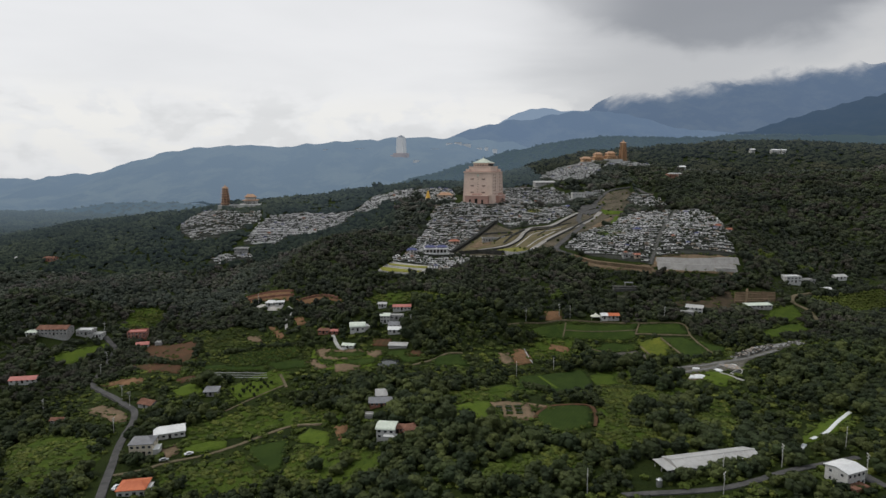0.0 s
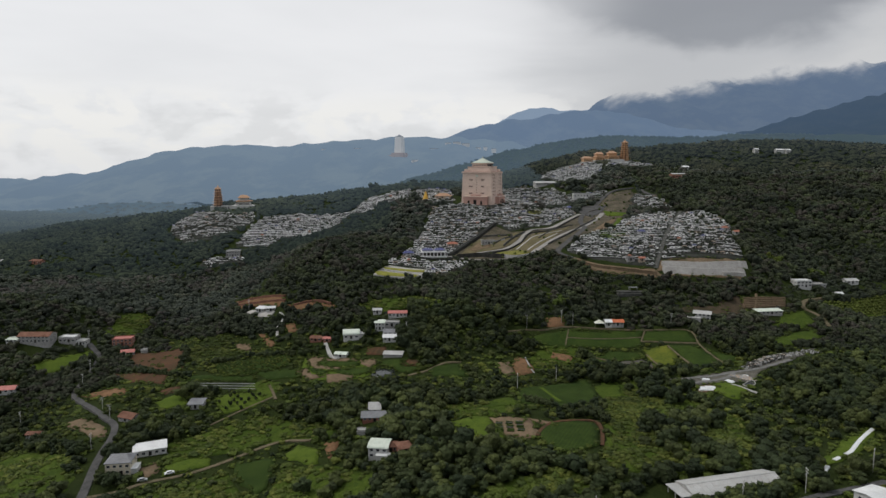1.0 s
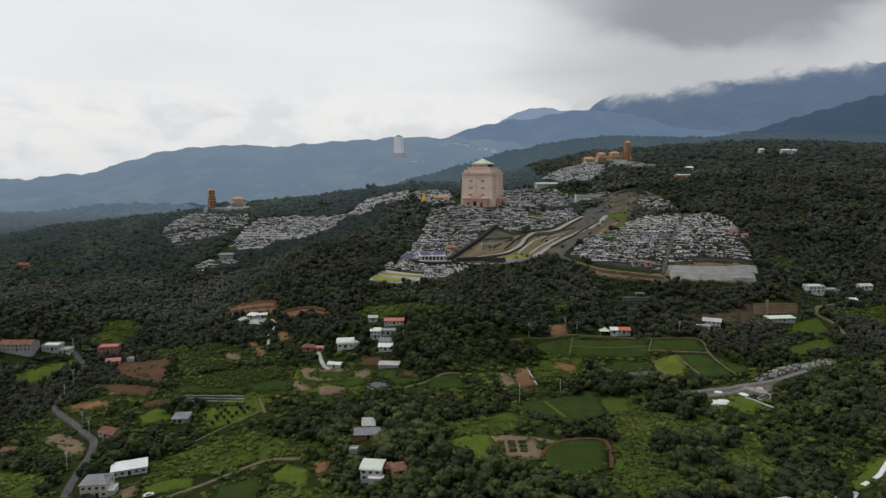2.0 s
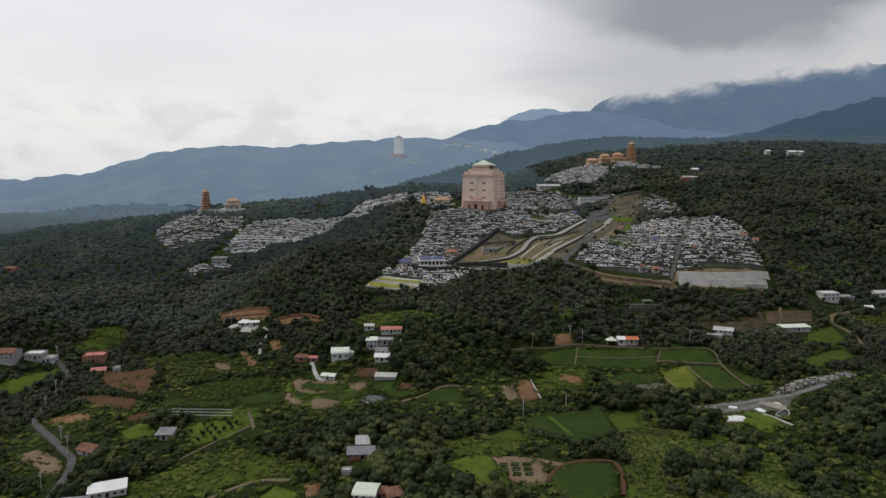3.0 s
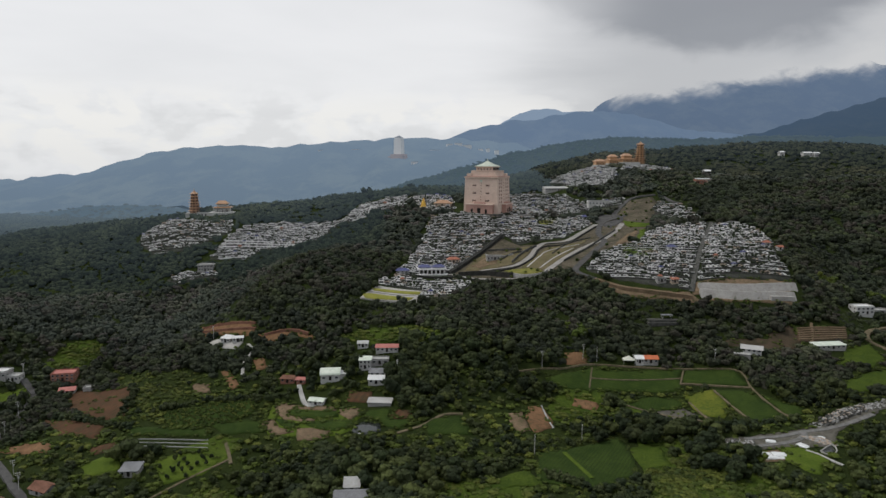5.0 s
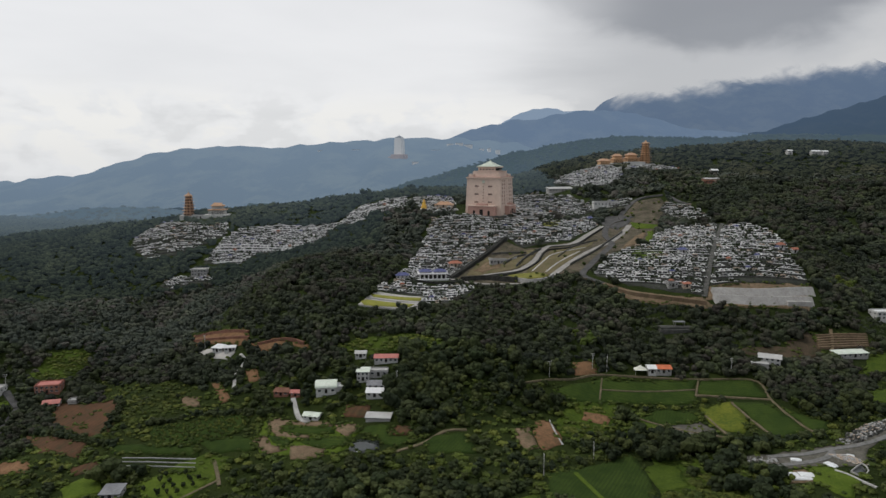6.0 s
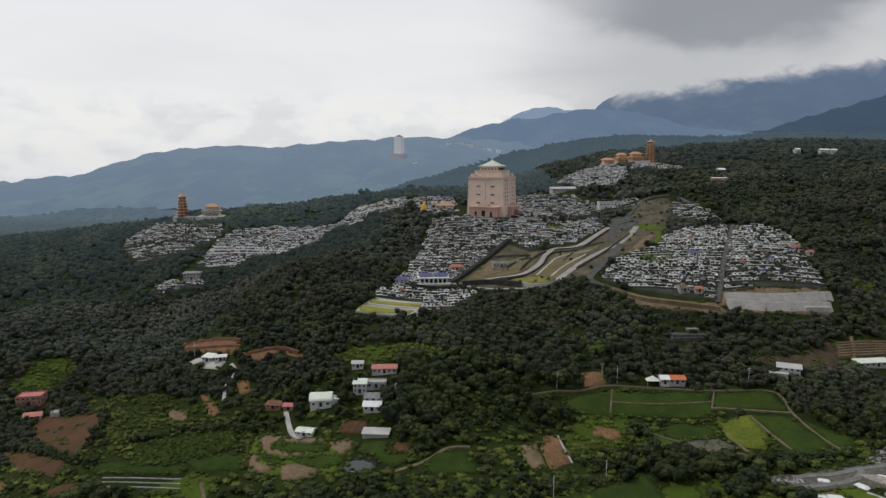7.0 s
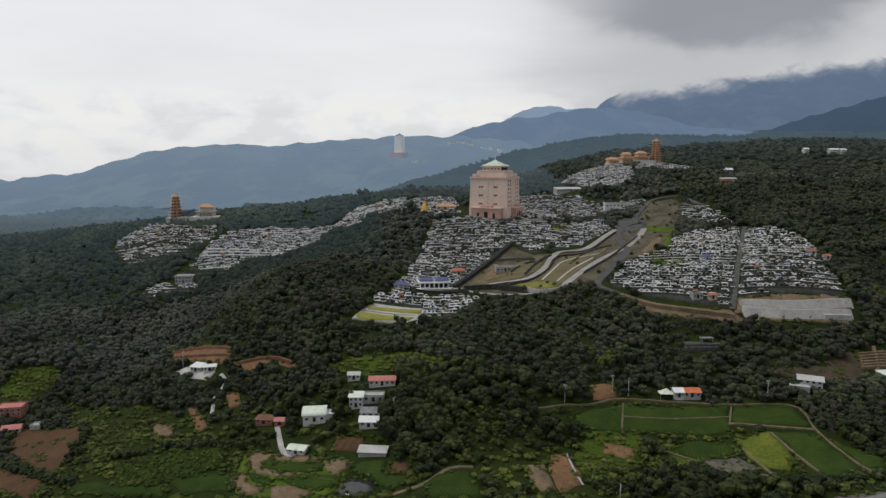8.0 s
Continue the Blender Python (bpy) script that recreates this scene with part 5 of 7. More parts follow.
GOLD = surface("gilt_metal", (0.55, 0.32, 0.05), (0.70, 0.44, 0.09), 0.6, 4.0, 0.4, 0.15, metal=0.6)
STEEL = surface("dull_steel", (0.36, 0.37, 0.38), (0.50, 0.51, 0.52), 1.0, 5.0, 0.4, 0.05, metal=0.8)
POLE_GREY = surface("pole_concrete", (0.34, 0.335, 0.32), (0.48, 0.475, 0.46), 0.6, 5.0, 0.85, 0.1)
PLASTIC_SHEET = surface("white_plastic_sheet", (0.56, 0.58, 0.58), (0.74, 0.76, 0.76), 0.5, 2.5, 0.5, 0.6)
CANVAS = surface("canvas", (0.55, 0.56, 0.47), (0.68, 0.69, 0.60), 0.4, 3.0, 0.8, 0.3)


def window(parent, x, y, z, w, h, side=0.0, frame=FRAME):
    """A window on a wall that faces side degrees (0: to -y): a frame proud of the wall and a dark pane set in it."""
    a = radians(side)
    s = Shape()
    t = 0.09
    for dx, dz, ww, hh in ((0, 0, w, t), (0, h - t, w, t), (-(w - t) / 2, 0, t, h), ((w - t) / 2, 0, t, h)):
        s.box(dx, 0, dz, ww, 0.16, hh, frame)
    ob = s.on(parent, "window")
    ob.matrix_basis = pose(x, y, z, 0, 0, side)
    Shape().box(0, 0.0, t * 0.9, w - t, 0.06, h - 1.8 * t, GLASS).on(ob, "pane")
    return ob


def door(parent, x, y, z, w, h, side=0.0, mat=None):
    ob = Shape().box(0, 0, 0, w, 0.14, h, mat or DARK).on(parent, "door")
    ob.matrix_basis = pose(x, y, z, 0, 0, side)


def house(x, y, turn, w, d, storeys, roof, wall_mat, roof_mat, label, pitch=1.6, storey=3.0, name="house", openings=True, over=0.5, windows=3, category="house"):
    """A small building: walls, roof, windows and a door, with a footing that goes into the slope."""
    root = thing(name, x, y, turn, label, category)
    if y < 575:
        storey, d = storey * 0.8, d * 1.2
    else:
        storey *= 0.88
    h = storeys * storey
    body = Shape().box(0, 0, -4, w, d, h + 4, wall_mat)
    if roof == "gable":
        body.gable_end(0, 0, h, w, d, pitch, wall_mat)
    body.on(root, "wall")
    top = Shape()
    if roof == "gable":
        slope = pitch * (1 + 2 * over / d)
        top.gable(0, 0, h - pitch * 2 * over / d, w + 2 * over, d + 2 * over, slope, roof_mat)
    elif roof == "hip":
        top.hip(0, 0, h - 0.1, w + 2 * over, d + 2 * over, pitch, roof_mat, ridge=0.45)
    elif roof == "shed":
        o = over
        vs = [(sx * (w / 2 + o), sy * (d / 2 + o), h + 0.05 + (pitch if sy > 0 else 0) + k) for k in (0, 0.2) for sx, sy in ((-1, -1), (1, -1), (1, 1), (-1, 1))]
        top.put(vs, [(3, 2, 1, 0), (4, 5, 6, 7), (0, 1, 5, 4), (1, 2, 6, 5), (2, 3, 7, 6), (3, 0, 4, 7)], roof_mat)
        Shape().put([(sx * w / 2, sy * d / 2, h + k * (pitch if sy > 0 else 0.02)) for k in (0, 1) for sx, sy in ((-1, -1), (1, -1), (1, 1), (-1, 1))],
                    [(0, 1, 5, 4), (1, 2, 6, 5), (2, 3, 7, 6), (3, 0, 4, 7)], wall_mat).on(root, "upper_wall")
    elif roof == "arch":
        n = 8
        pts = [(-(d / 2 + over) * math.cos(math.pi * k / n), pitch * math.sin(math.pi * k / n)) for k in range(n + 1)]
        vs = [(ex, py, h + pz + t) for ex in (-w / 2 - over, w / 2 + over) for t in (0, 0.2) for py, pz in pts]
        m = n + 1
        fs = []
        for k in range(n):
            fs += [(k, k + 1, 2 * m + k + 1, 2 * m + k), (m + k, 3 * m + k, 3 * m + k + 1, m + k + 1), (k, m + k, m + k + 1, k + 1), (2 * m + k, 2 * m + k + 1, 3 * m + k + 1, 3 * m + k)]
        top.put(vs, fs, roof_mat)
        Shape().put([(ex, py * 0.96, h + pz * 0.97) for ex in (-w / 2, w / 2) for py, pz in pts], [tuple(range(m)), tuple(range(2 * m - 1, m - 1, -1))], wall_mat).on(root, "gable_wall")
    else:
        top.box(0, 0, h, w + 2 * over * 0.4, d + 2 * over * 0.4, 0.25, roof_mat)
        for sx, sy, ww, dd in ((0, -1, w, 0.2), (0, 1, w, 0.2), (-1, 0, 0.2, d), (1, 0, 0.2, d)):
            top.box(sx * (w / 2 - 0.1), sy * (d / 2 - 0.1), h + 0.25, ww, dd, 0.6, wall_mat)
    top.on(root, "roof")
    if openings:
        for k in range(storeys):
            for j in range(windows):
                px = -w / 2 + w * (j + 0.5) / windows
                if k == 0 and j == windows // 2:
                    door(root, px, -d / 2 - 0.02, 0.0, 1.4, 2.2)
                else:
                    window(root, px, -d / 2, k * storey + 0.8, min(1.7, w / windows * 0.55), 1.3)
            for side, sx in ((90, 1), (-90, -1)):
                for j in range(2):
                    window(root, sx * w / 2, -d / 4 + j * d / 2, k * storey + 0.8, 1.2, 1.2, side)
    free_round(x, y, max(w * 0.48, d * 0.5) + 2.0)
    return root


# ---- the great tower on the cemetery hill ----
def great_tower():
    root = thing("columbarium_tower", 34, 722, -24, "tall pink stone-clad columbarium tower with a pale green roof", "tower", z=95.2)
    s, h = 34.5, 32.3
    Shape().box(0, 0, -6, s, s, h + 6, PINK, top=0.925).on(root, "wall")
    k = 0.925
    Shape().box(0, 0, h, s * k + 1.6, s * k + 1.6, 0.9, PINK).box(0, 0, h + 0.9, s * k + 0.4, s * k + 0.4, 0.5, DEEP_PINK).on(root, "cornice")
    Shape().box(0, 0, h + 1.4, 24.6, 24.6, 4.6, PINK, top=0.96).box(0, 0, h + 6.0, 24.2, 24.2, 0.5, PINK).on(root, "upper_wall", "set-back pink upper storey")
    Shape().box(0, 0, h + 6.5, 16.6, 16.6, 3.2, PINK).box(0, 0, h + 9.7, 19.0, 19.0, 0.5, PINK).on(root, "belvedere")
    for side in (0, 90, -90, 180):
        g = Shape()
        for j in range(5):
            if side in (90, -90):
                g.box(-6.4 + j * 3.2, -8.3, 0.3, 2.5, 0.3, 2.5, GLASS)
            else:
                g.box(-6.0 + j * 3.0, -8.3, 0.9, 1.5, 0.3, 1.0, GLASS)
        ob = g.on(root, "gallery_window", "dark gallery glazing")
        ob.matrix_basis = pose(0, 0, h + 6.5, 0, 0, side)
    Shape().hip(0, 0, h + 10.2, 18.5, 18.5, 5.4, GREEN_ROOF, ridge=0.03, eave=0.4).ring(0, 0, h + 15.3, 0.7, 0.12, 2.2, GREEN_ROOF).on(root, "roof", "pale green hipped roof")
    # corner turrets of the set-back storey
    for sx in (-1, 1):
        for sy in (-1, 1):
            Shape().box(sx * 12.6, sy * 12.6, h + 1.4, 4.4, 4.4, 2.4, PINK).on(root, "corner_block")
    # triple windows on the broad faces, close-set columns of windows on the sides
    for side in (0, 90, -90, 180):
        broad = side in (0, 180)
        for z in (10.5, 17.5, 24.5) if broad else (9.0, 12.4, 15.8, 19.2, 22.6, 26.0, 29.2):
            lean = s / 2 * (1 - 0.075 * (z + 0.6) / h) - 0.02
            for x in (-6.5, 6.5) if broad else (-11.5, -6.5, 6.5, 11.5):
                for dx in ((-1.3, 0, 1.3) if broad else (0,)):
                    a = radians(side)
                    px, py = x + dx, -lean
                    window(root, px * math.cos(a) - py * math.sin(a), px * math.sin(a) + py * math.cos(a), z, 0.95 if broad else 1.3, 1.5 if broad else 1.9, side, DEEP_PINK)
        # a vertical band of small openings in the middle
        for j in range(8):
            z = 9.0 + j * 2.6
            lean = s / 2 * (1 - 0.075 * z / h) - 0.02
            a = radians(side)
            window(root, lean * math.sin(a), -lean * math.cos(a), z, 0.6, 0.9, side, DEEP_PINK)
    # emblem below the cornice
    e = Shape().ring(0, 0, 0, 1.3, 1.3, 0.3, GREEN_ROOF, 12)
    e.on(root, "emblem", "round green emblem").matrix_basis = pose(0, -s / 2 * 0.935 - 0.1, h - 3.0, 90, 0, 0)
    # entrance porches
    for side, w, px in ((0, 26.0, 0), (90, 18.0, 3.0)):
        p = Shape().box(0, 0, -5, w, 5.0, 12.6, DEEP_PINK).box(0, 0, 7.6, w + 1.4, 6.2, 0.8, PINK).box(0, -0.4, 8.4, w * 0.42, 4.6, 1.6, DEEP_PINK, top=0.8)
        ob = p.on(root, "porch", "deep pink entrance porch")
        a = radians(side)
        off = s / 2 + 1.4
        ob.matrix_basis = pose(px * math.cos(a) + off * math.sin(a), px * math.sin(a) - off * math.cos(a), 0, 0, 0, side)
        for j in (-1, 0, 1):
            q = Shape().box(0, 0, 0, 3.2 if j == 0 else 2.0, 0.3, 5.2 if j == 0 else 4.2, DARK).on(ob, "doorway")
            q.matrix_basis = pose(j * w * 0.27, -2.52, -0.4, 0, 0, 0)
    Shape().box(0, -2, -5.5, 44, 40, 5.0, DARK_STONE).on(root, "terrace", "dark stone terrace")
    free_round(34, 722, 34)


def pagoda(x, y, z, tiers, r, storey, turn, wall_mat, label, podium):
    root = thing("pagoda", x, y, turn, label, "pagoda", z=z)
    Shape().box(0, 0, -6, podium, podium * 0.9, 7.6, WHITE_WALL).box(0, 0, 1.6, podium + 0.8, podium * 0.9 + 0.8, 0.4, CONCRETE).on(root, "podium", "white stone podium")
    zz = 2.0
    for k in range(tiers):
        q = 1 - 0.42 * k / tiers
        Shape().ring(0, 0, zz, r * q, r * q * 0.97, storey * 0.80, wall_mat, 8, math.pi / 8).on(root, "storey")
        for j in range(8):
            a = math.pi / 4 * j
            Shape().box(math.cos(a) * r * q * 0.92, math.sin(a) * r * q * 0.92, zz + storey * 0.2, r * q * 0.3, 0.25, storey * 0.4, DARK, a + math.pi / 2).on(root, "window", "dark window opening")
        Shape().ring(0, 0, zz + storey * 0.78, r * q * 1.42, r * q * 1.38, storey * 0.05, ORANGE_TILE, 8, math.pi / 8).ring(0, 0, zz + storey * 0.83, r * q * 1.38, r * q * 0.92, storey * 0.17, ORANGE_TILE, 8, math.pi / 8).on(root, "eave", "orange tiled eave")
        zz += storey
    q = 0.58
    Shape().ring(0, 0, zz, r * q * 1.35, r * q * 0.5, storey * 0.55, ORANGE_TILE, 8, math.pi / 8).ring(0, 0, zz + storey * 0.55, r * q * 0.5, 0.12, storey * 0.7, ORANGE_TILE, 8).ring(0, 0, zz + storey * 1.2, 0.18, 0.05, storey * 0.6, GOLD, 6).on(root, "roof", "pointed orange roof")
    free_round(x, y - 2, podium * 0.6)
    return root


def temple_hall(x, y, z, w, d, turn, wall_mat, label, tiers=2, podium_h=3.0, name="temple_hall", roof_mat=None):
    root = thing(name, x, y, turn, label, "temple", z=z)
    rm = roof_mat or ORANGE_TILE
    Shape().box(0, -d * 0.15, -6, w * 1.45, d * 1.5, 6 + podium_h, WHITE_WALL).on(root, "podium", "white stone podium")
    zz, k = podium_h, 1.0
    for t in range(tiers):
        hh = 4.6 if t == 0 else 3.2
        Shape().box(0, 0, zz, w * k * 0.86, d * k * 0.8, hh, wall_mat).on(root, "wall")
        if t == 0:
            n = 7
            for j in range(n):
                Shape().ring(-w * 0.46 + w * 0.92 * j / (n - 1), -d * 0.47, zz, 0.38, 0.34, hh, wall_mat, 8).on(root, "column")
            for j in range(5):
                q = Shape().box(0, 0, 0, w * 0.1, 0.2, 3.2, DARK).on(root, "doorway")
                q.matrix_basis = pose(-w * 0.3 + w * 0.15 * j, -d * 0.4 - 0.03, zz)
        zz += hh
        last = t == tiers - 1
        Shape().hip(0, 0, zz, w * k * 1.06, d * k * 1.08, 3.6 if last else 2.0, rm, ridge=0.5, eave=0.45).on(root, "roof", "glazed tile hipped roof")
        zz += 0.9 if not last else 3.6
        k *= 0.72
    free_round(x, y - 4, w * 0.95)
    return root


def statue():
    s = Shape().ring(0, 0, -3, 3.6, 3.4, 5.0, WHITE_STONE, 12)
    for r0, r1, z, h in ((3.0, 2.6, 2.0, 1.2), (2.7, 2.2, 3.2, 2.0), (2.2, 1.5, 5.2, 2.2), (1.5, 0.8, 7.4, 1.0), (0.95, 1.0, 8.4, 1.1), (1.0, 0.3, 9.5, 0.8)):
        s.ring(0, 0, z, r0, r1, h, GOLD, 14)
    ob = new("statue", s.mesh("statue"))
    ob.matrix_basis = pose(-27, 734, 96.8)
    tagged(ob, "gilded seated statue on a round plinth", "statue")
    free_round(-27, 734, 6)


great_tower()
pagoda(-284, 820, 83.0, 7, 5.6, 3.05, 10, RUSSET_WALL, "reddish-brown pagoda with orange-brown tiled eaves", 17)
temple_hall(-250, 812, 83.5, 18, 13, 8, WHITE_WALL, "white temple hall with an orange two-tier roof", podium_h=3.4)
house(-268, 806, 8, 14, 6, 1, "flat", WHITE_WALL, PALE_ROOF, "low white gallery between pagoda and hall", name="gallery", windows=4, category="building")
pagoda(268, 1047, 138, 9, 7.2, 3.1, 0, ORANGE_WALL, "tall orange-banded pagoda with tiled eaves", 20)
temple_hall(248, 1046, 137.5, 19, 18, 10, ORANGE_WALL, "orange-walled temple hall with an orange roof", 2, 5.0)
temple_hall(228, 1044, 137.5, 17, 16, 10, ORANGE_WALL, "orange-walled temple hall with an orange roof", 2, 3.5)
temple_hall(209, 1040, 137.0, 16, 13, 10, ORANGE_WALL, "low orange temple wing with an orange roof", 1, 1.5)
statue()
house(-8, 735, -10, 17, 9, 1, "hip", BEIGE_STONE, ORANGE_TILE, "low hall with an orange tiled roof", 3.0, name="hall", category="hall")

# the blue-roofed hall at the foot of the graves
def memorial_hall(x, y, z, turn):
    root = thing("memorial_hall", x, y, turn, "white memorial hall with two blue glazed roofs on its flat top", "hall", z=z)
    Shape().box(0, -1, -5, 25, 12, 6.2, WHITE_WALL).box(0, -1, 1.2, 25.6, 12.6, 0.3, WHITE_STONE).on(root, "podium", "white stone podium")
    Shape().box(0, 0, 1.5, 20, 8, 3.6, WHITE_WALL).on(root, "wall")
    for j in range(7):
        Shape().ring(-9.6 + 3.2 * j, -4.8, 1.5, 0.34, 0.3, 3.6, WHITE_STONE, 8).on(root, "column")
        if j < 6:
            Shape().box(-8 + 3.2 * j, -4.02, 1.6, 2.0, 0.2, 2.8, DARK).on(root, "doorway")
    Shape().box(0, -0.4, 5.1, 22.5, 11.5, 0.6, WHITE_STONE).on(root, "flat_roof", "white flat roof slab")
    for sx in (-1, 1):
        Shape().box(sx * 5.4, 0, 5.7, 8.4, 7.0, 0.8, WHITE_WALL).on(root, "attic")
        Shape().hip(sx * 5.4, 0, 6.5, 10.2, 8.6, 1.9, BLUE_TILE, ridge=0.45, eave=0.3).on(root, "blue_roof", "blue glazed tile hipped roof")
    free_round(x, y - 2, 14)


memorial_hall(-15, 603, ground_at(-16, 600) - 1.0, 6)
house(-37, 594, 6, 9, 6, 1, "hip", WHITE_WALL, BLUE_TILE, "small white pavilion with a blue roof", 2.0, name="pavilion", over=0.8, category="pavilion")
house(2, 623, 6, 9, 6, 1, "hip", BEIGE_STONE, RED_TILE, "small beige pavilion with a red tiled roof", 2.0, name="pavilion", over=0.8, category="pavilion")
house(35, 619, 8, 13, 5, 1, "flat", GREY_WALL, CONCRETE, "flat-roofed grey service building", name="service_building", windows=5, category="building")
house(130, 739, 0, 5, 5, 1, "hip", WHITE_WALL, BLUE_TILE, "small blue-roofed pavilion beside the road", 1.8, name="pavilion", category="pavilion")
house(157, 782, 5, 32, 7, 1, "flat", WHITE_WALL, PALE_ROOF, "long white building with a flat roof", name="long_building", windows=9, category="building", storey=3.6)
house(121, 866, 18, 30, 8, 1, "shed", GREY_WALL, PALE_ROOF, "long grey building with a pale sloping roof", 1.8, name="long_building", windows=8, category="building")
house(272, 840, 12, 24, 8, 1, "hip", BRICK_WALL, BROWN_ROOF, "reddish pavilion with a long brown tiled roof", 2.2, name="gatehouse", windows=6, category="gatehouse")
house(282, 843, 12, 17, 5, 2, "shed", BEIGE_STONE, WHITE_ROOF, "beige building with a thin white roof edge", 0.5, name="building", category="building")
house(168, 596, 6, 6, 5, 1, "hip", WHITE_WALL, BLUE_TILE, "small white shrine with a blue roof", 1.6, name="shrine", category="shrine")
house(147, 553, 8, 6.5, 4, 1, "flat", GREY_WALL, GREY_ROOF, "small grey kiosk below the graves", name="kiosk", category="kiosk")
house(156, 552, 8, 5, 3.5, 1, "gable", BEIGE_STONE, RED_TILE, "small kiosk with a red-brown roof", 0.9, name="kiosk", category="kiosk")
house(249, 616, 14, 4.5, 4.5, 1, "hip", WHITE_WALL, RED_TILE, "small white shrine with an orange roof", 1.8, name="shrine", category="shrine")
house(257, 611, 14, 5, 3, 1, "gable", WHITE_WALL, RED_TILE, "white gate with a red roof", 1.0, name="gate", windows=1, category="gate")
house(-223, 686, 5, 13, 8, 2, "flat", GREY_WALL, PALE_ROOF, "pale two-storey building with flat terraces at the forest edge", name="shrine_building", windows=5, over=2.0, category="building")

# ---- houses of the valley ----
h = house(-155, 312, 9, 11, 8.4, 2, "hip", CREAM, GREY_ROOF, "two-storey cream house with a dark grey hipped roof", 2.4, storey=3.7, windows=4)
Shape().box(6.8, -1.5, 0, 2.8, 6, 2.6, WHITE_WALL).box(6.8, -1.5, 2.6, 3.2, 6.6, 0.2, WHITE_ROOF).on(h, "lean_to", "white lean-to shed")
house(-150, 331, 24, 15, 6.5, 1, "shed", WHITE_WALL, WHITE_ROOF, "long white shed with a white metal roof", 0.9, storey=3.6, name="shed", windows=5, category="shed")
h = house(-139, 269, 10, 11.5, 8.6, 1, "hip", WHITE_WALL, FLAME_ROOF, "white bungalow with a bright orange-red roof", 2.0, storey=4.0, windows=4)
Shape().box(6.6, -0.5, 0, 2.0, 5.5, 2.4, WHITE_WALL).box(6.6, -0.5, 2.4, 2.4, 6.1, 0.2, PALE_ROOF).on(h, "lean_to", "pale lean-to roof")
h = house(-31, 300, -6, 8.6, 7.6, 2, "arch", WHITE_WALL, MINT_ROOF, "two-storey white house with a pale mint curved roof", 1.2, windows=3)
Shape().box(2.6, -5.4, -3, 6.0, 3.4, 5.4, WHITE_WALL).box(2.6, -5.4, 2.4, 6.4, 3.8, 0.2, WHITE_ROOF).on(h, "annex", "white annex")
house(-20, 298, 20, 6.0, 6, 1, "hip", BRICK_WALL, BROWN_ROOF, "small brick hut with a brown roof", 1.6, name="hut", category="hut")
house(-26, 302, 0, 5, 5, 1, "gable", BRICK_WALL, BROWN_ROOF, "small shed with an old brown roof", 1.2, name="hut", category="hut")
house(-38, 341, 4, 12.5, 6.5, 1, "gable", BRICK_WALL, GREY_ROOF, "old farmhouse with a long grey roof", 1.6, windows=5, name="farmhouse", over=0.8)
house(-39, 350, 4, 6, 6, 1, "gable", GREY_WALL, PALE_ROOF, "farmhouse wing with a pale grey roof", 2.4, storey=3.6, name="farmhouse")
house(-43, 326, 0, 4, 3, 1, "flat", GREY_WALL, PALE_ROOF, "small shed with a pale flat roof", 0.5, storey=2.4, name="shed", openings=False, category="shed")
h = house(-67, 454, 8, 10.5, 8.5, 1, "arch", WHITE_WALL, MINT_ROOF, "white house with a pale cream curved metal roof", 1.8, storey=3.8, windows=3)
Shape().box(7.2, -0.8, 0, 4.4, 6, 3.0, WHITE_WALL).box(7.2, -0.8, 3.0, 4.8, 6.6, 0.2, WHITE_ROOF).on(h, "lean_to", "white lean-to shed")
house(-48, 460, 2, 6.5, 5, 2, "shed", WHITE_WALL, MINT_ROOF, "narrow two-storey house with a cream roof", 0.7)
house(-40, 463, 2, 10, 5, 1, "flat", GREY_WALL, PALE_ROOF, "low grey house with a flat roof")
house(-40, 446, 0, 8.5, 6, 1, "gable", WHITE_WALL, WHITE_ROOF, "white house with a white metal roof", 1.4)
house(-40, 452, 0, 9, 5, 1, "gable", GREY_WALL, GREY_ROOF, "grey-roofed house behind the white one", 1.6)
house(-37, 474, 3, 13, 4, 1, "shed", WHITE_WALL, SALMON_ROOF, "long low house with a salmon roof", 0.8, windows=5)
house(-52, 480, 3, 6, 4, 1, "gable", WHITE_WALL, PALE_ROOF, "small pale-roofed house under the trees", 1.0)
house(-36, 426, -4, 12, 4.5, 1, "shed", GREY_WALL, PALE_ROOF, "low greenhouse with a grey sheet roof", 0.7, storey=1.6, name="greenhouse", openings=False, category="greenhouse")
house(-70, 432, -12, 8, 4.5, 1, "gable", WHITE_WALL, MINT_ROOF, "small shed with a pale green roof", 0.9, storey=2.4, name="shed", category="shed")
house(-91, 455, -6, 8, 4, 1, "shed", BRICK_WALL, BROWN_ROOF, "low brick shed beside the driveway", 0.6, storey=2.4, name="shed", category="shed")
house(-83, 453, -2, 5, 4, 1, "gable", BRICK_WALL, SALMON_ROOF, "low brick shed with a red roof", 0.8, storey=2.4, name="shed", category="shed")
house(-144, 510, -14, 6.5, 5, 1, "shed", WHITE_WALL, WHITE_ROOF, "small white house with a white roof on a pale yard", 0.8)
house(-136, 506, 14, 6.5, 4, 1, "gable", WHITE_WALL, WHITE_ROOF, "low white house with a pale roof on a pale yard", 0.8)
house(120, 482, -2, 8.5, 6, 1, "gable", GREY_WALL, FLAME_ROOF, "house with a bright orange-red metal roof beside the lane", 1.2, storey=3.2)
house(113.5, 482, -2, 4.5, 6, 1, "gable", WHITE_WALL, WHITE_ROOF, "white-roofed house wing beside the lane", 1.2, storey=3.3)
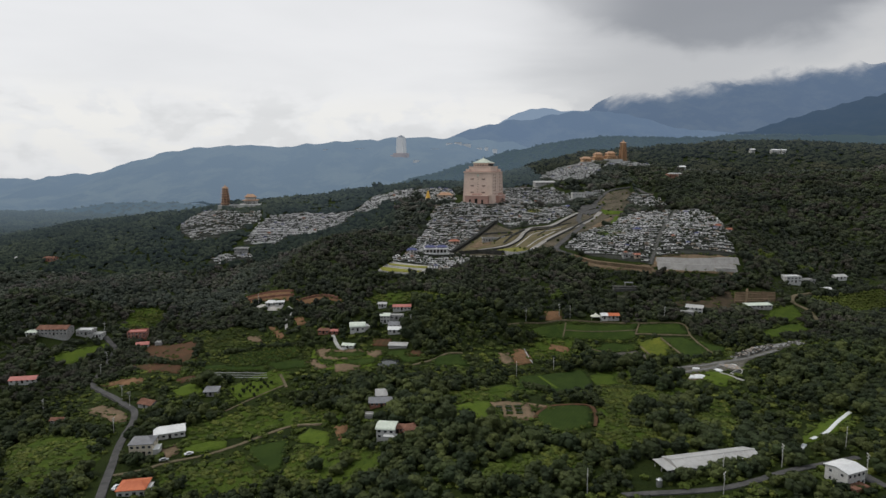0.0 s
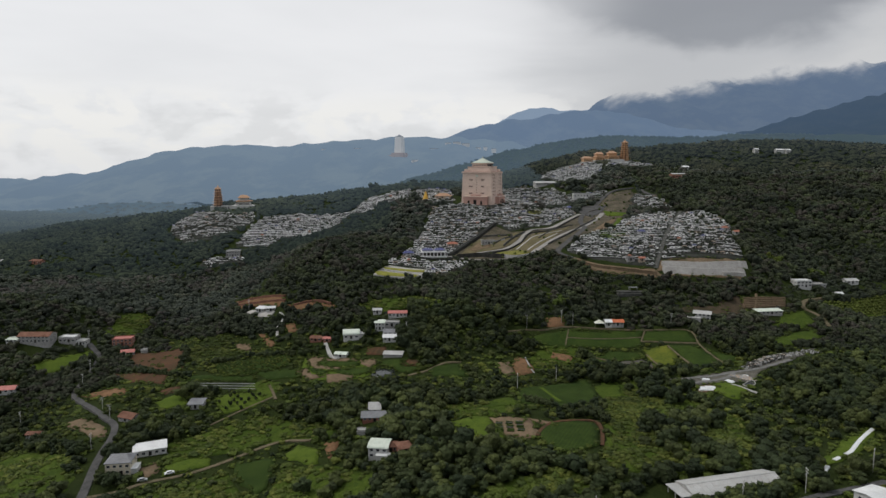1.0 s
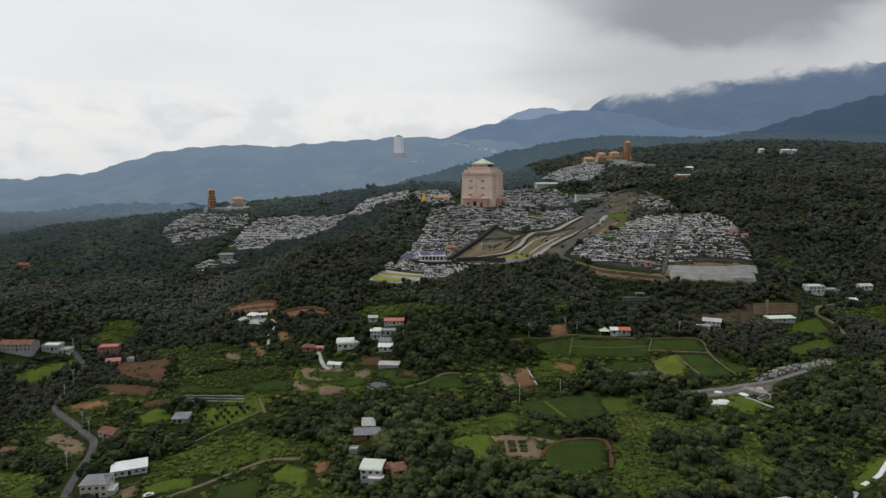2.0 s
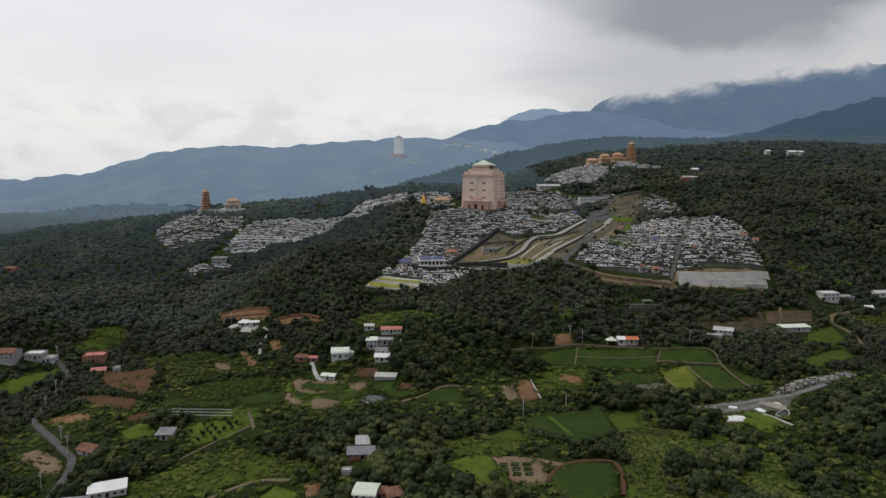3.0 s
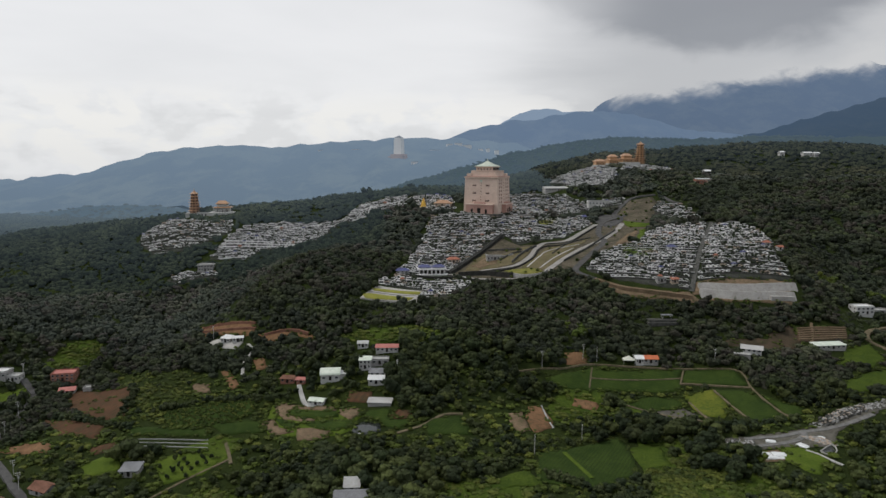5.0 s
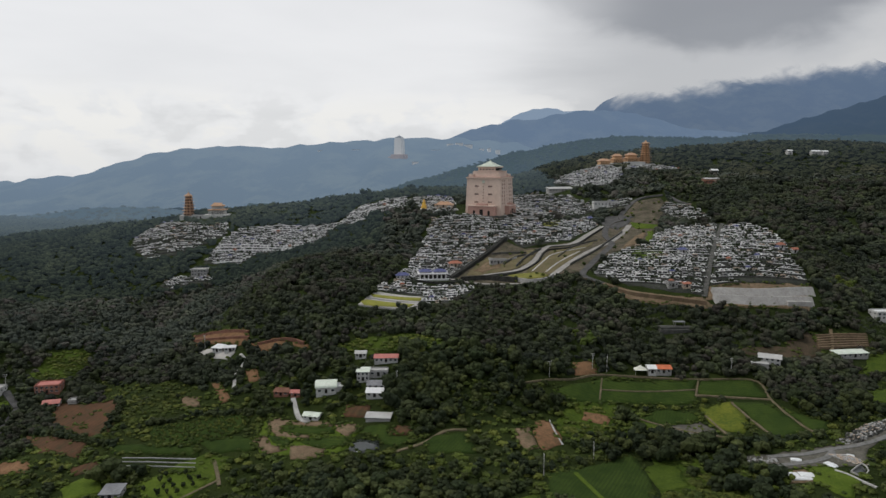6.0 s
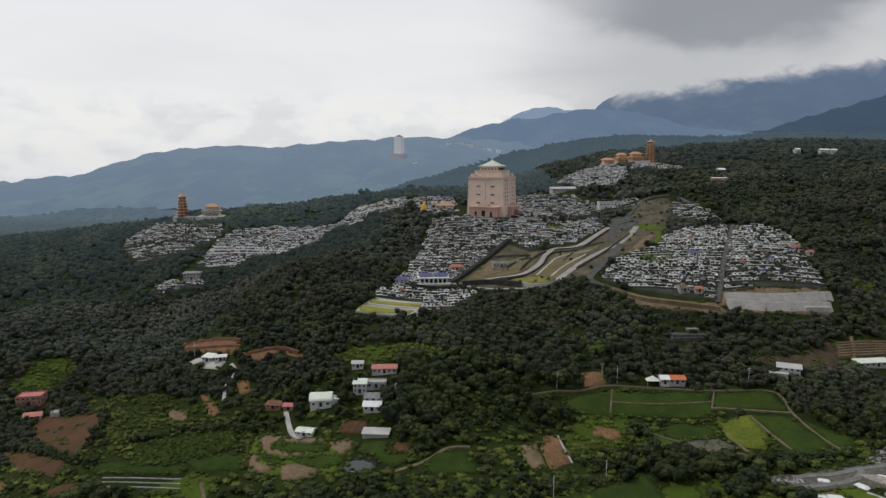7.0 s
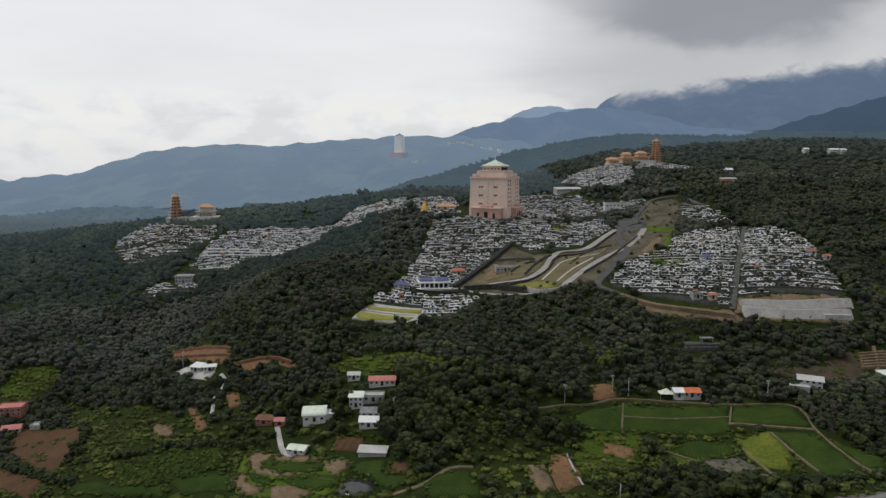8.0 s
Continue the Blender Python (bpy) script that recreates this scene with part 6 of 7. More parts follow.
h = house(182, 485, -24, 11, 7, 2, "gable", WHITE_WALL, PALE_ROOF, "two-storey white house with a pale grey roof", 1.3, windows=4, over=0.8)
Shape().box(-5, -6.5, -3, 9, 4, 5.2, GREY_WALL).box(-5, -6.5, 2.2, 9.4, 4.4, 0.2, PALE_ROOF).on(h, "annex", "grey terrace annex")
house(-308, 493, 2, 23, 9, 2, "gable", GREY_WALL, BROWN_ROOF, "row house with pinkish walls and dormered brown roof", 2.0, windows=8)
house(-322, 488, 2, 8, 6, 1, "shed", WHITE_WALL, MINT_ROOF, "low shed with a green canopy", 0.6, storey=2.6, name="shed", category="shed")
house(-288, 500, 2, 12, 7, 1, "flat", GREY_WALL, WHITE_ROOF, "grey workshop with a white roof", 0.8, storey=4.2, name="workshop", windows=4)
house(-278, 500, 2, 7, 6, 1, "flat", WHITE_WALL, PALE_ROOF, "low white building with a flat roof", storey=3.2, name="workshop")
house(-251, 508, 12, 14, 8, 2, "flat", BRICK_WALL, SALMON_ROOF, "pink brick two-storey house with a flat roof", windows=5, storey=2.8)
house(-240, 492, 18, 9, 5, 1, "gable", WHITE_WALL, SALMON_ROOF, "small white house with a salmon-red roof", 1.4)
house(-228, 494, 8, 5, 4, 1, "flat", GREY_WALL, PALE_ROOF, "small grey flat-roofed shed", storey=2.4, name="shed", openings=False, category="shed")
house(-301, 442, 12, 17, 7, 1, "gable", WHITE_WALL, SALMON_ROOF, "long low house with a red metal roof", 1.5, windows=5)
house(-234, 370, 4, 7, 4, 1, "gable", GREY_WALL, BROWN_ROOF, "old hut with a brown roof", 0.9, storey=2.4, name="hut", category="hut")
house(-178, 368, -22, 10, 6, 1, "gable", GREY_WALL, BROWN_ROOF, "old farmhouse with a reddish-brown tiled roof", 1.8, storey=2.6)
house(-145, 380, 4, 8, 6, 1, "shed", GREY_WALL, GREY_ROOF, "grey house with a dark roof", 0.9)
house(285, 548, 6, 13, 7, 2, "flat", WHITE_WALL, WHITE_ROOF, "white two-storey house with a flat roof", windows=4)
house(300, 552, 6, 12, 6, 1, "flat", GREY_WALL, PALE_ROOF, "low grey house with a flat roof")
house(311, 541, 0, 6, 4.5, 1, "gable", WHITE_WALL, WHITE_ROOF, "small white hut with a white roof", 1.0, name="hut", category="hut")
house(333, 563, 10, 11, 6, 1, "gable", WHITE_WALL, PALE_ROOF, "white house with a pale roof", 1.4)
house(235, 498, 8, 20, 5, 1, "shed", GREY_WALL, MINT_ROOF, "long shed with a pale green roof", 0.7, storey=2.8, name="shed", windows=6, category="shed")
house(-433, 695, -12, 13, 7, 1, "gable", BRICK_WALL, BROWN_ROOF, "reddish house with a brown roof", 1.5)
house(-470, 700, 8, 8, 5, 1, "gable", WHITE_WALL, PALE_ROOF, "small pale-roofed house in the trees", 1.2)
for x, y, w in ((490, 1093, 7), (524, 1086, 14), (536, 1084, 8), (338, 980, 9)):
    house(x, y, 8, w, 7, 2, "gable", WHITE_WALL, WHITE_ROOF, "white house on the wooded hill", 1.6)
h = house(144, 229.5, 24, 9.4, 7.4, 2, "gable", WHITE_WALL, WHITE_ROOF, "white two-storey block with a pale low-pitched roof", 0.8, storey=3.6, windows=4)
Shape().box(-2, -6.5, -3, 7, 3.6, 4.6, BRICK_WALL).box(-2, -6.5, 1.6, 7.4, 4.0, 0.2, BROWN_ROOF).on(h, "lean_to", "brown lean-to roof")


def warehouse():
    root = thing("warehouse", 103, 247.5, 15, "long warehouse with a weathered pale grey roof", "warehouse")
    w, d, hh = 38.0, 11.0, 2.5
    Shape().box(0, 0, -3, w, d, hh + 3, GREY_WALL).gable_end(0, 0, hh, w, d, 1.6, GREY_WALL).on(root, "wall")
    n = 15
    for k in range(n):
        Shape().gable(-w / 2 + w * (k + 0.5) / n, 0, hh - 0.15, w / n - 0.05, d + 1.4, 1.75, PALE_ROOF).on(root, "roof_panel")
    Shape().gable(0, 0, hh + 1.62, w + 0.4, 0.9, 0.12, PALE_ROOF).on(root, "ridge_cap")
    for k in range(5):
        door(root, -w * 0.4 + k * w * 0.2, -d / 2 - 0.03, 0, 3.6, 2.2, 0, DARK)
    for sy in (-1, 0, 1):
        Shape().box(-w / 2 - 3.6, sy * d * 0.4, -3, 0.3, 0.3, 5.35, POLE_GREY).on(root, "post")
    Shape().box(-w / 2 - 2.2, 0, 2.3, 4.6, d * 0.92, 0.18, PALE_ROOF).on(root, "canopy", "pale side canopy")
    for dx in (-20, -10, 0, 10, 20):
        free_round(98.5 + dx * math.cos(radians(15)), 247.5 + dx * math.sin(radians(15)), 8.6)


warehouse()
tank = Shape().ring(0, 0, -1, 1.1, 1.1, 3.6, STEEL, 16).ring(0, 0, 2.6, 1.15, 0.5, 0.5, STEEL, 16)
ob = new("water_tank", tank.mesh("water_tank"))
ob.matrix_basis = pose(77, 231, ground_at(77, 231))
tagged(ob, "dull steel water tank beside the warehouse", "tank")
free_round(77, 231, 4)
free_round(72, 229, 6)

# canopy beside the orange-roofed house
cv = thing("canopy_tent", 107, 480, -2, "pale canvas canopy on posts beside the house", "tent")
Shape().hip(0, 0, 2.6, 7, 5, 2.4, CANVAS, ridge=0.05, eave=0.1).on(cv, "canvas")
for sx in (-1, 1):
    for sy in (-1, 1):
        Shape().box(sx * 3.2, sy * 2.2, -1, 0.12, 0.12, 3.7, POLE_GREY).on(cv, "post")
free_round(107, 480, 5)

# open shelter on a stone terrace in the woods
sh = thing("shelter", 139, 518, 4, "small grey open shelter on a stone terrace", "shelter")
Shape().box(0, 0, -4, 22, 9, 4.3, DARK_STONE).box(0, -3.5, -4, 24, 5, 3.1, DARK_STONE).on(sh, "terrace")
Shape().box(2, 0, 2.7, 7, 3.4, 0.3, GREY_ROOF).on(sh, "roof")
for sx in (-1, 1):
    for sy in (-1, 1):
        Shape().box(2 + sx * 3, sy * 1.3, 0.6, 0.3, 0.3, 2.4, GREY_WALL).on(sh, "post")
free_round(139, 517, 9)


# ---- walls and terraces of the cemetery ----
def wall_line(name, points, high, thick, mat, label, low=3.0, batter=0.9):
    """A retaining wall along a smooth line, in blocks that follow the slope."""
    line = eased(points, 4.0)
    verts, faces = [], []
    for k, c in enumerate(line):
        along = (line[min(k + 1, len(line) - 1)] - line[max(k - 1, 0)]).normalized()
        side = Vector((-along.y, along.x)) * thick * 0.5
        z = ground_at(c.x, c.y)
        verts += [(c.x + side.x * e, c.y + side.y * e, z + dz) for e, dz in ((-1, -low), (-batter, high), (batter, high), (1, -low))]
        if k:
            o = 4 * (k - 1)
            faces += [(o + a, o + (a + 1) % 4, o + 4 + (a + 1) % 4, o + 4 + a) for a in range(4)]
    o = len(verts) - 4
    s = Shape().put(verts, [f[::-1] for f in faces] + [(0, 1, 2, 3), (o + 3, o + 2, o + 1, o)], mat)
    global taken
    taken |= near_line([tuple(v) for v in line], thick + 1.5, map_x, map_y)
    tagged(new(name, s.mesh(name)), label, "wall", kind="structure")


wall_line("wall_stone", [(-1, 599), (12, 617), (27, 635), (44, 658)], 2.6, 2.4, DARK_WALL_STONE, "dark stone retaining wall beside the graves")
wall_line("wall_stone_cap", [(-2, 600), (11, 617.8), (26, 635.8), (43, 658.8)], 2.95, 0.7, DARK_STONE, "grey stone coping of the retaining wall", -2.55)
wall_line("wall_high", [(6, 594), (24, 590.5), (38, 580), (46, 575)], 3.6, 1.2, DARK_WALL_STONE, "high dark wall below the cemetery road")
wall_line("wall_curved", [(46, 576), (54, 569.5), (66, 569), (71, 575)], 3.0, 1.0, CONCRETE, "curved grey concrete retaining wall")
patch("lawn", [(41, 592), (61, 587), (68, 579), (62, 575), (48, 579)], DRY_LAWN, 0.5, label="yellowish lawn above the curved wall", category="lawn")
patch("soil", [(17, 611), (27, 624), (38, 616), (36, 609), (22, 605)], TAN_SOIL, 0.5, label="bare tan lot between stone walls", category="soil")
patch("lawn", [(134, 598), (154, 593), (151, 584), (131, 588)], LAWN, 0.5, label="green lawn among the graves", category="lawn")
wall_line("wall_step", [(28, 628), (40, 621), (50, 622)], 1.4, 0.7, GRANITE, "grey stepped wall on the bank")
wall_line("wall_step", [(48, 606), (58, 622), (70, 633)], 2.0, 0.9, DARK_STONE, "dark stepped wall on the bank")
wall_line("wall_step", [(80, 612), (96, 634), (118, 652)], 1.2, 0.6, DARK_STONE, "dark low wall along the bank")
wall_line("wall_step", [(86, 592), (110, 618), (128, 650), (148, 690)], 1.6, 0.8, DARK_STONE, "dark low wall along the concrete road")
patch("yard", [(136, 727), (150, 752), (171, 740), (160, 719), (146, 700)], ASPHALT, 0.3, label="asphalt yard at the cemetery road's bend", category="yard")
patch("soil_shelf", [(99, 563), (121, 547), (163, 541), (169, 535), (236, 544), (234, 539), (164, 532), (120, 539), (96, 558)], TAN_SOIL, 0.4, label="bare tan soil below the graves", category="soil")
wall_line("wall_road", [(134, 705), (98, 637), (74, 629), (63, 606), (47, 593), (25, 594)], 1.2, 1.2, DARK_WALL_STONE, "dark retaining wall under the cemetery road")
wall_line("wall_foot", [(-27, 592), (-12, 590), (2, 590)], 1.6, 1.0, DARK_WALL_STONE, "dark wall in front of the blue-roofed hall")
wall_line("wall_tier", [(171, 546), (205, 548), (244, 559)], 3.8, 7.0, PALE_CONCRETE, "pale battered concrete bank below the graves", 2.0, 0.12)
wall_line("wall_tier", [(170, 540), (201, 540), (238, 548)], 3.8, 7.0, PALE_CONCRETE, "pale battered concrete bank below the graves", 2.0, 0.12)
wall_line("wall_tier", [(218, 541), (236, 545)], 2.4, 4.0, PALE_CONCRETE, "pale concrete block at the wall's end")
wall_line("wall_step", [(31, 635), (45, 633), (58, 629)], 1.6, 0.8, DARK_STONE, "dark stepped wall on the bank")
wall_line("wall_step", [(39, 614), (50, 624), (63, 624)], 1.6, 0.8, DARK_STONE, "dark stepped wall on the bank")
patch("lawn_terrace", [(-61, 534), (-52, 556), (-20, 558), (-22, 533)], PALE_CONCRETE, 0.5, label="pale concrete frame of the lawn terraces", category="terrace", wobble=0.1)
patch("lawn", [(-55, 550), (-47, 551), (-20, 555), (-22, 548), (-53, 546)], LIME_LAWN, 0.75, label="yellow-green lawn terrace", category="lawn", wobble=0.1)
patch("lawn", [(-60, 538), (-57, 541), (-25, 541), (-28, 535), (-57, 533)], LIME_LAWN, 0.75, label="yellow-green lawn terrace", category="lawn", wobble=0.1)
wall_line("wall_lawn", [(-61, 533), (-40, 531), (-22, 532)], 0.9, 0.6, PALE_CONCRETE, "pale concrete wall round the lawn terraces")
wall_line("wall_lawn", [(-57, 544), (-40, 543.5), (-24, 545)], 1.0, 0.6, PALE_CONCRETE, "pale concrete wall between the lawn terraces")
strip("path", [(58, 591), (70, 610), (78, 620), (104, 629)], 1.2, PALE_CONCRETE, "thin pale path on the bank", "path", 0.55)
strip("path", [(67, 585), (79, 601), (98, 620)], 1.2, PALE_CONCRETE, "thin pale path on the bank", "path", 0.55)
strip("path", [(19, 708), (35, 700), (58, 704), (84, 730)], 5.0, ROAD_CONCRETE, "pale drive round the tower's foot", "path", 0.7)
strip("path", [(39, 295), (41, 301), (48, 311), (60, 316), (69, 316), (69, 303), (65, 285)], 1.6, RED_SOIL, "red dirt rim of the round field", "path", 0.7)
strip("path", [(52, 379), (58, 348)], 1.8, LAWN, "light grass balk across the crop field", "path", 0.7)
for line in ([(84, 474), (79, 456)], [(81, 465), (133, 465)], [(137, 472), (131, 459)]):
    strip("path", line, 0.9, DIRT_PATH, "narrow bund between paddies", "path", 0.55)
for line in ([(192, 306), (180, 295), (167, 281), (163, 278)], [(159, 275), (155, 272)], [(149, 266), (144, 260)]):
    strip("plastic_sheet", line, 1.7, PLASTIC_SHEET, "white plastic sheet on the grass slope", "sheet", 0.5)


MEADOW_WIDE = [(82, 365), (102, 385), (126, 368), (136, 327), (135, 292), (119, 268), (105, 281), (74, 259), (60, 267), (72, 300)]
MEADOW_BROAD = [(86, 353), (120, 356), (144, 329), (133, 295), (102, 269), (80, 260), (65, 270)]
MEADOW_NOOK = [(30, 259), (48, 263), (55, 255), (50, 244), (22, 248)]
MEADOW_SCRUB = [(-234, 527), (-166, 488), (-100, 444), (-92, 414), (-125, 422), (-154, 419), (-184, 458)]
MEADOW_RISE = [(-270, 516), (-271, 544), (-254, 559), (-243, 538), (-255, 516)]
MEADOW_TERRACE = [(-70, 491), (-27, 500), (-4, 496), (-5, 485), (-54, 483)]
for ground_poly in (MEADOW_WIDE, MEADOW_BROAD, MEADOW_NOOK, MEADOW_RISE, MEADOW_TERRACE):
    patch("meadow", ground_poly, MEADOW, 0.15, label="overgrown bright green meadow with shrubs", category="meadow", free=-1.0, wobble=2.0)


# ---- vegetable beds, stored stone, soil steps ----
def beds():
    rng = random.Random(3)
    for k in range(9):
        u, v = (k % 3) / 3, (k // 3) / 3
        x, y = 23 + u * 14, 301 + v * 13
        s = Shape()
        for j in range(3):
            s.box(0, j * 1.1, -0.5, 3.6, 0.7, 0.95, CROP if rng.random() < 0.7 else DARK_STONE, top=0.85)
        ob = new("vegetable_bed", s.mesh("vegetable_bed"))
        ob.matrix_basis = pose(x, y, ground_at(x, y) + 0.3, 0, 0, -8)
        tagged(ob, "dark vegetable bed in a tan plot", "bed", "vegetable beds")


def stored_stone():
    rng = random.Random(9)
    # long rows of laid-out slabs
    for k in range(8):
        x, y = 163.0 + k * 0.85, 388.5 - k * 0.35
        q = Shape()
        for j in range(9):
            q.box(j * 1.25 + rng.uniform(-0.1, 0.1), 0, -0.4, 1.1, 0.55, 0.8 + rng.uniform(0.0, 0.3), rng.choice([BEIGE_STONE, CONCRETE, GRANITE]), rng.uniform(-0.08, 0.08), top=0.9)
        ob = new("slab_row", q.mesh("slab_row"))
        ob.matrix_basis = pose(x, y, ground_at(x, y) + 0.35, 0, 0, -62)
        tagged(ob, "long row of beige stone slabs in the yard", "stone", "rows of stored slabs")
    # dark stacks with pale tops, and a bank of rubble
    stacks, rubble = Shape(), Shape()
    for k in range(230):
        t = rng.random()
        x, y = 178 + 26 * t + rng.uniform(-2, 2), 400 + 13.5 * t + rng.uniform(-3.5, 4)
        hh = rng.uniform(0.7, 1.7)
        z = ground_at(x, y) + 0.1
        stacks.box(x, y, z, rng.uniform(1.0, 2.2), rng.uniform(0.7, 1.1), hh, DARK_STONE if rng.random() < 0.75 else GRANITE, 0.5 + rng.uniform(-0.1, 0.1), top=0.95)
        if rng.random() < 0.3:
            stacks.box(x, y, z + hh, rng.uniform(0.6, 1.1), 0.6, 0.25, rng.choice([CONCRETE, BEIGE_STONE]), 0.5)
    tagged(new("stone_stacks", stacks.mesh("stone_stacks")), "dark stacks of stored stone in the yard", "stone", kind="stuff")
    for k in range(330):
        t = rng.random()
        if k < 210:
            x, y = 205 + 28 * t + rng.uniform(-2, 2), 415 + 11 * t + rng.uniform(-5, 4)
        elif k < 290:
            x, y = 128 + 13 * t + rng.uniform(-1, 1), 396 - 5 * t + rng.uniform(-3.5, 2)
        else:
            x, y = 172 + 6 * t, 399 + rng.uniform(-2, 3)
        r = rng.uniform(0.3, 0.75)
        rubble.ring(x, y, ground_at(x, y) + 0.1, r, r * rng.uniform(0.4, 0.75), r * rng.uniform(0.6, 1.1), rng.choice([GRANITE, GRANITE, YARD_CONCRETE, DARK_STONE, DARK_STONE]), 6, rng.uniform(0, 3))
    tagged(new("stone_rubble", rubble.mesh("stone_rubble")), "heaped pale boulders and rubble in the yard", "stone", kind="stuff")
    # sheets and pale slabs laid flat, with sagging edges
    for x, y, w, d, turn in ((140, 376, 7.5, 5.0, -4), (146, 374.5, 6.0, 4.5, -8), (143, 371.5, 9.0, 2.2, -6), (159, 380.5, 3.4, 5.0, 28), (148.5, 388, 4.4, 2.6, -20), (170, 386, 3.2, 1.6, -30)):
        n, verts, faces = 7, [], []
        for i in range(n):
            for j in range(n):
                u, v = i / (n - 1) - 0.5, j / (n - 1) - 0.5
                z = 0.55 * (1 - (2 * max(abs(u), abs(v))) ** 3) + 0.18 * noise.noise(Vector((x + u * w * 0.9, y + v * d * 0.9, 1.0)))
                verts.append((u * w + 0.25 * noise.noise(Vector((x, v * 9, 4.0))), v * d + 0.25 * noise.noise(Vector((u * 9, y, 6.0))), z))
                if i and j:
                    a = i * n + j
                    faces.append((a - n - 1, a - 1, a, a - n))
        verts += [(p, q, -0.6) for p, q, _ in verts]
        faces += [tuple(k + n * n for k in f[::-1]) for f in faces]
        rim = [i * n for i in range(n - 1)] + [(n - 1) * n + j for j in range(n - 1)] + [i * n + n - 1 for i in range(n - 1, 0, -1)] + [j for j in range(n - 1, 0, -1)]
        faces += [(a, b, b + n * n, a + n * n) for a, b in zip(rim, rim[1:] + rim[:1])]
        q = Shape().put(verts, faces, PLASTIC_SHEET)
        ob = new("tarpaulin", q.mesh("tarpaulin"))
        ob.matrix_basis = pose(x, y, ground_at(x, y) + 0.45, 0, 0, turn)
        tagged(ob, "rumpled white tarpaulin over stored stone", "tarpaulin")
    wall_line("wall_basin", [(163, 373.5), (170.5, 378.5), (169.5, 372.5), (165, 369.5), (163, 373)], 0.6, 0.4, CONCRETE, "concrete rim of the small basin", 1.0)


def soil_steps(points_list, mat):
    for pts in points_list:
        wall_line("soil_step", pts, 1.5, 1.6, mat, "soil step of a terraced bank", 1.0)


beds()
stored_stone()
soil_steps([[(-174, 548), (-150, 532), (-128, 518)], [(-172, 541), (-150, 525), (-126, 512)], [(-118, 503), (-100, 502), (-88, 496)], ], BROWN_ROOF)
soil_steps([[(219 + 0.9 * k, 502 + 2.3 * k), (236 + 0.9 * k, 506 + 2.5 * k), (254 + 1.2 * k, 511 + 2.4 * k)] for k in range(6)], TAN_SOIL)
strip("path", [(237, 522), (231, 509), (224, 497)], 1.6, TAN_SOIL, "tan steps up the terraced slope", "path", 1.0)
for k in range(3):
    wall_line("wall_bed", [(-155 + k, 408 - 3.2 * k), (-137 + k, 407 - 3.2 * k), (-119 + k, 405.5 - 3.2 * k)], 0.45, 0.4, GRANITE, "low grey wall of a garden bed", 0.5)


# ---- utility poles ----
def utility_pole(x, y, tall=9.5):
    root = thing("utility_pole", x, y, 20, "grey concrete utility pole with crossarms", "pole", "utility poles")
    Shape().ring(0, 0, -2, 0.18, 0.11, tall + 2, POLE_GREY, 8).on(root, "post")
    for z in (tall - 0.5, tall - 1.5):
        Shape().box(0, 0, z, 2.2, 0.16, 0.16, POLE_GREY).on(root, "crossarm")
    for k in (-0.9, 0.9):
        Shape().ring(k, 0, tall - 0.34, 0.08, 0.08, 0.3, WHITE_STONE, 6).on(root, "insulator")
    Shape().ring(0.35, 0, tall - 3.2, 0.28, 0.28, 0.9, STEEL, 8).on(root, "transformer")
    free_round(x, y, 2)
    return root


first = None
for x, y in [(-275, 503), (-254, 465), (-246, 441), (-201, 382), (-190, 369), (-258, 394), (-181, 333), (38, 374), (63, 395), (128, 243), (162, 259), (102, 235), (97, 222), (153, 231), (50, 229), (88, 480), (157, 477), (-157, 520), (-29, 450), (54, 470), (80, 481)]:
    if first is None:
        first = utility_pole(x, y)
    else:
        copy_thing(first, pose(x, y, ground_at(x, y), 0, 0, (x * 7) % 90))
        free_round(x, y, 2)


# ---- parked cars ----
def car(x, y, turn, paint, label):
    root = thing("car", x, y, turn, label, "car", sink=-0.75)
    Shape().box(0, 0, 0.35, 4.4, 1.75, 0.6, paint, top=0.97).box(-0.15, 0, 0.95, 2.5, 1.6, 0.55, paint, top=0.78).on(root, "body")
    Shape().box(-0.15, 0, 1.0, 2.35, 1.62, 0.4, GLASS, top=0.82).on(root, "glazing")
    for sx in (-1.35, 1.35):
        for sy in (-0.8, 0.8):
            w = Shape().ring(0, 0, -0.1, 0.33, 0.33, 0.2, DARK, 12).on(root, "wheel")
            w.matrix_basis = pose(sx, sy, 0.33, 90, 0, 0)
    free_round(x, y, 3.5)


WHITE_PAINT = surface("white_car_paint", (0.66, 0.67, 0.68), (0.74, 0.75, 0.76), 0.5, 3.0, 0.25, 0.0)
car(-147, 269, 80, WHITE_PAINT, "white car parked beside the bungalow")
car(-131, 309, 35, WHITE_PAINT, "white car parked on the farm track")
car(-140, 301, 20, STEEL, "silver car parked on the farm track")

# ---- far white tower on the plateau ----
# wall and roof colours with haze glow mixed in
FAR_WHITE = distance("far_white_wall", (0.68, 0.67, 0.65), (0.8, 0.79, 0.77), (0.26, 0.31, 0.37), 0.2, hills=0.2)
FAR_GREY = distance("far_grey_roof", (0.1, 0.1, 0.1), (0.18, 0.17, 0.16), (0.22, 0.28, 0.36), 0.5, hills=0.2)
FAR_PINK = distance("far_pink_wall", (0.34, 0.24, 0.2), (0.46, 0.34, 0.29), (0.2, 0.26, 0.34), 0.4, hills=0.2)
far_y = next((y for y in range(2040, 2410, 10) if plateau_at(-0.077 * y, y) > 160), 2400)
far = thing("far_tower", -0.077 * far_y, far_y, -20, "far white tower on the hazy plateau", "tower", z=158)
Shape().box(0, 0, 0, 27, 27, 58, FAR_WHITE, top=0.88).on(far, "wall")
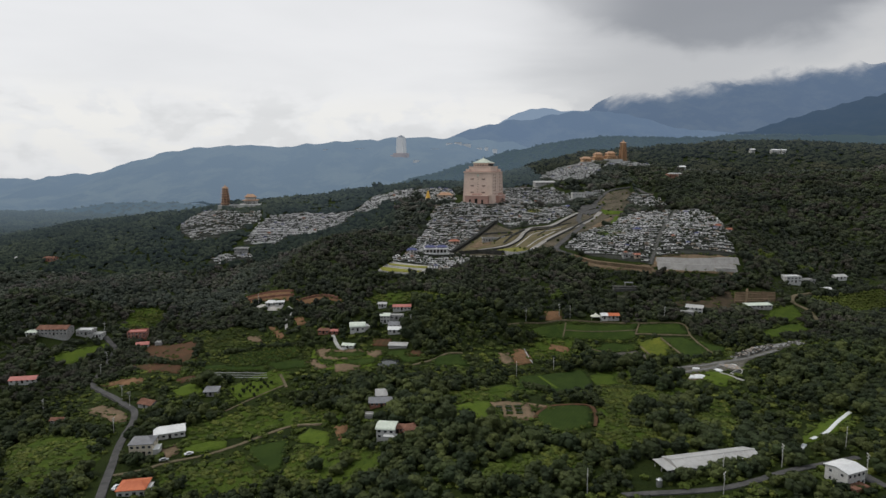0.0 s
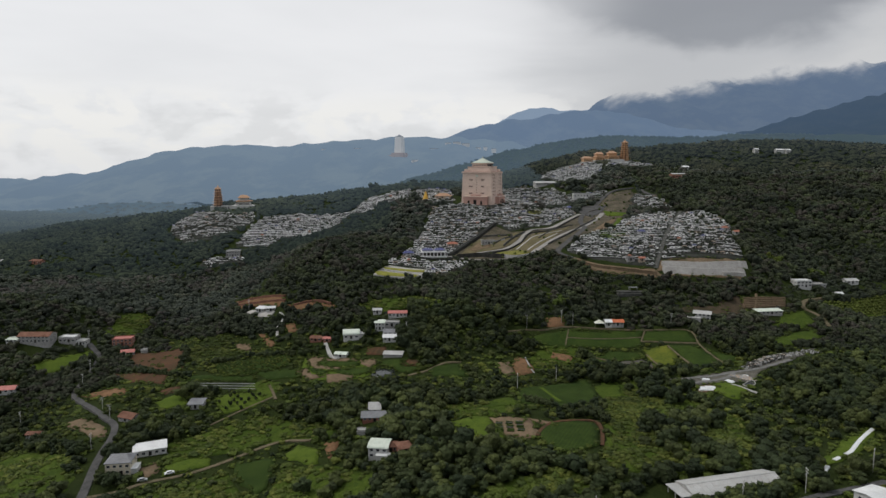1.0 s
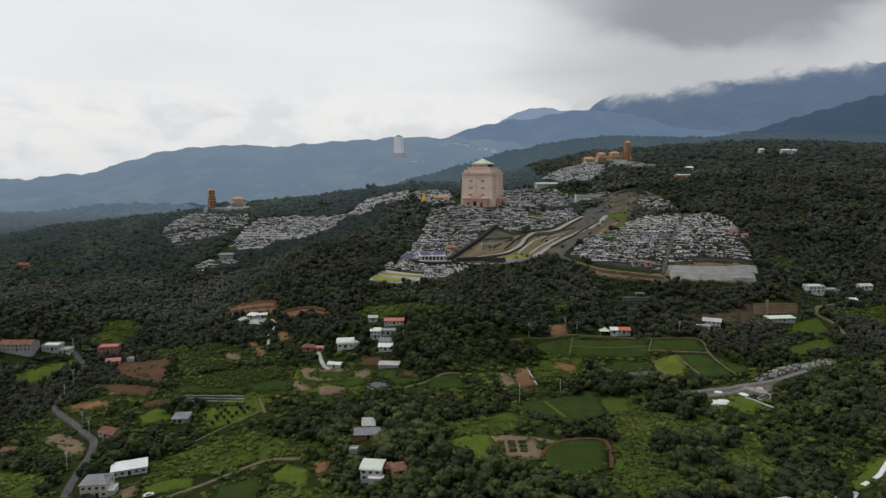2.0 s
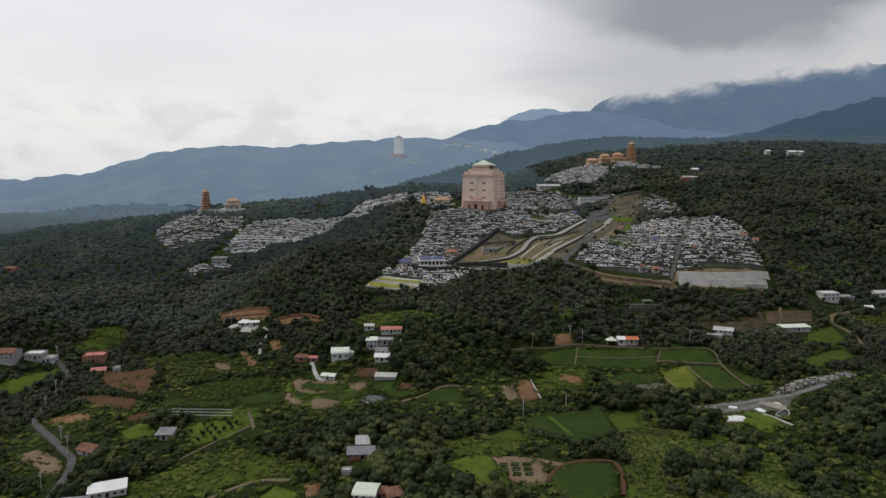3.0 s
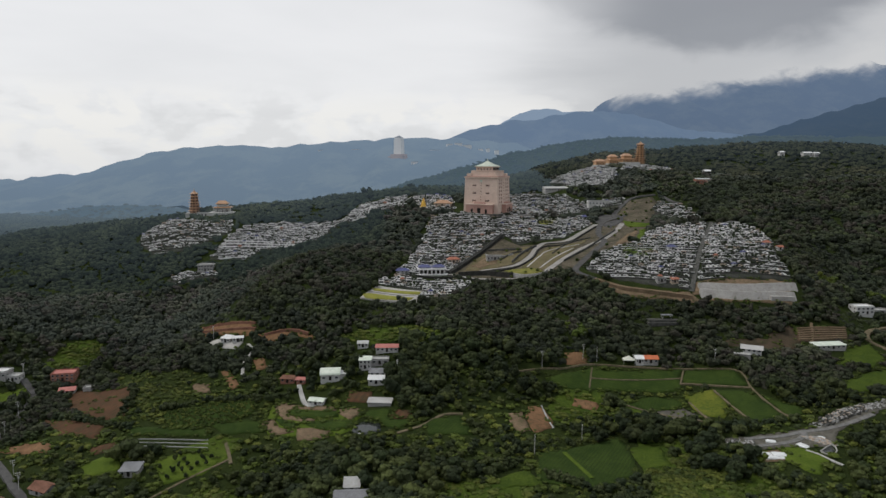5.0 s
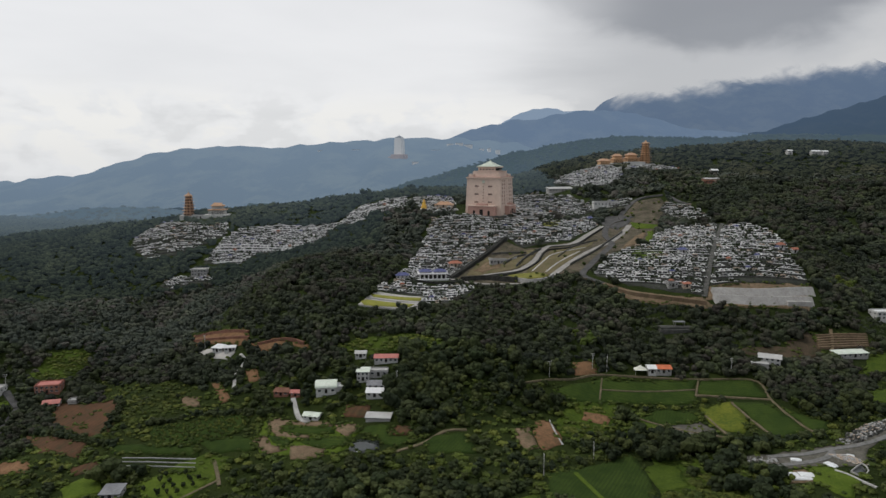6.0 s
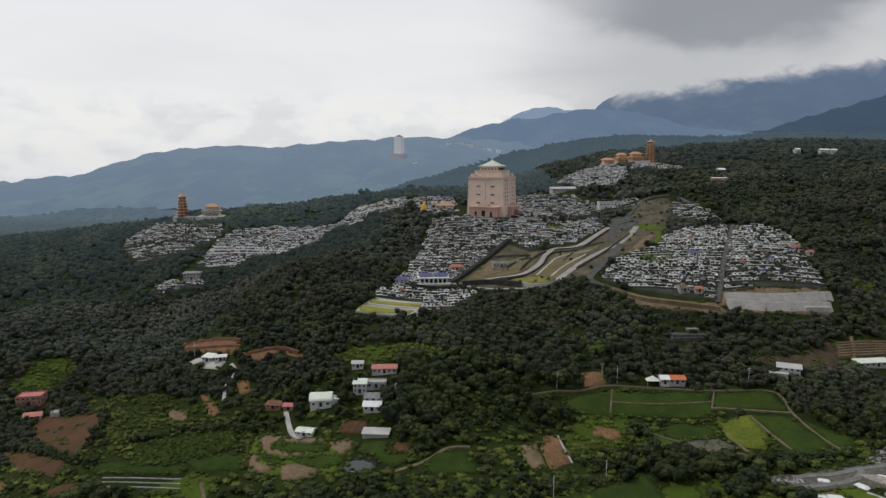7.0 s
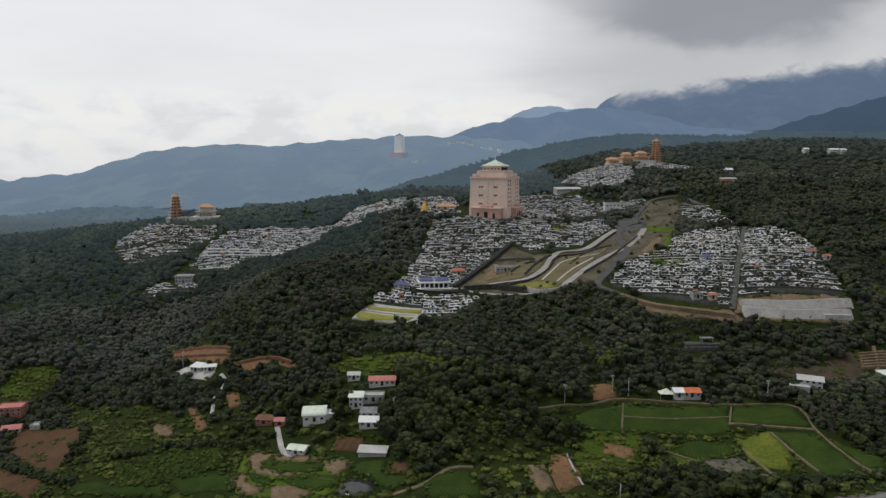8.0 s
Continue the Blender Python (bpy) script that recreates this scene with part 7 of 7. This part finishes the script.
Shape().box(0, 0, 58, 19, 19, 3, FAR_WHITE).hip(0, 0, 61, 22, 22, 7, FAR_GREY, ridge=0.05).on(far, "roof", "grey roof")
Shape().box(0, -2, -14, 46, 40, 22, FAR_PINK, top=0.9).box(-24, -6, -14, 22, 24, 15, FAR_PINK, top=0.8).box(22, -6, -14, 16, 20, 18, FAR_PINK, top=0.8).on(far, "podium", "pinkish podium buildings")
for bx, by, bw, bh in ((-118, 2170, 30, 9), (-60, 2330, 46, 8), (-10, 2340, 30, 8), (20, 2335, 36, 6), (50, 2345, 40, 9), (95, 2350, 24, 12), (120, 2350, 16, 8), (150, 2352, 20, 14), (-330, 2370, 44, 6), (-450, 2370, 30, 6)):
    fb = thing("far_building", bx, by, 5, "pale low building on the hazy plateau", "building", z=plateau_at(bx, by) - 1)
    Shape().box(0, 0, -8, bw * 0.7, 10, bh * 0.5 + 8, FAR_WHITE).on(fb, "wall")
    Shape().box(0, 0, bh * 0.5, bw * 0.7 + 1, 11, 1, FAR_GREY).on(fb, "roof", "grey roof")


MEADOW_EAST = [(82, 355), (138, 344), (134, 282), (89, 260), (66, 276)]
MEADOW_WEST = [(-243, 337), (-237, 351), (-184, 327), (-168, 291), (-182, 267), (-212, 288)]
ORCHARD_GROUND = [(290, 528), (362, 544), (334, 499), (294, 510)]
MEADOW_MID = [(93, 411), (126, 396), (124, 356), (95, 345), (82, 355)]
MEADOW_STRIP = [(-3, 342), (19, 345), (38, 326), (17, 321), (0, 325)]
MEADOW_SLOPE = [(-137, 320), (-144, 339), (-106, 369), (-62, 345), (-53, 328), (-91, 337), (-119, 328)]
MEADOW_SOUTH = [(-79, 310), (-54, 301), (-28, 281), (-38, 261), (-58, 264), (-77, 279)]
MEADOW_TRACK = [(-137, 288), (-105, 311), (-95, 295), (-84, 277), (-98, 268), (-124, 265)]
MEADOW_TREES = [(-139, 386), (-117, 411), (-101, 405), (-104, 388), (-125, 375)]
MEADOW_HILL = [(-68, 491), (-51, 498), (-11, 497), (-14, 487), (-48, 479)]
MEADOW_EDGE = [(-264, 527), (-256, 556), (-245, 541), (-247, 522), (-258, 508)]
MEADOW_LOW = [(5, 248), (24, 259), (48, 263), (49, 256), (27, 242)]
MEADOW_MOUND = [(53, 436), (62, 450), (77, 458), (88, 454), (86, 442), (76, 428), (60, 420), (52, 420)]
MEADOW_CORNER = [(86, 436), (97, 441), (110, 431), (111, 422), (84, 420)]
BEAN_GROUND = [(-156, 435), (-108, 442), (-102, 429), (-115, 420), (-141, 417)]
BANK_GROUND = [(0, 598), (18, 626), (43, 656), (58, 638), (75, 639), (100, 649), (136, 715), (165, 748), (182, 774), (205, 774), (205, 748), (187, 714), (153, 632), (119, 606), (93, 578), (71, 576), (54, 570), (27, 579)]
OPEN_GROUND = [MEADOW_EAST, MEADOW_WEST, ORCHARD_GROUND, MEADOW_MID, MEADOW_STRIP, MEADOW_SLOPE, MEADOW_SOUTH, MEADOW_TRACK, MEADOW_TREES, MEADOW_HILL, MEADOW_EDGE, MEADOW_LOW, MEADOW_MOUND, MEADOW_CORNER, MEADOW_WIDE, MEADOW_NOOK, MEADOW_SCRUB, MEADOW_RISE, MEADOW_TERRACE, MEADOW_BROAD]
DENSE_GROUND = [[(-37, 251), (-25, 282), (-3, 298), (24, 292), (40, 274), (63, 259), (44, 227)], [(172, 382), (216, 409), (278, 412), (215, 315), (191, 315), (160, 340)], [(73, 259), (132, 278), (147, 264), (129, 242), (126, 260), (75, 243)]]
LIME_STANDS = [(272, 573, 12, 5.0), (306, 569, 4, 3.0), (81, 504, 6, 4.0)]


# ---- woods, valley trees and shrubs ----
def boxed(poly, x, y):
    return min(p[0] for p in poly) < x < max(p[0] for p in poly) and min(p[1] for p in poly) < y < max(p[1] for p in poly)


def plant():
    rng = random.Random(5)
    near, far, bushes, singles, lime, coarse, mid, tufts, east, hazy, back, hazy_near = [], [], [], [], [], [], [], [], [], [], [], []
    # only low growth on the sunny side of fields and yards
    low = taken.copy()
    for k in range(1, 6):
        low[:-k] |= taken[k:]
    y = 200.0
    while y < 1330:
        gap = 4.1 if y < 480 else 4.5 if y < 620 else 5.8 if y < 800 else 8.0 if y < 1000 else 10.5
        half = 40 + y * 0.74
        x = -half
        while x < half:
            px, py = x + rng.uniform(-0.5, 0.5) * gap, y + rng.uniform(-0.5, 0.5) * gap
            x += gap
            if not is_free(px, py):
                continue
            n = noise.fractal(Vector((px * 0.014, py * 0.014, 1.0)), 1.0, 2.0, 4)
            hill = min(1.0, max(0.0, (py - 470 + 0.25 * abs(px)) / 40))
            open_here = min(0.9, max(0.0, (1 - hill) * (0.06 - n * 1.25)))
            big, bushy = 0.62 + 0.75 * max(0.0, min(1.0, 0.35 + n * 1.3)), 0.66
            here = [k for k, poly in enumerate(OPEN_GROUND + DENSE_GROUND) if boxed(poly, px, py) and inside(poly, np.array([px]), np.array([py]))[0]]
            if here and here[0] < len(OPEN_GROUND):
                open_here, bushy = (2.0, 0.0) if here[0] == 2 else (0.965, 0.32) if here[0] > 13 else (0.985 - max(0.0, n - 0.3) * 1.0, 0.3 if here[0] < 2 else 0.4)
            elif here:
                open_here, big = 0.02, 1.15 + 0.3 * n
            close_by = -700 < px < 735 and low[int((py - MAP_Y) / CELL), int((px - MAP_X) / CELL)]
            bushy = 0.95 if close_by and not here else bushy
            z = ground_at(px, py) - 0.5
            tint = rng.random()
            if hill < 0.5 or (here and here[0] < len(OPEN_GROUND)):
                if rng.random() < bushy:
                    k = rng.uniform(0.5, 1.25)
                    bushes.append((px + rng.uniform(-2, 2), py + rng.uniform(-2, 2), z + 0.3, rng.uniform(0, 6.28), k * rng.uniform(0.9, 1.7), k * 0.9, tint))
                if rng.random() < max(open_here, 0.28):
                    continue
                if close_by:
                    if rng.random() < 0.45:
                        continue
                    big *= 0.5
                k = rng.uniform(0.55, 1.05) * big
                row = (px, py, z, rng.uniform(0, 6.28), k * rng.uniform(0.95, 1.35), k * rng.uniform(0.8, 1.15), tint)
                if rng.random() < 0.004:
                    lime.append(row)
                elif len(singles) < 240 and 235 < py < 420 and abs(px) < 125 and k > 0.62 and rng.random() < 0.3:
                    singles.append(row)
                else:
                    near.append(row)
            else:
                k = rng.uniform(0.75, 1.2) * (gap / 5.0) ** 0.9 * (1.03 + 0.45 * noise.noise(Vector((px * 0.025, py * 0.025, 7))))
                z += 3.4 * noise.noise(Vector((px * 0.035, py * 0.035, 3)))
                tint = (0.55 * tint + 0.9 * noise.noise(Vector((px * 0.011, py * 0.011, 9))) + 0.25) % 1.0
                if rng.random() < 0.05:
                    k *= 1.3
                z -= 1.5 * k
                # western trees take the paled leaf sooner, easing into the painted haze
                ((far if px < -120 - 0.5 * (630 - py) and py > 540 else mid) if py < 630 else east if px > 200 + 0.1 * (py - 630) and py < 900 else (hazy_near if px < -60 and py > 660 else far) if py < 800 else hazy if px < 120 else coarse if py < 960 else back).append((px, py, z, rng.uniform(0, 6.28), k * rng.uniform(0.95, 1.3), k ** 0.8 * rng.uniform(0.85, 1.35), tint))
        y += gap
    # the row of trees in front of the warehouse, and those round the lower houses
    for x0, y0, x1, y1, count in ((96, 238, 124, 244, 16), (100, 235, 118, 239, 8), (82, 232, 92, 235, 4), (-160, 300, -143, 299, 6), (-128, 262, -118, 280, 5), (118, 228, 132, 226, 6), (-30, 285, -14, 290, 6), (-44, 296, -40, 306, 4)):
        for j in range(count):
            t = (j + rng.uniform(-0.3, 0.3)) / count
            px, py = x0 + (x1 - x0) * t + rng.uniform(-1, 1), y0 + (y1 - y0) * t + rng.uniform(-1, 1)
            k = rng.uniform(0.65, 0.95)
            near.append((px, py, ground_at(px, py) - 0.5, rng.uniform(0, 6.28), k * 1.15, k, rng.random()))
    # a planted bean field, and shrubs on the banks between the cemetery roads
    for poly, step, chance, lo, hi in ((BEAN_GROUND, 1.9, 0.9, 0.4, 0.7), (BANK_GROUND, 5.0, 0.1, 0.5, 1.1)):
        xs, ys = [p[0] for p in poly], [p[1] for p in poly]
        for px in np.arange(min(xs), max(xs), step):
            for py in np.arange(min(ys), max(ys), step):
                qx, qy = px + rng.uniform(-0.8, 0.8), py + rng.uniform(-0.8, 0.8)
                if rng.random() < chance and inside(poly, np.array([qx]), np.array([qy]))[0] and not (poly is BANK_GROUND and paved[int((qy - MAP_Y) / CELL), int((qx - MAP_X) / CELL)]):
                    k = rng.uniform(lo, hi)
                    bushes.append((qx, qy, ground_at(qx, qy) + 0.2, rng.uniform(0, 6.28), k, k, rng.random() * 0.3))
    # tall grass and weeds on the meadows
    for poly in OPEN_GROUND[:2] + OPEN_GROUND[3:]:
        xs, ys = [p[0] for p in poly], [p[1] for p in poly]
        for px in np.arange(min(xs), max(xs), 2.5):
            for py in np.arange(min(ys), max(ys), 2.5):
                qx, qy = px + rng.uniform(-1.2, 1.2), py + rng.uniform(-1.2, 1.2)
                n = noise.noise(Vector((qx * 0.06, qy * 0.06, 5.0)))
                if rng.random() < 0.5 + n and is_free(qx, qy) and inside(poly, np.array([qx]), np.array([qy]))[0]:
                    k = rng.uniform(0.5, 1.15)
                    tufts.append((qx, qy, ground_at(qx, qy) + 0.1, rng.uniform(0, 6.28), k * rng.uniform(0.9, 1.4), k * 0.6, (0.5 + 0.9 * n + rng.uniform(-0.25, 0.25)) % 1.0))
    # weeds and low shrubs along the edges of plots, and a few on bare soil
    for poly, kind in edge_lines:
        for (x0, y0), (x1, y1) in zip(poly, poly[1:] + poly[:1]):
            n = max(1, int(math.hypot(x1 - x0, y1 - y0) / 1.5))
            for j in range(n):
                t = (j + rng.random()) / n
                px, py = x0 + (x1 - x0) * t + rng.uniform(-1.3, 1.3), y0 + (y1 - y0) * t + rng.uniform(-1.3, 1.3)
                thick = noise.noise(Vector((px * 0.09, py * 0.09, 2.0)))
                if rng.random() < 0.45 + thick and not paved[int((py - MAP_Y) / CELL), int((px - MAP_X) / CELL)]:
                    k = rng.uniform(0.35, 0.75) * (1.5 if thick > 0.3 and rng.random() < 0.4 else 1.0)
                    tufts.append((px, py, ground_at(px, py) + 0.2, rng.uniform(0, 6.28), k * rng.uniform(0.9, 1.5), k * 0.8, 0.6 * rng.random()))
        if kind == "soil":
            xs, ys = [p[0] for p in poly], [p[1] for p in poly]
            for px in np.arange(min(xs), max(xs), 2.2):
                for py in np.arange(min(ys), max(ys), 2.2):
                    qx, qy = px + rng.uniform(-1, 1), py + rng.uniform(-1, 1)
                    if noise.noise(Vector((qx * 0.12, qy * 0.12, 8.0))) > 0.2 and rng.random() < 0.5 and inside(poly, np.array([qx]), np.array([qy]))[0]:
                        k = rng.uniform(0.3, 0.7)
                        tufts.append((qx, qy, ground_at(qx, qy) + 0.2, rng.uniform(0, 6.28), k * 1.3, k * 0.7, 0.6 * rng.random()))
    # a stand of lime-green trees on the east slope
    for cx, cy, count, spread_by in LIME_STANDS:
        for j in range(count):
            px, py = cx + rng.gauss(0, spread_by), cy + rng.gauss(0, spread_by * 0.6)
            k = rng.uniform(0.6, 0.9)
            lime.append((px, py, ground_at(px, py), rng.uniform(0, 6.28), k * 1.2, k, rng.random()))
    # young trees on the garden lawn, and old trees beside the grey house
    for i in range(7):
        for j in range(5):
            px, py = -135 + i * 4.2 + j * 0.8, 374 + j * 4.6 + i * 0.4
            if inside([(-138, 388), (-126, 397), (-107, 390), (-112, 377), (-127, 371)], np.array([px]), np.array([py]))[0] and rng.random() < 0.75:
                k = rng.uniform(0.28, 0.42)
                near.append((px, py, ground_at(px, py) + 0.2, rng.uniform(0, 6.28), k, k * 1.2, rng.random() * 0.4))
    for px, py, k in ((-151, 394, 1.5), (-157, 389, 1.2), (-147, 391, 1.2), (-140, 394, 1.0), (-154, 397, 1.1), (-2, 298, 1.7), (6, 291, 1.6), (-10, 290, 1.5), (18, 283, 1.6), (28, 279, 1.3), (2, 280, 1.5), (-16, 281, 1.4), (34, 268, 1.4), (12, 272, 1.6), (48, 262, 1.3)):
        near.append((px, py, ground_at(px, py) - 0.6, rng.uniform(0, 6.28), k * 1.1, k * 0.95, rng.choice([0.0, 0.35, 0.75, 0.9])))
    # dark hedgerows between the ploughed fields
    for pts in ([(-244, 466), (-218, 452), (-184, 428), (-166, 419)], [(-190, 478), (-183, 458), (-178, 438)], [(-160, 437), (-130, 443), (-104, 440)], [(130, 404), (150, 407), (172, 406)], [(40, 345), (60, 335), (80, 350)]):
        for c in eased(pts, 2.6):
            k = rng.uniform(0.4, 0.75)
            near.append((c.x + rng.uniform(-1.5, 1.5), c.y + rng.uniform(-1.5, 1.5), ground_at(c.x, c.y) - 0.8, rng.uniform(0, 6.28), k * 1.2, k, rng.choice([0.02, 0.3, 0.85])))
    # orchard rows
    for i in range(24):
        for j in range(12):
            px, py = 290 + i * 3.6 + j * 0.6, 500 + j * 4.4 + i * 0.5
            if inside(ORCHARD_GROUND, np.array([px]), np.array([py]))[0]:
                k = rng.uniform(0.8, 1.25)
                bushes.append((px, py, ground_at(px, py) - 0.1, rng.uniform(0, 6.28), k, k * 1.2, 0.1))
    # the far side of the western slope
    for px in np.arange(-1150, -250, 15.0):
        for py in np.arange(1330, 1700, 15.0):
            qx, qy = px + rng.uniform(-6, 6), py + rng.uniform(-6, 6)
            hazy.append((qx, qy, ground_at(qx, qy) - 2.0, rng.uniform(0, 6.28), rng.uniform(2.4, 3.2), rng.uniform(1.6, 2.2), rng.random()))
    for px in np.arange(-1700, -150, 26.0):
        for py in np.arange(1700, 2080, 26.0):
            qx, qy = px + rng.uniform(-10, 10), py + rng.uniform(-10, 10)
            hazy.append((qx, qy, ground_at(qx, qy) - 3.0, rng.uniform(0, 6.28), rng.uniform(3.6, 5.2), rng.uniform(1.6, 2.6), rng.random()))
    # trees on the ridge behind the hill
    ridge_trees = []
    for px, py, pz in mid_points:
        if -260 < px < 900 and 1330 < py < 1640:
            for j in range(2):
                ridge_trees.append((px + rng.uniform(-7, 7), py + rng.uniform(-5, 5), pz - 3.5, rng.uniform(0, 6.28), rng.uniform(1.1, 1.9), rng.uniform(0.9, 1.5), rng.random()))
    for px, py, pz in west_points:
        if -1500 < px < -330 and 1480 < py < 1680:
            for j in range(2):
                hazy.append((px + rng.uniform(-13, 13), py + rng.uniform(-7, 7), pz - 4.0, rng.uniform(0, 6.28), rng.uniform(1.5, 2.4), rng.uniform(1.1, 1.8), rng.random()))
    # the valley goes on below and behind
    for px in np.arange(-430, 430, 9.0):
        for py in np.arange(-290, 200, 9.0):
            qx, qy = px + rng.uniform(-4, 4), py + rng.uniform(-4, 4)
            close = abs(qx) < 125 and qy > -90
            n = noise.fractal(Vector((qx * 0.014, qy * 0.014, 1.0)), 1.0, 2.0, 4)
            if (qy >= 152 and not is_free(qx, qy)) or rng.random() > (0.62 if close else 0.3) + n:
                if close and (qy < 152 or is_free(qx, qy)):
                    k = rng.uniform(0.6, 1.4)
                    bushes.append((qx, qy, ground_at(qx, qy) - 0.1, rng.uniform(0, 6.28), k * 1.3, k, rng.random()))
                continue
            k = rng.uniform(0.6, 1.1) * (1.0 if close else 1.35)
            (near if close else far).append((qx, qy, ground_at(qx, qy) - 0.5, rng.uniform(0, 6.28), k * 1.25, k, rng.random()))
    made = [tree_thing(s) for s in range(6)]
    for k, (px, py, z, turn, w, h, tint) in enumerate(singles):
        m = Matrix.LocRotScale((px, py, z), Euler((0, 0, turn)), (w, w, h))
        if k < 6:
            made[k].matrix_basis = m
        else:
            t = copy_thing(made[k % 6], Matrix.LocRotScale((px, py, z), Euler((0, 0, turn)), None))
            t.scale = (w, w, h)
    wood("valley_wood", NEAR_CROWNS, near, VALLEY_LEAF, "dense green trees and thickets of the valley floor")
    wood("hill_forest", FAR_CROWNS, far, HAZED_FOREST_LEAF, "dense green forest on the hillside, leaf colour paled for haze")
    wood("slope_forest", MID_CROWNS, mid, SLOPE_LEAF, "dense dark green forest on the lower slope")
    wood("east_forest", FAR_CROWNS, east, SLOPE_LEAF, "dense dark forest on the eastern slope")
    wood("ridge_forest", COARSE_CROWNS, coarse, HAZED_FOREST_LEAF, "dense green forest along the ridge, leaf colour paled for haze")
    # the next four woods emit their painted haze
    wood("west_forest", FAR_CROWNS, hazy_near, HAZED_WOODS, "dark green forest on the western slope, haze in its colour")
    wood("far_forest", TINY_CROWNS, hazy, HAZED_WOODS, "far dark green forest on the ridge, haze in its colour")
    wood("east_ridge_forest", TINY_CROWNS, back, HAZED_EAST_WOODS, "dark olive forest along the eastern hilltop, slight haze in its colour")
    wood("back_ridge_forest", TINY_CROWNS, ridge_trees, HAZED_MID_WOOD, "far forest on the ridge behind, blue haze in its colour")
    wood("shrubs", BUSHES, bushes, SHRUB_LEAF, "bright green shrubs and tall weeds on open ground")
    wood("meadow_weeds", TUFTS, tufts, SHRUB_LEAF, "tall grass and weeds on the overgrown meadows")
    wood("lime_trees", NEAR_CROWNS, lime, LIME_LEAF, "scattered yellow-green flowering trees")


plant()
